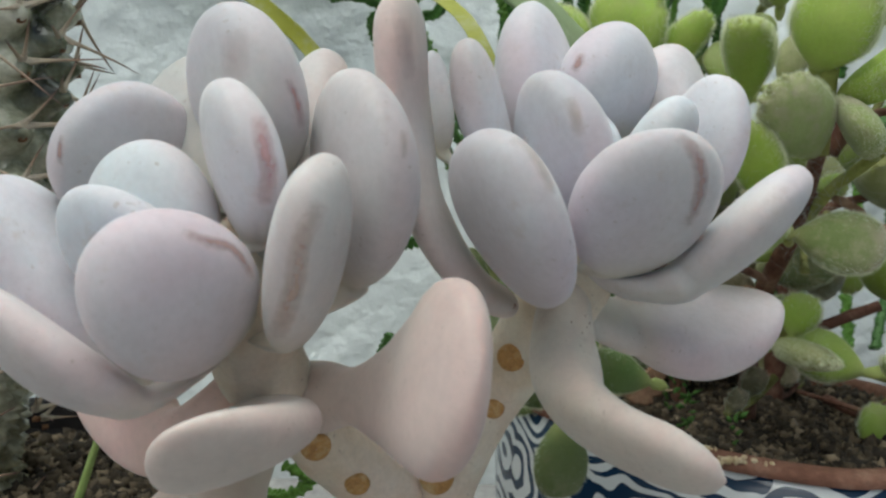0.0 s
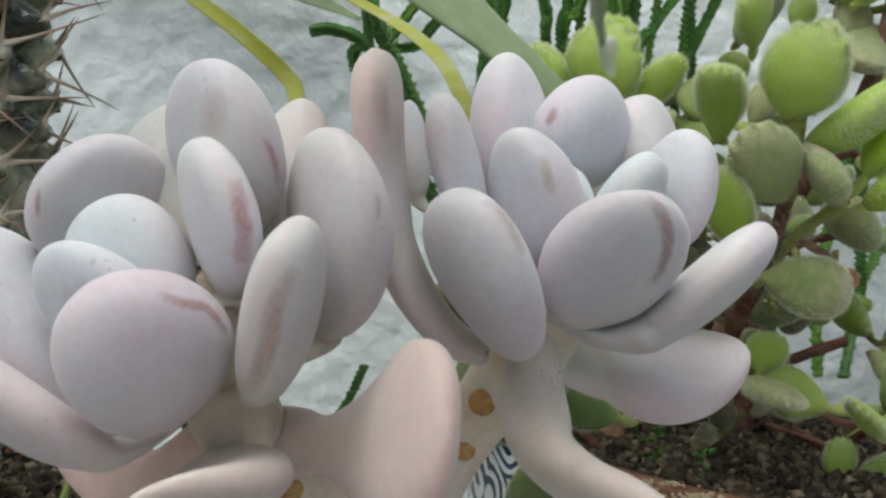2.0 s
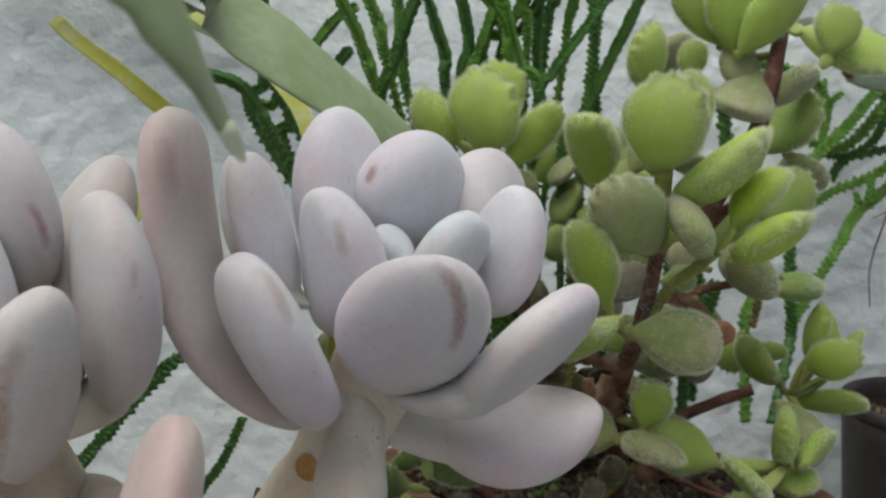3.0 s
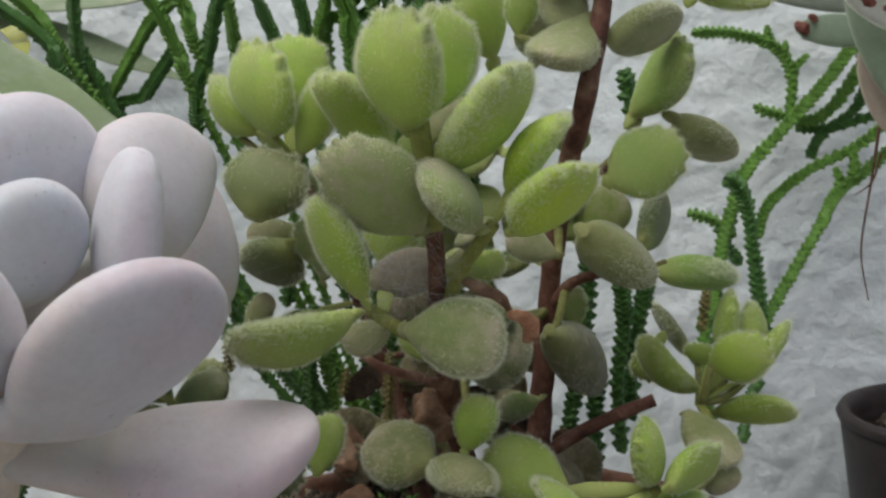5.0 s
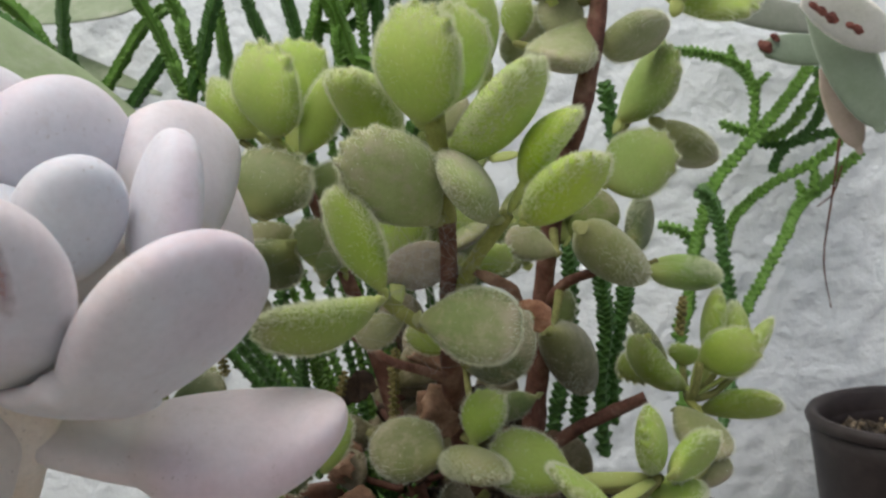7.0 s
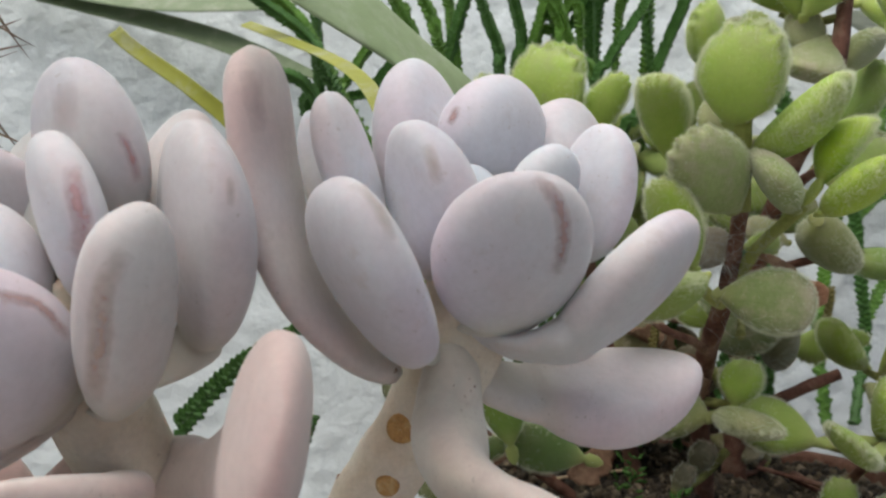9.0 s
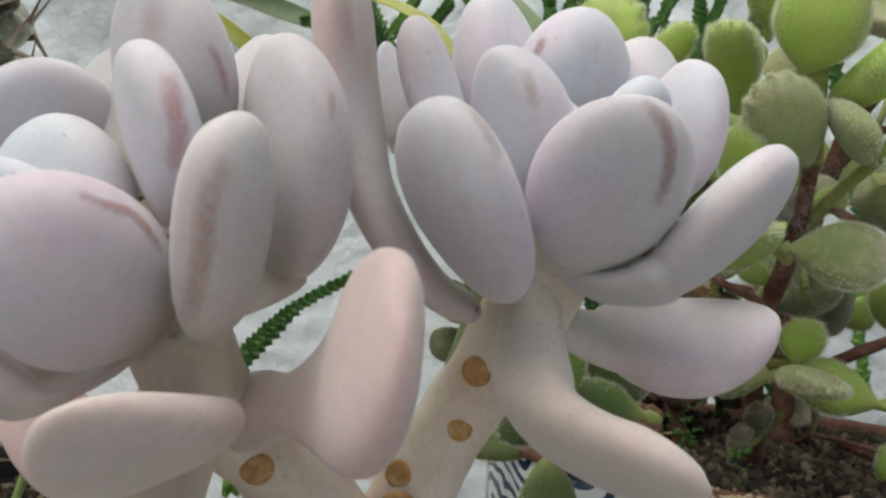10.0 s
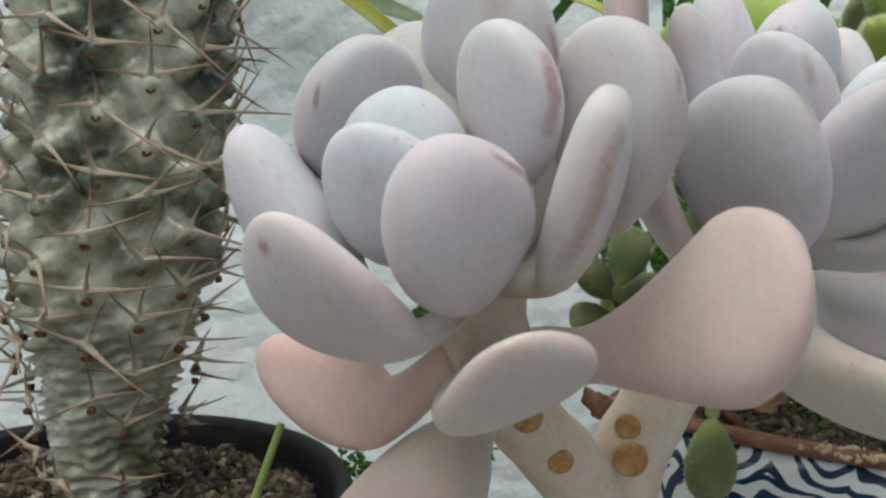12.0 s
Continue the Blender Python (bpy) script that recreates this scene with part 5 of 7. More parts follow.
paw_leaf("S10", (0.1177, 0.2265, 0.1227), (0.327, 0.945, -0.03), (0.01, 0.028, 1), 0.0098, 0.0065, 0.0033, (0.343, 0.469, 0.077), PLUSH, (0.1142, 0.2221, 0.1284), 6, 1769)
paw_leaf("S11", (0.1289, 0.2537, 0.1286), (0.459, -0.753, -0.472), (-0.195, 0.432, -0.88), 0.0094, 0.0063, 0.0032, (0.275, 0.305, 0.118), DUSTY, (0.1251, 0.2628, 0.1324), 0, 1637)
paw_leaf("U1", (0.0797, 0.2589, 0.2317), (-0.18, -0.403, 0.897), (0.767, -0.628, -0.129), 0.0098, 0.0083, 0.0040, (0.430, 0.570, 0.115), PLUSH, (0.0822, 0.2645, 0.2193), 6, 2225)
paw_leaf("U2", (0.0924, 0.2979, 0.2341), (0.188, -0.781, 0.596), (0.58, -0.402, -0.709), 0.0123, 0.0087, 0.0044, (0.275, 0.305, 0.118), DUSTY, (0.0894, 0.3107, 0.2244), 0, 2892)
paw_leaf("U3", (0.1385, 0.2697, 0.238), (0.907, -0.27, -0.324), (0.048, -0.696, 0.716), 0.0134, 0.0090, 0.0045, (0.430, 0.570, 0.115), PLUSH, (0.1227, 0.2744, 0.2436), 6, 3253)
paw_leaf("G9", (0.1161, 0.2478, 0.195), (0.893, 0.222, 0.393), (0.229, -0.973, 0.029), 0.0097, 0.0081, 0.0038, (0.360, 0.473, 0.132), PLUSH, (0.1085, 0.2451, 0.1945), 6, 1771, bend=0.0022, boxy=1.91, obovate=-0.05)
paw_leaf("G25", (0.0461, 0.2281, 0.2105), (0.529, -0.488, 0.695), (-0.385, -0.867, -0.316), 0.0118, 0.0046, 0.0028, (0.430, 0.570, 0.115), PLUSH, (0.0367, 0.2383, 0.2009), 6, 1801, bend=0.0011, boxy=1.85, obovate=0.0)
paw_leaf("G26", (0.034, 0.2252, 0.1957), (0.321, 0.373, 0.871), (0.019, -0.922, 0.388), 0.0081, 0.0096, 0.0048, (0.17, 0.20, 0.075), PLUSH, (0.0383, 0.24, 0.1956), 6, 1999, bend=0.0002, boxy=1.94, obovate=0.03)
paw_leaf("X45", (0.0213, 0.2, 0.1434), (-0.171, 0.086, 0.982), (0.056, -0.994, 0.096), 0.0088, 0.0050, 0.0025, (0.232, 0.352, 0.077), PLUSH, (0.0234, 0.1989, 0.1308), 6, 1076)
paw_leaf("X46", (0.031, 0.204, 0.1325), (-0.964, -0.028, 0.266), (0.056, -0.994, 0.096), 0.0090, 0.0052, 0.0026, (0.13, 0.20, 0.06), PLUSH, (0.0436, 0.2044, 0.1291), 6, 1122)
paw_leaf("X1", (0.0595, 0.207, 0.1654), (-0.95, -0.168, -0.264), (0.159, -0.986, 0.054), 0.0052, 0.0034, 0.0017, (0.33, 0.345, 0.175), DUSTY, (0.0678, 0.2023, 0.167), 0, 490)
paw_leaf("X2", (0.0462, 0.215, 0.1406), (0.324, 0.104, 0.94), (0.159, -0.986, 0.054), 0.0070, 0.0035, 0.0018, (0.325, 0.429, 0.099), PLUSH, (0.0541, 0.212, 0.1598), 6, 643)
paw_leaf("X3", (0.0038, 0.25, 0.1447), (0.552, 0.12, 0.825), (0.119, -0.991, 0.064), 0.0077, 0.0049, 0.0025, (0.197, 0.248, 0.088), PLUSH, (-0.0027, 0.2486, 0.1351), 6, 937)
paw_leaf("X4", (0.0286, 0.245, 0.1839), (-0.991, -0.114, 0.074), (0.119, -0.991, 0.064), 0.0074, 0.0033, 0.0017, (0.33, 0.345, 0.175), DUSTY, (0.0417, 0.2436, 0.1844), 0, 642)
paw_leaf("X5", (0.0425, 0.24, 0.1781), (0.237, 0.091, 0.967), (0.119, -0.991, 0.064), 0.0062, 0.0039, 0.0019, (0.17, 0.225, 0.08), DUSTY, (0.0441, 0.2466, 0.1752), 0, 628)
paw_leaf("X6", (0.0213, 0.215, 0.1826), (0.984, 0.162, -0.079), (0.168, -0.983, 0.073), 0.0036, 0.0018, 0.0009, (0.325, 0.429, 0.099), PLUSH, (0.0138, 0.2138, 0.1832), 6, 240)
paw_leaf("X7", (0.1071, 0.235, 0.1078), (0.316, 0.165, 0.935), (0.04, -0.986, 0.16), 0.0066, 0.0045, 0.0023, (0.315, 0.422, 0.088), PLUSH, (0.1105, 0.2425, 0.1102), 6, 759)
paw_leaf("X8", (0.1207, 0.24, 0.1006), (0.851, 0.117, 0.512), (0.04, -0.986, 0.16), 0.0088, 0.0056, 0.0028, (0.260, 0.343, 0.079), PLUSH, (0.11, 0.245, 0.108), 6, 1177)
paw_leaf("X9", (0.0819, 0.215, 0.1774), (0.987, 0.125, 0.1), (0.119, -0.991, 0.064), 0.0044, 0.0030, 0.0015, (0.325, 0.429, 0.099), PLUSH, (0.0749, 0.2046, 0.1758), 6, 396)
paw_leaf("X10", (0.0904, 0.24, 0.1782), (-0.908, -0.082, 0.41), (0.119, -0.991, 0.064), 0.0063, 0.0038, 0.0019, (0.33, 0.345, 0.175), DUSTY, (0.096, 0.2539, 0.1814), 0, 625)
paw_leaf("X11", (0.0893, 0.241, 0.2425), (-0.66, -0.15, 0.73), (-0.2, -0.95, 0.2), 0.0105, 0.0046, 0.0026, (0.325, 0.429, 0.099), PLUSH, (0.0995, 0.2405, 0.2318), 6, 773)
paw_leaf("X12", (0.0955, 0.2365, 0.2432), (-0.22, -0.2, 0.95), (0.1, -0.97, 0.15), 0.0108, 0.0060, 0.0032, (0.394, 0.528, 0.110), PLUSH, (0.0995, 0.2405, 0.2318), 6, 1085)
paw_leaf("X13", (0.1045, 0.2335, 0.2415), (0.56, -0.2, 0.80), (0.3, -0.92, -0.1), 0.0112, 0.0062, 0.0034, (0.394, 0.528, 0.110), PLUSH, (0.0995, 0.2405, 0.2318), 6, 1003)
paw_leaf("X14", (0.0901, 0.25, 0.2315), (0.144, 0.158, 0.977), (0.035, -0.987, 0.154), 0.0058, 0.0038, 0.0019, (0.325, 0.429, 0.099), PLUSH, (0.1066, 0.237, 0.2233), 6, 586)
paw_leaf("X15", (0.1318, 0.26, 0.2412), (0.314, 0.157, 0.936), (0.035, -0.987, 0.154), 0.0075, 0.0063, 0.0032, (0.325, 0.429, 0.099), PLUSH, (0.1282, 0.2582, 0.2305), 6, 1145)
paw_leaf("X16", (0.1003, 0.24, 0.2291), (-0.201, 0.149, 0.968), (0.04, -0.986, 0.16), 0.0066, 0.0051, 0.0026, (0.33, 0.345, 0.175), DUSTY, (0.1063, 0.2369, 0.2219), 0, 845)
paw_leaf("X17", (0.0737, 0.225, 0.2075), (0.475, 0.16, 0.865), (0.04, -0.986, 0.16), 0.0063, 0.0042, 0.0021, (0.33, 0.345, 0.175), DUSTY, (0.074, 0.2015, 0.1977), 0, 682)
paw_leaf("X18", (0.0765, 0.24, 0.1583), (-0.929, -0.089, -0.36), (0.035, -0.987, 0.154), 0.0054, 0.0046, 0.0023, (0.17, 0.225, 0.08), DUSTY, (0.0924, 0.259, 0.1605), 0, 653)
paw_leaf("X19", (0.0299, 0.25, 0.1607), (-0.891, -0.135, -0.434), (0.119, -0.991, 0.064), 0.0062, 0.0031, 0.0016, (0.197, 0.248, 0.088), PLUSH, (0.0464, 0.2498, 0.1656), 6, 524)
paw_leaf("X20", (0.0202, 0.25, 0.164), (0.687, 0.129, 0.715), (0.119, -0.991, 0.064), 0.0052, 0.0031, 0.0016, (0.33, 0.345, 0.175), DUSTY, (0.0138, 0.2488, 0.1574), 0, 456)
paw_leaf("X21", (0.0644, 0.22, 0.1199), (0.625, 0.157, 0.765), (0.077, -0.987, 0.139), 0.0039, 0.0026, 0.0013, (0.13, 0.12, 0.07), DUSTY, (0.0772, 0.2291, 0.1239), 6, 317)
paw_leaf("X22", (0.0417, 0.245, 0.1957), (0.93, 0.122, 0.348), (0.077, -0.987, 0.139), 0.0076, 0.0042, 0.0021, (0.197, 0.248, 0.088), PLUSH, (0.039, 0.2407, 0.1933), 6, 798)
paw_leaf("X23", (0.0446, 0.245, 0.1776), (-0.193, 0.122, 0.973), (0.077, -0.987, 0.139), 0.0042, 0.0032, 0.0016, (0.325, 0.429, 0.099), PLUSH, (0.0444, 0.247, 0.1741), 6, 391)
paw_leaf("X24", (0.0674, 0.22, 0.1604), (-0.834, -0.015, 0.551), (0.062, -0.996, 0.066), 0.0051, 0.0029, 0.0014, (0.325, 0.429, 0.099), PLUSH, (0.0678, 0.2135, 0.1514), 6, 422)
paw_leaf("X25", (0.0699, 0.225, 0.1233), (0.548, 0.089, 0.832), (0.062, -0.996, 0.066), 0.0046, 0.0033, 0.0017, (0.13, 0.12, 0.07), DUSTY, (0.0772, 0.2296, 0.1231), 6, 437)
paw_leaf("X26", (0.0638, 0.215, 0.1844), (0.146, 0.164, 0.976), (0.04, -0.986, 0.16), 0.0075, 0.0058, 0.0029, (0.325, 0.429, 0.099), PLUSH, (0.0642, 0.2003, 0.1702), 6, 1054)
paw_leaf("X27", (0.1192, 0.29, 0.1386), (-0.401, -0.107, -0.91), (0.119, -0.991, 0.064), 0.0055, 0.0055, 0.0028, (0.325, 0.429, 0.099), PLUSH, (0.123, 0.291, 0.1472), 6, 770)
paw_leaf("X28", (0.1324, 0.29, 0.1403), (0.237, 0.091, 0.967), (0.119, -0.991, 0.064), 0.0031, 0.0047, 0.0024, (0.325, 0.429, 0.099), PLUSH, (0.1284, 0.2626, 0.1345), 6, 424)
paw_leaf("X29", (0.0974, 0.28, 0.1568), (-0.269, 0.009, 0.963), (0.159, -0.986, 0.054), 0.0061, 0.0046, 0.0023, (0.197, 0.248, 0.088), PLUSH, (0.091, 0.26, 0.1502), 6, 717)
paw_leaf("X30", (0.0846, 0.25, 0.1384), (-0.95, -0.168, -0.264), (0.159, -0.986, 0.054), 0.0054, 0.0034, 0.0017, (0.17, 0.225, 0.08), DUSTY, (0.0898, 0.2604, 0.1402), 0, 504)
paw_leaf("X31", (0.0389, 0.24, 0.1814), (-0.116, 0.058, 0.992), (0.062, -0.996, 0.066), 0.0060, 0.0042, 0.0021, (0.197, 0.248, 0.088), PLUSH, (0.0434, 0.2456, 0.1783), 6, 656)
paw_leaf("X32", (0.081, 0.225, 0.1657), (0.237, 0.091, 0.967), (0.119, -0.991, 0.064), 0.0035, 0.0053, 0.0026, (0.17, 0.225, 0.08), DUSTY, (0.0757, 0.2097, 0.1573), 0, 511)
paw_leaf("X33", (0.1311, 0.25, 0.1204), (0.438, -0.006, -0.899), (0.119, -0.991, 0.064), 0.0040, 0.0046, 0.0023, (0.33, 0.345, 0.175), DUSTY, (0.125, 0.2628, 0.1323), 0, 501)
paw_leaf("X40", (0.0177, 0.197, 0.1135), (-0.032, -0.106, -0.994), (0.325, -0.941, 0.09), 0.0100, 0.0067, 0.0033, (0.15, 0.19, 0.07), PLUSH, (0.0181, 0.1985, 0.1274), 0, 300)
# X41 to X43: shadow behind the pale leaves is put into their dark green
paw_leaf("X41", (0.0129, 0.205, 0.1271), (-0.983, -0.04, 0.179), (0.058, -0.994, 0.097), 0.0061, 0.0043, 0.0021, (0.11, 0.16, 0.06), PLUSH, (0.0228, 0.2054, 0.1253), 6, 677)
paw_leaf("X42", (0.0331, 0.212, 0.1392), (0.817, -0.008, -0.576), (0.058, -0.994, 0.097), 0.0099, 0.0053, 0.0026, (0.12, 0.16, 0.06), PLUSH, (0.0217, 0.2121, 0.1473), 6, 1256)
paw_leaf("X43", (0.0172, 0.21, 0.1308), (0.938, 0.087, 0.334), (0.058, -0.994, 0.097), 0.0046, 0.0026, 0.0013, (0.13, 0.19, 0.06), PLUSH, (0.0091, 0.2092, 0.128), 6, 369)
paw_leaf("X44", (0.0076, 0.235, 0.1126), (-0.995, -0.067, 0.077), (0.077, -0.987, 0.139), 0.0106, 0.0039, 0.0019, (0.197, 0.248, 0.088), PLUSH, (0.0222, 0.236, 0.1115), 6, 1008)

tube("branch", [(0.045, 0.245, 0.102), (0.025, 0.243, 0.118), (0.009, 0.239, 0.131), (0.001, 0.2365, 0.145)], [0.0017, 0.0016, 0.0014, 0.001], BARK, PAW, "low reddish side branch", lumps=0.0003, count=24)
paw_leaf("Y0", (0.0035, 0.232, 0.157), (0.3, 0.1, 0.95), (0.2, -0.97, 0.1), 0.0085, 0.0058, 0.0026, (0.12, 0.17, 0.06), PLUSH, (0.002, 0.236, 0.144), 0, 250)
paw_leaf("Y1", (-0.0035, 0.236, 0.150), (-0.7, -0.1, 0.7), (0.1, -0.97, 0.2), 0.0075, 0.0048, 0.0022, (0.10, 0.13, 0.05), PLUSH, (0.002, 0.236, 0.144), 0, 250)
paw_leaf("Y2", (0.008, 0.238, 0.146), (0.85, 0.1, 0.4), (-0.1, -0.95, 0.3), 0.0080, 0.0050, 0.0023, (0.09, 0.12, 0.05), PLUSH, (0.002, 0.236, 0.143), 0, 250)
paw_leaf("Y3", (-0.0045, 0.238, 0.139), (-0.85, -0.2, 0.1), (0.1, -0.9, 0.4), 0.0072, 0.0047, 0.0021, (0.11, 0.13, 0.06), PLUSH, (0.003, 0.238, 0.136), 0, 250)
paw_leaf("X50", (0.0662, 0.209, 0.1772), (0.97, 0.05, 0.2), (0.1, -0.97, 0.2), 0.0078, 0.0046, 0.0022, (0.33, 0.28, 0.24), DUSTY, (0.0757, 0.2097, 0.1733), 0, 600)

# filler leaves deep inside the bush, brownish and dusty low down, greener higher up
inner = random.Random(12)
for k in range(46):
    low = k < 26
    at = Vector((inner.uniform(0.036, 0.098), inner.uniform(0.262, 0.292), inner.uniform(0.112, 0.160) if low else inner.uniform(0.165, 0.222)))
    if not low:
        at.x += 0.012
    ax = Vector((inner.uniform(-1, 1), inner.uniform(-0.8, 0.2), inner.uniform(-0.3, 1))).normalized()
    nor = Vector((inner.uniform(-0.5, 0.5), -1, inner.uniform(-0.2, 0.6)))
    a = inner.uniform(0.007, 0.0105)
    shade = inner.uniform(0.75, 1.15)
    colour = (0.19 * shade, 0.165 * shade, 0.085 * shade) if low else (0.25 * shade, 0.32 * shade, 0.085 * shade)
    root = Vector((0.089 if at.x > 0.07 else 0.052, 0.262, at.z - 0.006))
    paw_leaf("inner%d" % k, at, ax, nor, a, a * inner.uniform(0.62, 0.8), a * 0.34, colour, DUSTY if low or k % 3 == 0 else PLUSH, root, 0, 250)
    if low:
        tube("petiole", [root, root.lerp(at - ax * a, 0.5) - Vector((0, 0, 0.002)), at - ax * a * 0.9], [0.001, 0.0009, 0.0008], BARK, PAW, "thin shoot", segs=8, count=10)

# ---- bits and pieces ----
STALKLET = thing("grass_stalk", (-0.0795, 0.150, 0.108), "thin pale green stalk rising from the soil", "plant")
tube("stalk", [(-0.083, 0.149, 0.106), (-0.079, 0.150, 0.12), (-0.0735, 0.151, 0.1355)], [0.0009, 0.0009, 0.0007], SHOOT, STALKLET, segs=8, count=12).color = (0.32, 0.42, 0.14, 1)


def weed(name, place, seed, amount, height, spread, label, colour):
    """A tuft of tiny leaflets on soil."""
    rng = random.Random(seed)
    verts, faces = [], []
    for _ in range(amount):
        o = Vector(place) + Vector((rng.uniform(-1, 1) * spread, rng.uniform(-1, 1) * spread, rng.random() * height))
        way = Vector((rng.uniform(-1, 1), rng.uniform(-1, 0.3), rng.uniform(0, 1))).normalized()
        side = way.orthogonal().normalized()
        side = Matrix.Rotation(rng.uniform(0, 6.28), 3, way) @ side
        nor = way.cross(side)
        s = rng.uniform(0.0009, 0.0018)
        k = len(verts)
        verts += [o, o + way * s + side * s * 0.6, o + way * s * 2.2, o + way * s - side * s * 0.6, o + way * s + nor * s * 0.3, o + way * s - nor * s * 0.3]
        faces += [(k, k + 1, k + 4), (k + 1, k + 2, k + 4), (k + 2, k + 3, k + 4), (k + 3, k, k + 4), (k + 1, k, k + 5), (k + 2, k + 1, k + 5), (k + 3, k + 2, k + 5), (k, k + 3, k + 5)]
    tagged(obj(name, verts, faces, SHOOT, colour=colour), label, "weed", kind="stuff")


weed("weed", (0.0532, 0.2248, 0.11), 20, 18, 0.013, 0.0011, "tiny bright green weed seedlings on the soil", (0.08, 0.18, 0.035))
weed("weed", (0.0616, 0.2092, 0.11), 21, 10, 0.01, 0.001, "tiny bright green weed seedlings on the soil", (0.08, 0.18, 0.035))
weed("weed", (0.0566, 0.2463, 0.11), 22, 14, 0.016, 0.0013, "tiny bright green weed seedlings on the soil", (0.08, 0.18, 0.035))
weed("weed", (0.0516, 0.2388, 0.11), 23, 12, 0.01, 0.0013, "tiny bright green weed seedlings on the soil", (0.08, 0.18, 0.035))
weed("weed", (-0.0652, 0.2, 0.1048), 40, 40, 0.004, 0.004, "tiny green weed leaves", (0.08, 0.19, 0.03))
weed("weed", (-0.0679, 0.2, 0.1083), 41, 40, 0.004, 0.004, "tiny green weed leaves", (0.08, 0.19, 0.03))
weed("weed", (-0.0365, 0.2, 0.1115), 42, 40, 0.004, 0.004, "tiny green weed leaves", (0.08, 0.19, 0.03))


def shred(name, points, width, label, mat, seed):
    """A curled scrap of dry leaf or bark with ragged edges and a thickness."""
    rng = random.Random(seed)
    c = curve(points, 14)
    w = [width * (0.35 + 0.65 * math.sin(math.pi * (i + 1) / 15)) * rng.uniform(0.8, 1.15) for i in range(14)]
    verts, faces = rings(c, (rng.uniform(-0.4, 0.4), -1, rng.uniform(-0.3, 0.5)), w, [0.00035] * 14, 14)
    verts = [v + noise.noise_vector(v * 160) * width * 0.45 + noise.noise_vector(v * 500) * width * 0.12 for v in verts]
    return tagged(obj(name, verts, faces, mat), label, "debris")


def grit(name, place, amount, spread, size, seed, label, mat):
    rng = random.Random(seed)
    bm = bmesh.new()
    for _ in range(amount):
        at = Vector(place) + Vector((rng.gauss(0, spread[0]), rng.gauss(0, spread[1]), rng.random() * spread[2]))
        bmesh.ops.create_icosphere(bm, subdivisions=1, radius=size * rng.uniform(0.6, 1.3), matrix=Matrix.Translation(at) @ Euler((rng.random() * 6, rng.random() * 6, 0)).to_matrix().to_4x4() @ Matrix.Diagonal((1, 0.8, 0.65, 1)))
    me = bpy.data.meshes.new(name)
    bm.to_mesh(me)
    bm.free()
    me.materials.append(mat)
    return tagged(new(name, me), label, "grit", kind="stuff")


shred("dry_leaf", [(0.0873, 0.205, 0.1696), (0.0899, 0.203, 0.169), (0.0912, 0.204, 0.1667), (0.0903, 0.206, 0.1638)], 0.0017, "shrivelled orange dry leaf", RUST, 1)
shred("dry_leaf", [(0.0766, 0.207, 0.1772), (0.0814, 0.205, 0.175), (0.0859, 0.206, 0.1725), (0.0877, 0.207, 0.1696)], 0.0012, "shrivelled brown dry leaf scrap", DRY, 2)
shred("dry_leaf", [(0.0673, 0.225, 0.1496), (0.0678, 0.224, 0.1443), (0.0679, 0.226, 0.1383)], 0.0045, "papery brown dry leaf standing between stems", DRY, 3)
shred("dry_leaf", [(0.0639, 0.23, 0.1466), (0.0643, 0.23, 0.141), (0.064, 0.232, 0.1353)], 0.003, "papery brown dry leaf standing between stems", DRY, 4)
shred("dry_leaf", [(0.0394, 0.232, 0.1152), (0.044, 0.234, 0.1182), (0.0478, 0.238, 0.1219)], 0.004, "papery brown dry leaf on the soil", DRY, 5)
shred("dry_leaf", [(-0.0143, 0.185, 0.1318), (-0.0109, 0.183, 0.1305), (-0.0073, 0.182, 0.1277)], 0.0028, "curled dark brown dry leaf", BARK, 6)
grit("pale_grit", (0.0571, 0.1964, 0.1135), 40, (0.0045, 0.0006, 0.0012), 0.0008, 3, "pale yellow grains on the pot rim", GRAIN)
grit("pale_grit", (0.0491, 0.2026, 0.1135), 30, (0.004, 0.0008, 0.0012), 0.0008, 4, "pale yellow grains on the pot rim", GRAIN)
tagged(obj("straw", *rings(curve([(0.0339, 0.2442, 0.1115), (0.0438, 0.245, 0.1125), (0.0566, 0.2514, 0.1115)], 12), (0, 0.3, 1), [0.0008] * 12, [0.0005] * 12, 8), STRAW), "dry straw lying on the soil", "straw")
tagged(obj("straw", *rings(curve([(0.092, 0.2522, 0.1115), (0.0982, 0.2416, 0.1125), (0.1048, 0.2378, 0.1115)], 12), (0, 0.3, 1), [0.0009] * 12, [0.0007] * 12, 8), BARK), "thin brown twig lying on the soil", "twig")
grit("pale_grit", (0.221, 0.345, 0.0945), 14, (0.012, 0.008, 0.002), 0.0019, 5, "pale stones on dark soil", GRAIN)
# withered leaves caught between the lower stems
litter = random.Random(31)
for k in range(22):
    at = Vector((litter.uniform(0.034, 0.098), litter.uniform(0.258, 0.29), litter.uniform(0.111, 0.150)))
    way = Vector((litter.uniform(-0.7, 0.7), litter.uniform(-0.4, 0.4), litter.uniform(-1, 1))).normalized() * litter.uniform(0.008, 0.013)
    mid = at + way * 0.5 + Vector((litter.uniform(-0.003, 0.003), litter.uniform(-0.003, 0.003), 0))
    shred("dry_leaf", [at, mid, at + way], litter.uniform(0.003, 0.0055), "withered brown leaf caught between lower stems", DEAD if k % 3 else DRY, 50 + k)


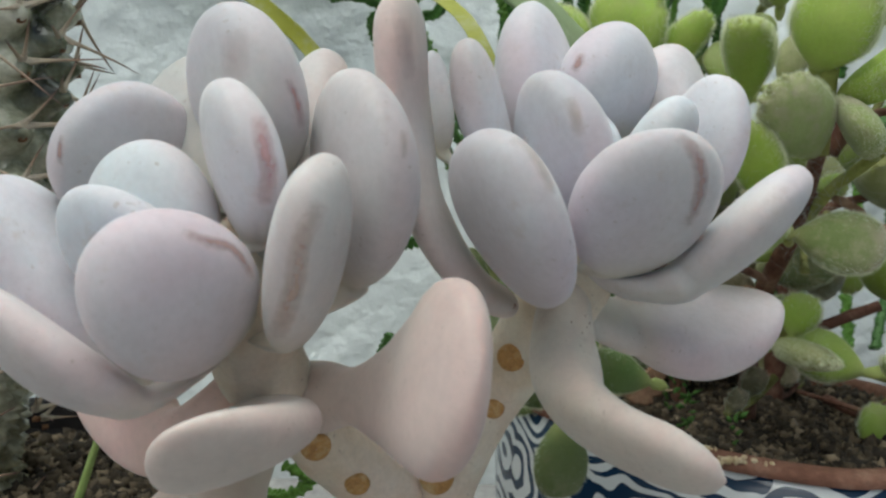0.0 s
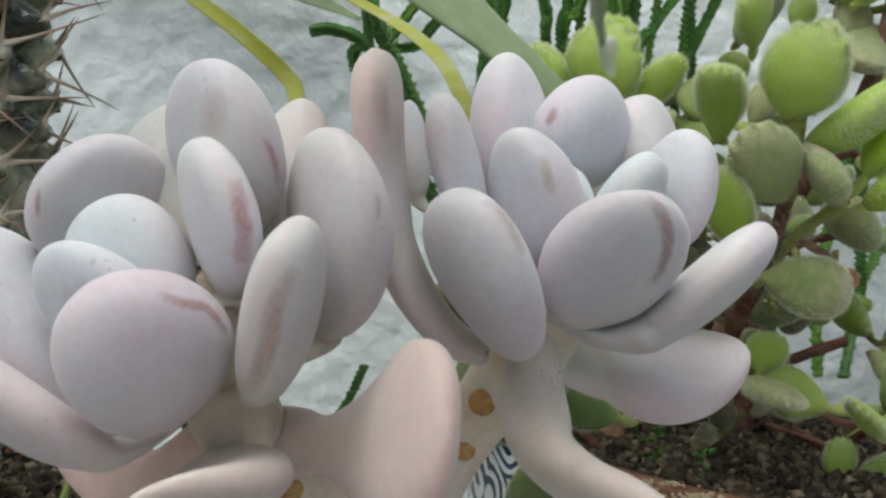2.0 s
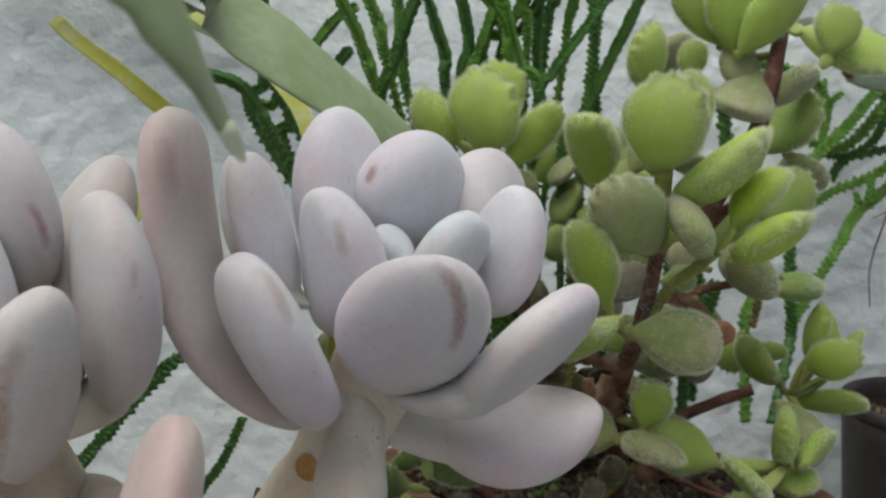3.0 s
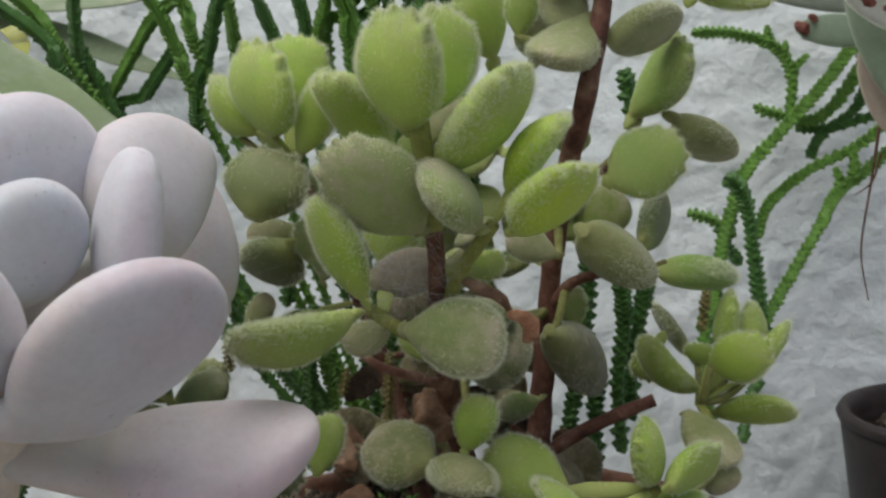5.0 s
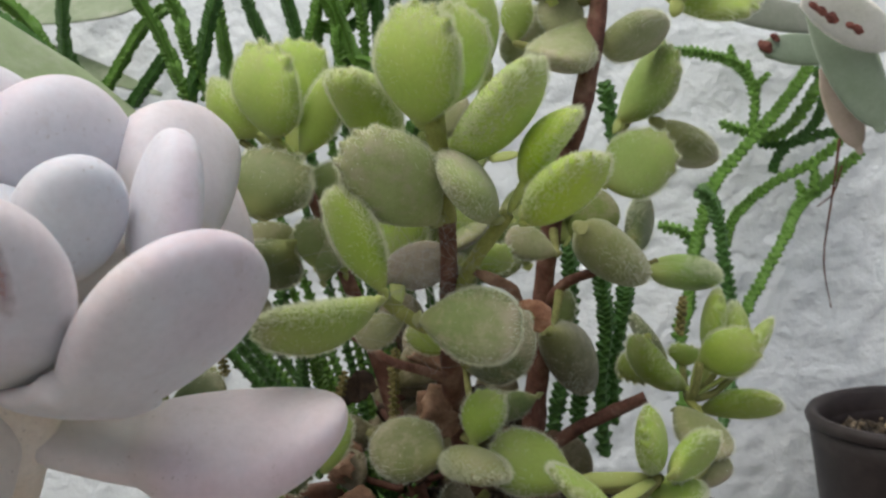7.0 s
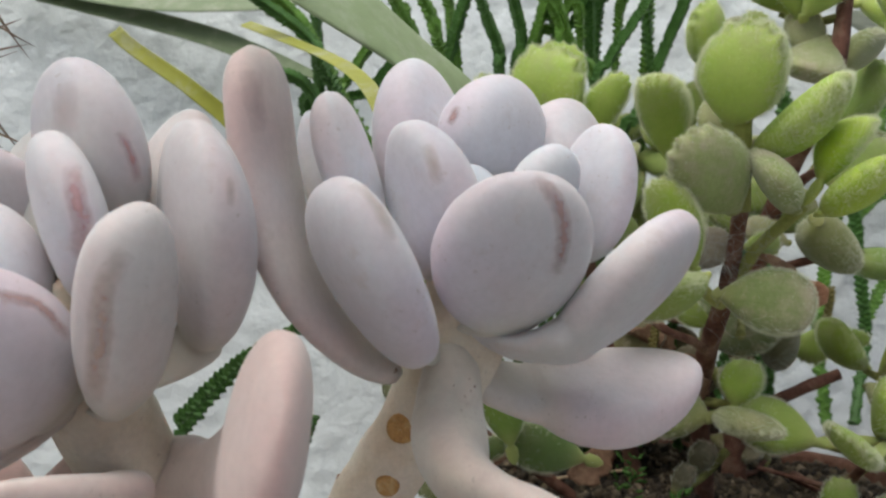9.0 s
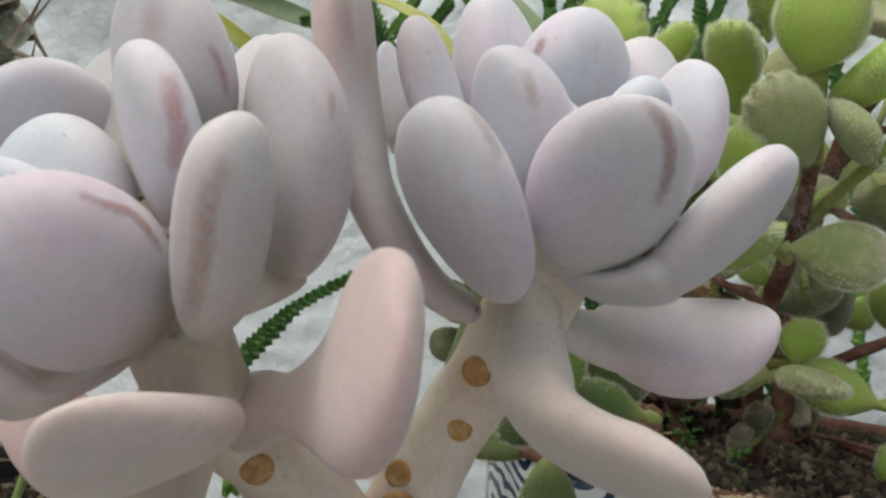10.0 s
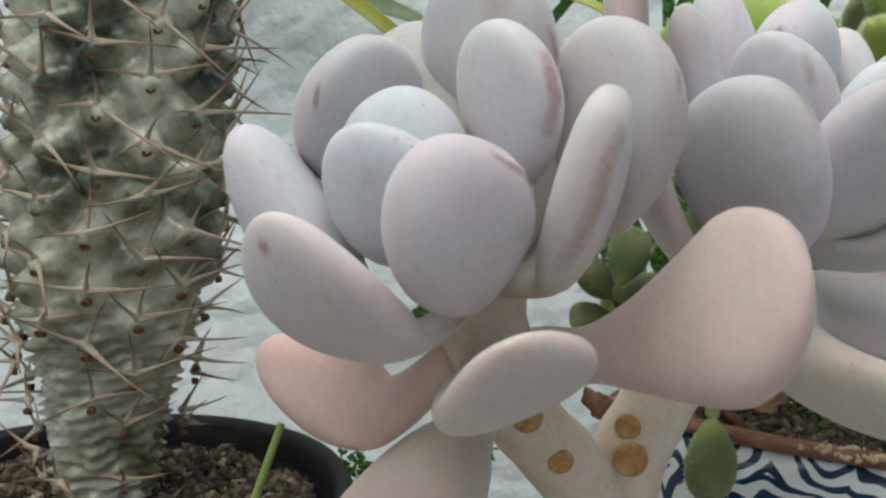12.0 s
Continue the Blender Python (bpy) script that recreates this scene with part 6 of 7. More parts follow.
def web():
    """Dusty threads spun between the stems."""
    rng = random.Random(8)
    verts, faces = [], []
    for k in range(200):
        o = Vector((0.0685, 0.2035, 0.178)) + Vector((rng.gauss(0, 0.006), rng.gauss(0, 0.003), rng.gauss(0, 0.006)))
        e = o + Vector((rng.gauss(0, 0.007), rng.gauss(0, 0.004), rng.gauss(0, 0.006)))
        m = (o + e) / 2 + Vector((rng.gauss(0, 0.002), rng.gauss(0, 0.001), rng.gauss(0, 0.002)))
        vv, ff = rings(curve([o, m, e], 7), (0.3, 0.9, 0.2), [0.000025] * 7, [0.000025] * 7, 3)
        s = len(verts)
        verts += vv
        faces += [tuple(s + q for q in f) for f in ff]
    tagged(obj("spider_web", verts, faces, WEB), "fluffy dusty spider web between the stems", "web", kind="stuff")


web()


# ---- watch chain plants ----
CHAIN_L = thing("watch_chain_plant", (0.05, 0.285, 0.100), "watch chain plant with scaly upright green strands", "succulent", "watch chain plants")
CHAIN_R = thing("watch_chain_plant", (0.15, 0.33, 0.100), "watch chain plant with scaly arching green strands against the wall", "succulent", "watch chain plants")
BRIGHT, DEEP, STALE = (0.15, 0.30, 0.055), (0.08, 0.19, 0.045), (0.24, 0.20, 0.07)
chain([(0.045, 0.285, 0.1), (0.0005, 0.262, 0.1892), (0.0024, 0.262, 0.2072), (0.004, 0.262, 0.222), (0.0072, 0.262, 0.2291), (0.0112, 0.262, 0.2419), (0.0161, 0.262, 0.2543), (0.019, 0.262, 0.2669), (0.0262, 0.262, 0.2981)], CHAIN_L, DEEP, 1.05)
chain([(0.045, 0.285, 0.1), (0.0244, 0.2855, 0.1475), (0.0037, 0.262, 0.219), (0.0001, 0.262, 0.2298), (-0.005, 0.262, 0.2421), (-0.0125, 0.262, 0.2547), (-0.0198, 0.262, 0.2688)], CHAIN_L, BRIGHT, 1.0)
chain([(0.045, 0.285, 0.1), (0.0257, 0.2855, 0.1515), (0.0065, 0.262, 0.2269), (0.0029, 0.262, 0.2413), (-0.0023, 0.262, 0.2521), (-0.0089, 0.262, 0.2645), (-0.0239, 0.262, 0.2927)], CHAIN_L, BRIGHT, 1.0)
chain([(0.045, 0.285, 0.1), (0.006, 0.2905, 0.1431), (-0.033, 0.272, 0.2101), (-0.0294, 0.272, 0.2178), (-0.0191, 0.272, 0.2326), (-0.0111, 0.272, 0.2427), (-0.0048, 0.272, 0.2466)], CHAIN_L, BRIGHT, 1.0)
chain([(0.042, 0.275, 0.1), (-0.0305, 0.267, 0.2052), (-0.0316, 0.267, 0.224), (-0.0318, 0.267, 0.2395), (-0.0308, 0.267, 0.2562), (-0.0293, 0.267, 0.2712)], CHAIN_L, DEEP, 1.0)
chain([(0.045, 0.285, 0.1), (0.0093, 0.283, 0.1517), (-0.0265, 0.257, 0.2274), (-0.0361, 0.257, 0.2431), (-0.0496, 0.257, 0.2549)], CHAIN_L, BRIGHT, 1.0)
chain([(0.045, 0.285, 0.1), (0.0105, 0.2805, 0.1485), (-0.0241, 0.252, 0.221), (-0.0304, 0.252, 0.2346), (-0.0466, 0.252, 0.2479)], CHAIN_L, DEEP, 1.0)
chain([(0.05, 0.295, 0.1), (0.0283, 0.28, 0.2131), (0.0289, 0.28, 0.2366), (0.0273, 0.28, 0.2461), (0.0254, 0.28, 0.2556), (0.0256, 0.28, 0.2709)], CHAIN_L, DEEP, 1.0)
chain([(0.058, 0.295, 0.1), (0.042, 0.28, 0.2197), (0.0406, 0.28, 0.24), (0.0365, 0.28, 0.2482), (0.0298, 0.28, 0.2551), (0.0075, 0.28, 0.2781)], CHAIN_L, BRIGHT, 1.0)
chain([(0.045, 0.285, 0.1), (0.0392, 0.297, 0.154), (0.0334, 0.285, 0.232), (0.0392, 0.285, 0.2409), (0.0459, 0.285, 0.2511), (0.0526, 0.285, 0.2627), (0.0686, 0.285, 0.2904)], CHAIN_L, BRIGHT, 1.0)
chain([(0.045, 0.285, 0.1), (0.0434, 0.297, 0.1544), (0.0418, 0.285, 0.2328), (0.038, 0.285, 0.2458), (0.0359, 0.285, 0.2585), (0.0307, 0.285, 0.2901)], CHAIN_L, DEEP, 1.0)
chain([(0.045, 0.285, 0.1), (0.046, 0.297, 0.1565), (0.0471, 0.285, 0.237), (0.0456, 0.285, 0.2481), (0.0427, 0.285, 0.2608), (0.0356, 0.285, 0.292)], CHAIN_L, BRIGHT, 1.0)
chain([(0.045, 0.285, 0.1), (0.0417, 0.2995, 0.1524), (0.0383, 0.29, 0.2289), (0.0464, 0.29, 0.2441), (0.0542, 0.29, 0.2575), (0.0703, 0.29, 0.2852)], CHAIN_L, DEEP, 1.0)
chain([(0.045, 0.285, 0.1), (0.0529, 0.3045, 0.1593), (0.0608, 0.3, 0.2425), (0.0625, 0.3, 0.2522), (0.0628, 0.3, 0.2668), (0.0635, 0.3, 0.2988)], CHAIN_L, BRIGHT, 1.0)
chain([(0.045, 0.285, 0.1), (0.0495, 0.3045, 0.1596), (0.0541, 0.3, 0.2433), (0.0566, 0.3, 0.2528), (0.0591, 0.3, 0.2623), (0.0672, 0.3, 0.2932)], CHAIN_L, DEEP, 1.0)
chain([(0.045, 0.285, 0.1), (0.01, 0.2895, 0.1391), (-0.025, 0.27, 0.2021), (-0.0233, 0.27, 0.2123), (-0.0268, 0.27, 0.2222), (-0.0337, 0.27, 0.2369)], CHAIN_L, DEEP, 1.2)
chain([(0.045, 0.285, 0.1), (0.0105, 0.292, 0.1442), (-0.024, 0.275, 0.2124), (-0.0171, 0.275, 0.2227), (-0.0069, 0.275, 0.2346)], CHAIN_L, DEEP, 1.0)
chain([(0.045, 0.285, 0.1), (0.013, 0.272, 0.1408), (-0.019, 0.235, 0.2056), (-0.0242, 0.235, 0.2142), (-0.0295, 0.235, 0.2214), (-0.0369, 0.235, 0.2241), (-0.0428, 0.235, 0.2237)], CHAIN_L, DEEP, 0.9)
chain([(0.045, 0.285, 0.1), (0.0278, 0.2945, 0.1481), (0.0106, 0.28, 0.2201), (0.0085, 0.28, 0.232), (0.0074, 0.28, 0.2438), (0.0044, 0.28, 0.2757)], CHAIN_L, BRIGHT, 1.0)
chain([(0.045, 0.285, 0.1), (0.0338, 0.292, 0.148), (0.0226, 0.275, 0.2201), (0.0222, 0.275, 0.2318), (0.0184, 0.275, 0.2433), (0.0084, 0.275, 0.2737)], CHAIN_L, DEEP, 1.0)
chain([(0.045, 0.285, 0.1), (0.0365, 0.2945, 0.1491), (0.0281, 0.28, 0.2222), (0.0319, 0.28, 0.2341), (0.0357, 0.28, 0.2459), (0.0455, 0.28, 0.2764)], CHAIN_L, BRIGHT, 1.0)
chain([(0.045, 0.285, 0.1), (0.0479, 0.2945, 0.1476), (0.0508, 0.28, 0.2192), (0.045, 0.28, 0.231), (0.0409, 0.28, 0.2443), (0.0315, 0.28, 0.2749)], CHAIN_L, BRIGHT, 1.0)
chain([(0.045, 0.285, 0.1), (0.0476, 0.292, 0.1466), (0.0501, 0.275, 0.2172), (0.0546, 0.275, 0.229), (0.0639, 0.275, 0.2423), (0.0822, 0.275, 0.2685)], CHAIN_L, DEEP, 1.0)
chain([(0.065, 0.297, 0.1), (0.0589, 0.28, 0.1985), (0.0633, 0.28, 0.2125), (0.0694, 0.28, 0.2263), (0.0753, 0.28, 0.2398), (0.0797, 0.28, 0.2498), (0.0926, 0.28, 0.2791)], CHAIN_L, DEEP, 1.1)
chain([(0.058, 0.295, 0.1), (0.0512, 0.29, 0.2053), (0.0523, 0.29, 0.2196), (0.0507, 0.29, 0.2337), (0.0508, 0.29, 0.2476), (0.051, 0.29, 0.2796)], CHAIN_L, DEEP, 1.0)
chain([(-0.0599, 0.215, 0.1368), (-0.0504, 0.215, 0.146), (-0.0404, 0.215, 0.1538), (-0.0278, 0.215, 0.16), (-0.0168, 0.215, 0.1628)], CHAIN_L, DEEP, 1.1)
chain([(-0.0772, 0.225, 0.1152), (-0.0691, 0.225, 0.1236), (-0.0579, 0.225, 0.1367), (-0.0424, 0.225, 0.1527)], CHAIN_L, DEEP, 1.2)
chain([(-0.0262, 0.22, 0.1365), (-0.0316, 0.22, 0.1248), (-0.0385, 0.22, 0.1151), (-0.0463, 0.22, 0.106)], CHAIN_L, DEEP, 0.9)
chain([(-0.0557, 0.2, 0.1137), (-0.0439, 0.2, 0.1145), (-0.0361, 0.2, 0.112)], CHAIN_L, BRIGHT, 1.2)
chain([(-0.0569, 0.2, 0.1008), (-0.0512, 0.2, 0.0994), (-0.0439, 0.2, 0.1042), (-0.0509, 0.2, 0.1082)], CHAIN_L, BRIGHT, 1.1)
chain([(0.0238, 0.27, 0.1158), (0.0254, 0.27, 0.1344), (0.0263, 0.27, 0.1482), (0.0286, 0.27, 0.1619)], CHAIN_L, DEEP, 1.1)
chain([(0.027, 0.275, 0.1139), (0.0308, 0.275, 0.1296), (0.0293, 0.275, 0.1408), (0.0279, 0.275, 0.1518)], CHAIN_L, BRIGHT, 1.1)
chain([(0.0578, 0.225, 0.1414), (0.0585, 0.225, 0.1512), (0.0593, 0.225, 0.1584)], CHAIN_L, STALE, 0.75, True)
chain([(0.0115, 0.25, 0.1489), (0.0107, 0.25, 0.1561)], CHAIN_L, STALE, 0.75, True)
chain([(0.0241, 0.26, 0.1637), (0.0256, 0.26, 0.1723)], CHAIN_L, DEEP, 1.1)
chain([(0.0403, 0.25, 0.1419), (0.0423, 0.25, 0.1488)], CHAIN_L, STALE, 0.75, True)
chain([(0.0936, 0.315, 0.0994), (0.0945, 0.315, 0.1138), (0.0981, 0.315, 0.128), (0.1008, 0.315, 0.1439), (0.1028, 0.315, 0.1614), (0.1019, 0.315, 0.1737)], CHAIN_R, DEEP, 1.67)
chain([(0.1025, 0.32, 0.0974), (0.1026, 0.32, 0.1139), (0.1042, 0.32, 0.1247), (0.104, 0.32, 0.1356)], CHAIN_R, DEEP, 1.67)
chain([(0.1105, 0.315, 0.1042), (0.1101, 0.315, 0.1257), (0.1129, 0.315, 0.1433), (0.1127, 0.315, 0.1538), (0.1116, 0.315, 0.1644)], CHAIN_R, DEEP, 1.67)
chain([(0.1141, 0.32, 0.1134), (0.1153, 0.32, 0.1333), (0.1189, 0.32, 0.1492), (0.1202, 0.32, 0.158)], CHAIN_R, DEEP, 1.67)
chain([(0.1178, 0.31, 0.2034), (0.1168, 0.31, 0.2151), (0.1156, 0.31, 0.2219)], CHAIN_R, DEEP, 1.67)
chain([(0.1381, 0.33, 0.1392), (0.1393, 0.33, 0.1465), (0.1396, 0.33, 0.152)], CHAIN_R, STALE, 1.16, True)
chain([(0.15, 0.335, 0.1), (0.1618, 0.355, 0.1282), (0.1607, 0.355, 0.1441), (0.1591, 0.355, 0.16), (0.1576, 0.355, 0.1757), (0.1543, 0.355, 0.1837), (0.1511, 0.355, 0.1863)], CHAIN_R, DEEP, 1.59)
chain([(0.1622, 0.355, 0.1361), (0.1729, 0.363, 0.1502), (0.185, 0.371, 0.1668), (0.1933, 0.379, 0.178), (0.2056, 0.387, 0.1851), (0.2223, 0.395, 0.1964)], CHAIN_R, BRIGHT, 1.52)
chain([(0.14, 0.335, 0.1), (0.1416, 0.35, 0.1341), (0.1457, 0.3557, 0.1448), (0.1493, 0.3614, 0.1599), (0.1548, 0.3671, 0.1752), (0.1613, 0.3729, 0.1888), (0.1769, 0.3786, 0.2039), (0.1906, 0.3843, 0.2174), (0.2028, 0.39, 0.2308)], CHAIN_R, BRIGHT, 1.67)
chain([(0.1783, 0.385, 0.2051), (0.18, 0.385, 0.2205), (0.1759, 0.385, 0.2309), (0.1678, 0.385, 0.2358), (0.1558, 0.385, 0.2391), (0.1446, 0.385, 0.2396)], CHAIN_R, BRIGHT, 1.38)
chain([(0.1717, 0.385, 0.235), (0.1716, 0.385, 0.2404)], CHAIN_R, BRIGHT, 1.16)
chain([(0.177, 0.385, 0.2281), (0.1781, 0.385, 0.2342)], CHAIN_R, BRIGHT, 1.16)
chain([(0.1801, 0.385, 0.2236), (0.1857, 0.385, 0.2287)], CHAIN_R, BRIGHT, 1.16)
chain([(0.1661, 0.385, 0.1626), (0.1696, 0.385, 0.1731), (0.175, 0.385, 0.1791), (0.1854, 0.385, 0.1867), (0.2015, 0.385, 0.1938), (0.2125, 0.385, 0.2021)], CHAIN_R, BRIGHT, 1.45)
chain([(0.1823, 0.39, 0.2039), (0.1914, 0.39, 0.2062), (0.1998, 0.39, 0.2149), (0.2056, 0.39, 0.2252)], CHAIN_R, BRIGHT, 1.74)
chain([(0.1833, 0.395, 0.2029), (0.1945, 0.395, 0.2013), (0.2107, 0.395, 0.2048), (0.2166, 0.395, 0.2032)], CHAIN_R, DEEP, 1.45)
chain([(0.1879, 0.395, 0.1907), (0.1923, 0.395, 0.1989), (0.2028, 0.395, 0.2065), (0.207, 0.395, 0.2125), (0.2091, 0.395, 0.2229), (0.2058, 0.395, 0.2305)], CHAIN_R, DEEP, 1.45)
chain([(0.1571, 0.38, 0.1637), (0.1494, 0.38, 0.1701), (0.1403, 0.38, 0.1733)], CHAIN_R, BRIGHT, 1.38)
chain([(0.1793, 0.385, 0.206), (0.1724, 0.385, 0.2083), (0.1661, 0.385, 0.2114)], CHAIN_R, BRIGHT, 1.38)
chain([(0.1586, 0.38, 0.153), (0.1549, 0.38, 0.1596), (0.1504, 0.38, 0.1705)], CHAIN_R, DEEP, 1.38)
chain([(0.1956, 0.38, 0.1798), (0.193, 0.38, 0.1872)], CHAIN_R, BRIGHT, 1.45)
chain([(0.2002, 0.382, 0.1825), (0.2002, 0.382, 0.1928)], CHAIN_R, BRIGHT, 1.45)
# a thicket of strands behind the bear paw
wild = random.Random(77)
for k in range(2):
    x, y = wild.uniform(0.045, 0.085), wild.uniform(0.284, 0.302)
    sway, top = wild.uniform(-0.03, 0.03), wild.uniform(0.265, 0.315)
    chain([(x, y, 0.10), (x + sway * 0.15, y - 0.002, 0.16), (x + sway * 0.45, y - 0.004, 0.215), (x + sway, y - 0.006, top)], CHAIN_L, BRIGHT if k % 3 else DEEP, wild.uniform(1.0, 1.25))

# ---- strap-leaved plants ----
ALOE = thing("strap_leaved_plant", (-0.03, 0.24, 0.0), "strap-leaved plant with long grey-green and yellow-green blades", "plant")
strap("blade", [(-0.0857, 0.25, 0.239), (-0.0803, 0.25, 0.2338), (-0.0622, 0.25, 0.2203), (-0.0496, 0.25, 0.2057), (-0.05, 0.205, 0.188), (-0.05, 0.168, 0.174), (-0.043, 0.146, 0.16), (-0.034, 0.152, 0.144), (-0.022, 0.16, 0.122), (-0.013, 0.16, 0.09), (-0.012, 0.158, 0.055)], (0.3, -0.9, 0.3), [0.0022, 0.0022, 0.0024, 0.0026, 0.0024, 0.002, 0.0016, 0.0014, 0.0014, 0.0016, 0.002], 0.0007, (0.36, 0.36, 0.05), ALOE, "narrow yellow-green arching blade", 0.25)
strap("blade", [(-0.054, 0.27, 0.2431), (-0.0367, 0.25, 0.2345), (-0.0133, 0.21, 0.2212), (-0.0024, 0.19, 0.2088), (0.006, 0.172, 0.183), (0.006, 0.163, 0.163), (-0.001, 0.162, 0.143), (-0.011, 0.16, 0.11), (-0.012, 0.159, 0.055)], (0.3, -0.8, 0.5), [0.002, 0.0022, 0.0022, 0.002, 0.002, 0.002, 0.002, 0.002, 0.002], 0.0007, (0.36, 0.36, 0.06), ALOE, "narrow yellow-green arching blade", 0.25)
strap("blade", [(0.0127, 0.077, 0.2125), (0.0113, 0.075, 0.2161), (0.0103, 0.072, 0.2196), (0.0082, 0.07, 0.2234), (0.0051, 0.07, 0.2292), (0.002, 0.1, 0.256), (-0.012, 0.14, 0.253), (-0.0174, 0.17, 0.2363), (-0.0035, 0.168, 0.2252), (0.0103, 0.179, 0.2143), (0.017, 0.184, 0.2045), (0.012, 0.178, 0.178), (0.006, 0.175, 0.158), (-0.002, 0.17, 0.14), (-0.011, 0.168, 0.11), (-0.013, 0.167, 0.055)], (0.35, -0.55, 0.75), [0.0006, 0.0016, 0.0026, 0.0032, 0.0036, 0.005, 0.007, 0.0085, 0.0095, 0.009, 0.0075, 0.006, 0.005, 0.004, 0.004, 0.004], 0.0012, (0.29, 0.36, 0.20), ALOE, "broad grey-green strap leaf", 0.1)
tube("dry_tip", [(0.0131, 0.0775, 0.2115), (0.0127, 0.0769, 0.2125), (0.0122, 0.0755, 0.2143)], [0.0003, 0.0006, 0.0009], FUZZ, ALOE, "cream dried blade tip", segs=10, count=12)
strap("blade", [(-0.2147, 0.4, 0.2975), (-0.1342, 0.385, 0.28), (-0.0892, 0.375, 0.2746), (-0.0569, 0.37, 0.2747), (-0.0416, 0.37, 0.2839)], (0.1, -0.75, 0.65), [0.009, 0.0135, 0.0135, 0.011, 0.002], 0.0015, (0.25, 0.30, 0.19), ALOE, "pale ribbed strap leaf near the wall", 0.15)
strap("blade", [(-0.1832, 0.395, 0.2832), (-0.1119, 0.38, 0.2617), (-0.0781, 0.372, 0.2483), (-0.0467, 0.365, 0.2358)], (0.1, -0.8, 0.6), [0.005, 0.0055, 0.005, 0.001], 0.0012, (0.21, 0.26, 0.15), ALOE, "pale strap leaf near the wall", 0.15)

# ---- the felt-leaved plant by the wall ----


def speck(place, size):
    """A brown blister on a leaf edge."""
    bm = bmesh.new()
    bmesh.ops.create_icosphere(bm, subdivisions=2, radius=size, matrix=Matrix.Translation(place) @ Matrix.Rotation(radians(38), 4, "Y") @ Matrix.Diagonal((1.25, 0.5, 0.85, 1)))
    for v in bm.verts:
        v.co += noise.noise_vector(v.co * 700) * size * 0.3
    me = bpy.data.meshes.new("spot")
    bm.to_mesh(me)
    bm.free()
    me.materials.append(BLISTER)
    ob = new("spot", me)
    ob["label"] = "brown withered spot on the leaf"
    under(ob, FELT)


FELT = thing("felt_leaved_plant", (0.225, 0.353, 0.092), "grey-green felt-leaved succulent with brown-spotted leaf edges", "succulent")
tube("stem", [(0.225, 0.353, 0.088), (0.232, 0.352, 0.15), (0.236, 0.350, 0.21), (0.240, 0.349, 0.262)], [0.003, 0.0027, 0.0025, 0.002], BARK, FELT, "brown woody stem", lumps=0.0004)
plump("leaf", (0.1964, 0.335, 0.2276), (-0.356, 0.009, 0.934), (-0.293, -0.951, -0.103), 0.0262, 0.0085, 0.0019, FELTED, FELT, (0.23, 0.29, 0.21), (0.2385, 0.3495, 0.24), neck=0.25, teeth=5, segs=20, count=30, label="grey-green felted leaf")
plump("leaf", (0.1937, 0.325, 0.2374), (-0.819, -0.098, 0.565), (-0.171, -0.899, -0.403), 0.0168, 0.0076, 0.0017, FELTED, FELT, (0.74, 0.73, 0.69), (0.2385, 0.3495, 0.24), neck=0.25, teeth=5, segs=20, count=30, label="pale felted leaf edge with brown spots")
plump("leaf", (0.1934, 0.37, 0.2346), (-0.981, -0.159, 0.113), (0.168, -0.983, 0.073), 0.0158, 0.0059, 0.0013, FELTED, FELT, (0.23, 0.29, 0.21), (0.2385, 0.3495, 0.24), neck=0.25, teeth=5, segs=20, count=30, label="grey felted leaf with a dark withered tip")
plump("leaf", (0.1883, 0.385, 0.2505), (-0.965, -0.149, 0.216), (0.168, -0.983, 0.073), 0.0268, 0.0062, 0.0014, FELTED, FELT, (0.26, 0.28, 0.23), (0.2385, 0.3495, 0.24), neck=0.25, teeth=5, segs=20, count=30, label="dull grey felted leaf")
plump("leaf", (0.1979, 0.345, 0.2117), (-0.308, 0.018, 0.951), (-0.21, -0.976, -0.049), 0.0154, 0.0054, 0.0012, FELTED, FELT, (0.45, 0.36, 0.30), (0.2385, 0.3495, 0.24), neck=0.25, teeth=5, segs=20, count=30, label="withered beige leaf")
tube("root", [(0.202, 0.36, 0.2011), (0.201, 0.365, 0.1838), (0.2, 0.375, 0.1573), (0.2036, 0.38, 0.1378)], [0.0006, 0.0004, 0.0003, 0.0002], BARK, FELT, "thin dry aerial root", segs=6, count=30)
tube("root", [(0.2031, 0.362, 0.1915), (0.2009, 0.365, 0.1819), (0.1966, 0.37, 0.1771)], [0.0004, 0.0003, 0.0002], BARK, FELT, "thin dry aerial root", segs=6, count=20)
speck((0.1805, 0.3165, 0.2405), 0.0014)
speck((0.1828, 0.3165, 0.2387), 0.0017)
speck((0.1857, 0.3165, 0.2364), 0.0018)
speck((0.191, 0.3165, 0.2338), 0.0013)
speck((0.1932, 0.3165, 0.2324), 0.0017)
speck((0.1795, 0.3665, 0.2362), 0.0024)
speck((0.1832, 0.3665, 0.2392), 0.0016)

# ---- the thorny trunk ----
THORN = thing("thorny_trunk", (-0.119, 0.18, 0.108), "thick grey-green knobbly trunk with pairs of long thorns", "succulent")


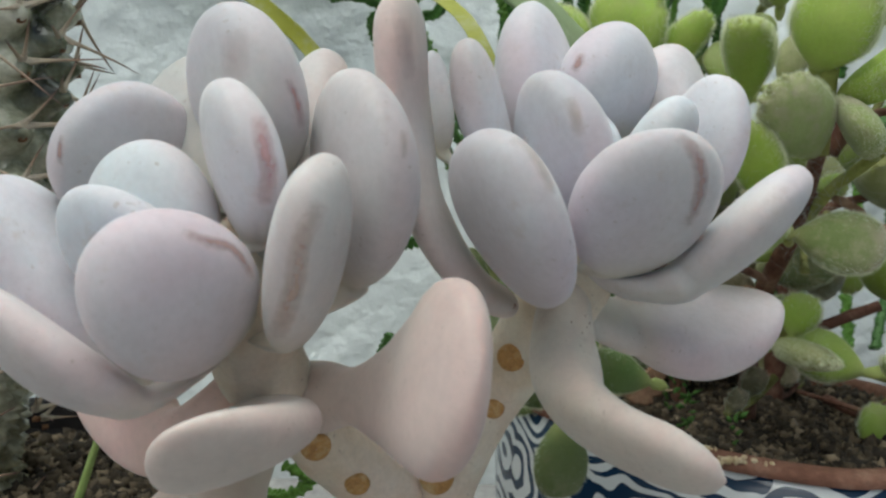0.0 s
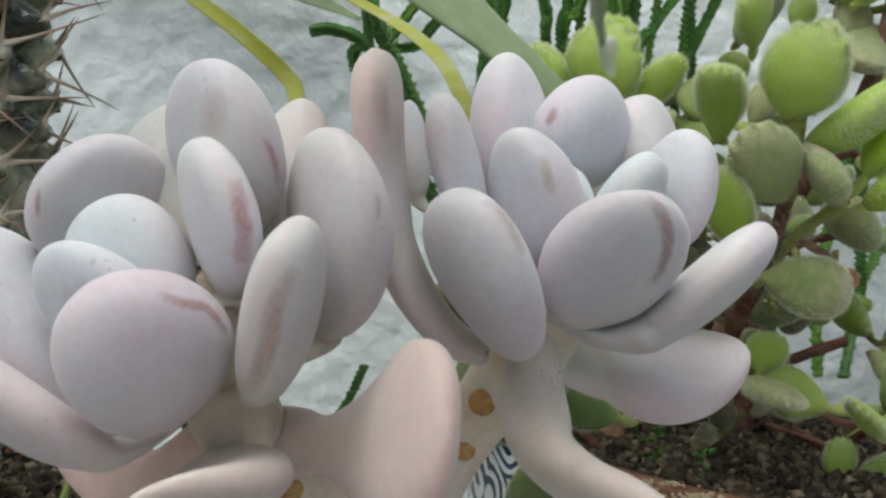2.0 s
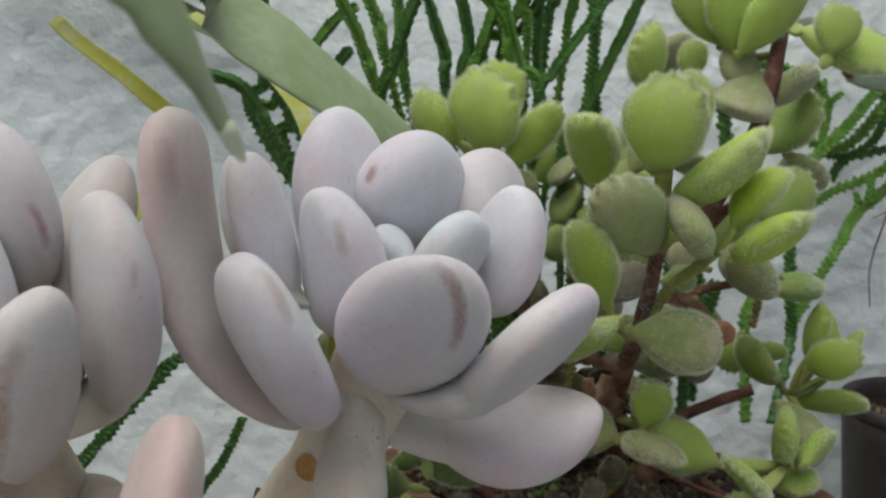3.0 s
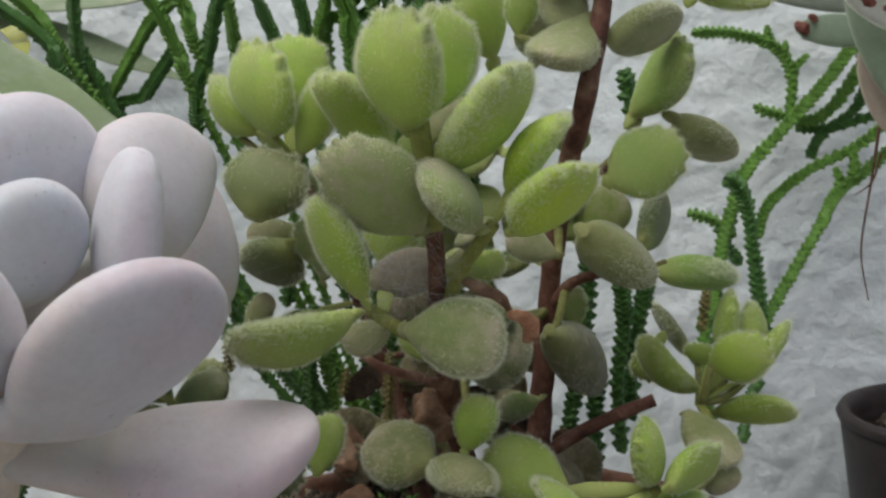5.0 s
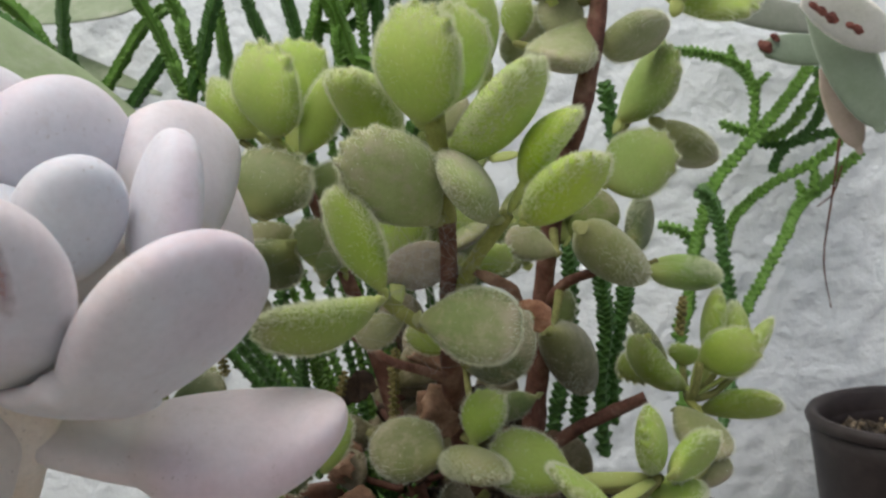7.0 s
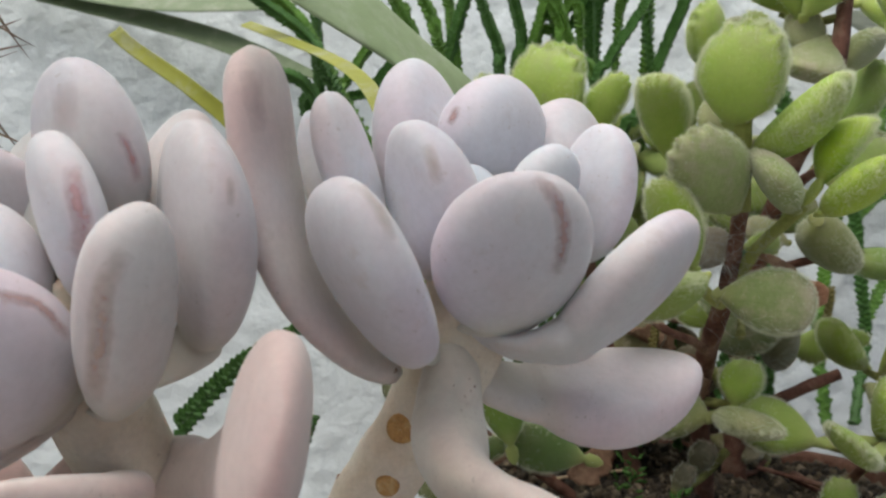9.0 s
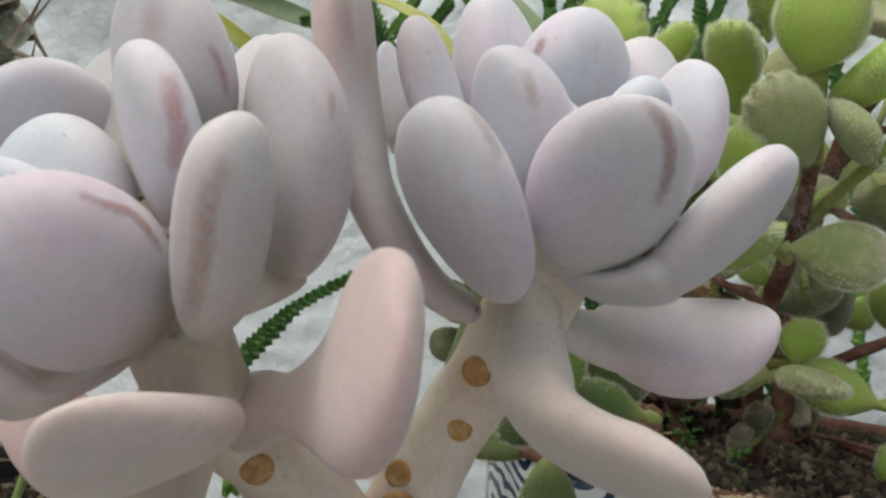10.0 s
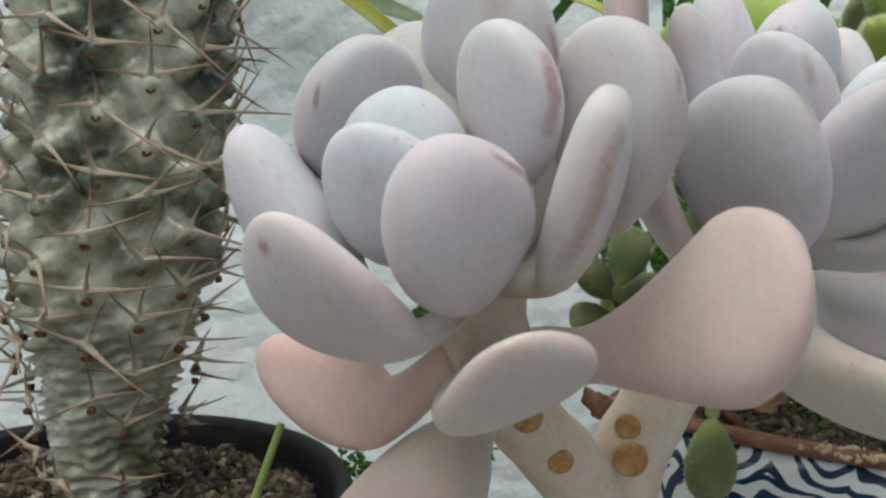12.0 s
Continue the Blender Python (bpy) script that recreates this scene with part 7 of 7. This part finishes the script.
def thorny(parent):
    rng = random.Random(4)
    z0, z1 = 0.100, 0.34

    def axis(z):
        f = (z - 0.127) / 0.078
        return Vector((-0.1188 + 0.0063 * f, 0.182, z))

    def radius(z):
        f = max(0.0, min(1.0, (z - 0.105) / 0.07))
        return 0.0125 + 0.0085 * f * f * (3 - 2 * f)

    knobs = []
    for col in range(14):
        z = z0 - 0.006 + (col % 2) * 0.0058 + 0.00647
        while z < z1:
            knobs.append((z + rng.uniform(-0.0008, 0.0008), (4.8853 + col * math.pi / 7 + rng.uniform(-0.04, 0.04)) % (2 * math.pi)))
            z += 0.0116
    rows, segs = 220, 96
    zz = np.linspace(z0, z1, rows)[:, None]
    vv = np.linspace(0, 2 * math.pi, segs, endpoint=False)[None, :]
    bump = np.zeros((rows, segs))
    for kz, kv in knobs:
        dv = np.abs((vv - kv + math.pi) % (2 * math.pi) - math.pi) * 0.019
        d2 = (dv / 0.0047) ** 2 + ((zz - kz + 0.0012) / 0.0044) ** 2
        bump = np.maximum(bump, np.exp(-d2))
    fold = 0.0015 * np.sin(zz * 2300 + 2.0 * np.sin(vv * 3) + 1.3 * np.sin(vv * 7 + zz * 300)) * np.clip((0.165 - zz) / 0.02, 0, 1)
    bump *= np.clip((zz - 0.118) / 0.045, 0.35, 1.0)
    verts, faces = [], []
    for i in range(rows):
        c, r = axis(float(zz[i, 0])), radius(float(zz[i, 0]))
        for j in range(segs):
            v = float(vv[0, j])
            q = Vector((math.cos(v), math.sin(v), 0))
            rr = r - 0.0040 + 0.0074 * float(bump[i, j]) + float(fold[i, j]) + 0.0006 * noise.noise((c + q * r) * 300)
            verts.append(c + q * rr)
    for i in range(rows - 1):
        for j in range(segs):
            m = (j + 1) % segs
            faces.append((i * segs + j, i * segs + m, (i + 1) * segs + m, (i + 1) * segs + j))
    under(obj("trunk", verts, faces, TRUNK, None, "knobbly grey-green trunk"), parent)
    # one thorn, used for all
    cv, cf = [], []
    for s in range(7):
        f = s / 6
        for j in range(6):
            a = 2 * math.pi * j / 6
            w = 0.00040 * (1 - f) ** 0.7 + 0.0006 * math.exp(-8 * f) + 0.00003
            cv.append((w * math.cos(a), w * math.sin(a) + 0.0017 * f * f, 0.0175 * f))
    for s in range(6):
        for j in range(6):
            m = (j + 1) % 6
            cf.append((s * 6 + j, s * 6 + m, (s + 1) * 6 + m, (s + 1) * 6 + j))
    me = bpy.data.meshes.new("thorn")
    me.from_pydata(cv, [], cf)
    me.materials.append(SPINE)
    # one areole: a low ring with a hollow
    av, af = [], []
    for r, h in ((0.0016, -0.0006), (0.0013, 0.0006), (0.0008, 0.0008), (0.0003, 0.0003)):
        for j in range(10):
            a = 2 * math.pi * j / 10
            av.append((r * math.cos(a), r * 0.8 * math.sin(a), h))
    for s in range(3):
        for j in range(10):
            m = (j + 1) % 10
            af.append((s * 10 + j, s * 10 + m, (s + 1) * 10 + m, (s + 1) * 10 + j))
    af.append(tuple(30 + j for j in range(10)))
    pit = bpy.data.meshes.new("areole")
    pit.from_pydata(av, [], af)
    pit.materials.append(AREOLE)
    for kz, kv in knobs:
        q = Vector((math.cos(kv), math.sin(kv), 0))
        if q.y > 0.5 or kz > 0.245 or (kz < 0.15 and rng.random() < 0.4):
            continue
        o = axis(kz) + q * (radius(kz) + 0.0018)
        across = Vector((-q.y, q.x, 0))
        small = min(1.0, 0.55 + (kz - 0.1) * 9)
        for turn, rise, long in ((-1, 0.25, 0.75), (1, -0.22, 1.05), (0.15, 1.0, 0.6)):
            way = (q * rng.uniform(0.3, 0.75) + across * (turn + rng.uniform(-0.35, 0.35)) + Vector((0, 0, rise + rng.uniform(-0.7, 0.7)))).normalized()
            size = long * rng.uniform(0.7, 1.25) * small
            ob = new("thorn", me)
            ob.parent = parent
            m = way.to_track_quat("Z", "Y").to_matrix().to_4x4()
            m = m @ Matrix.Rotation(rng.uniform(0, 6.28), 4, "Z")
            ob.matrix_basis = Matrix.Translation(o - parent.location) @ m @ Matrix.Diagonal((1, 1, size, 1))
        dot = new("areole", pit)
        dot.parent = parent
        dot.matrix_basis = Matrix.Translation(axis(kz - 0.0024) + q * (radius(kz) + 0.0021) - parent.location) @ q.to_track_quat("Z", "Y").to_matrix().to_4x4() @ Matrix.Diagonal((0.72 * small, 0.72 * small, 1, 1))


thorny(THORN)
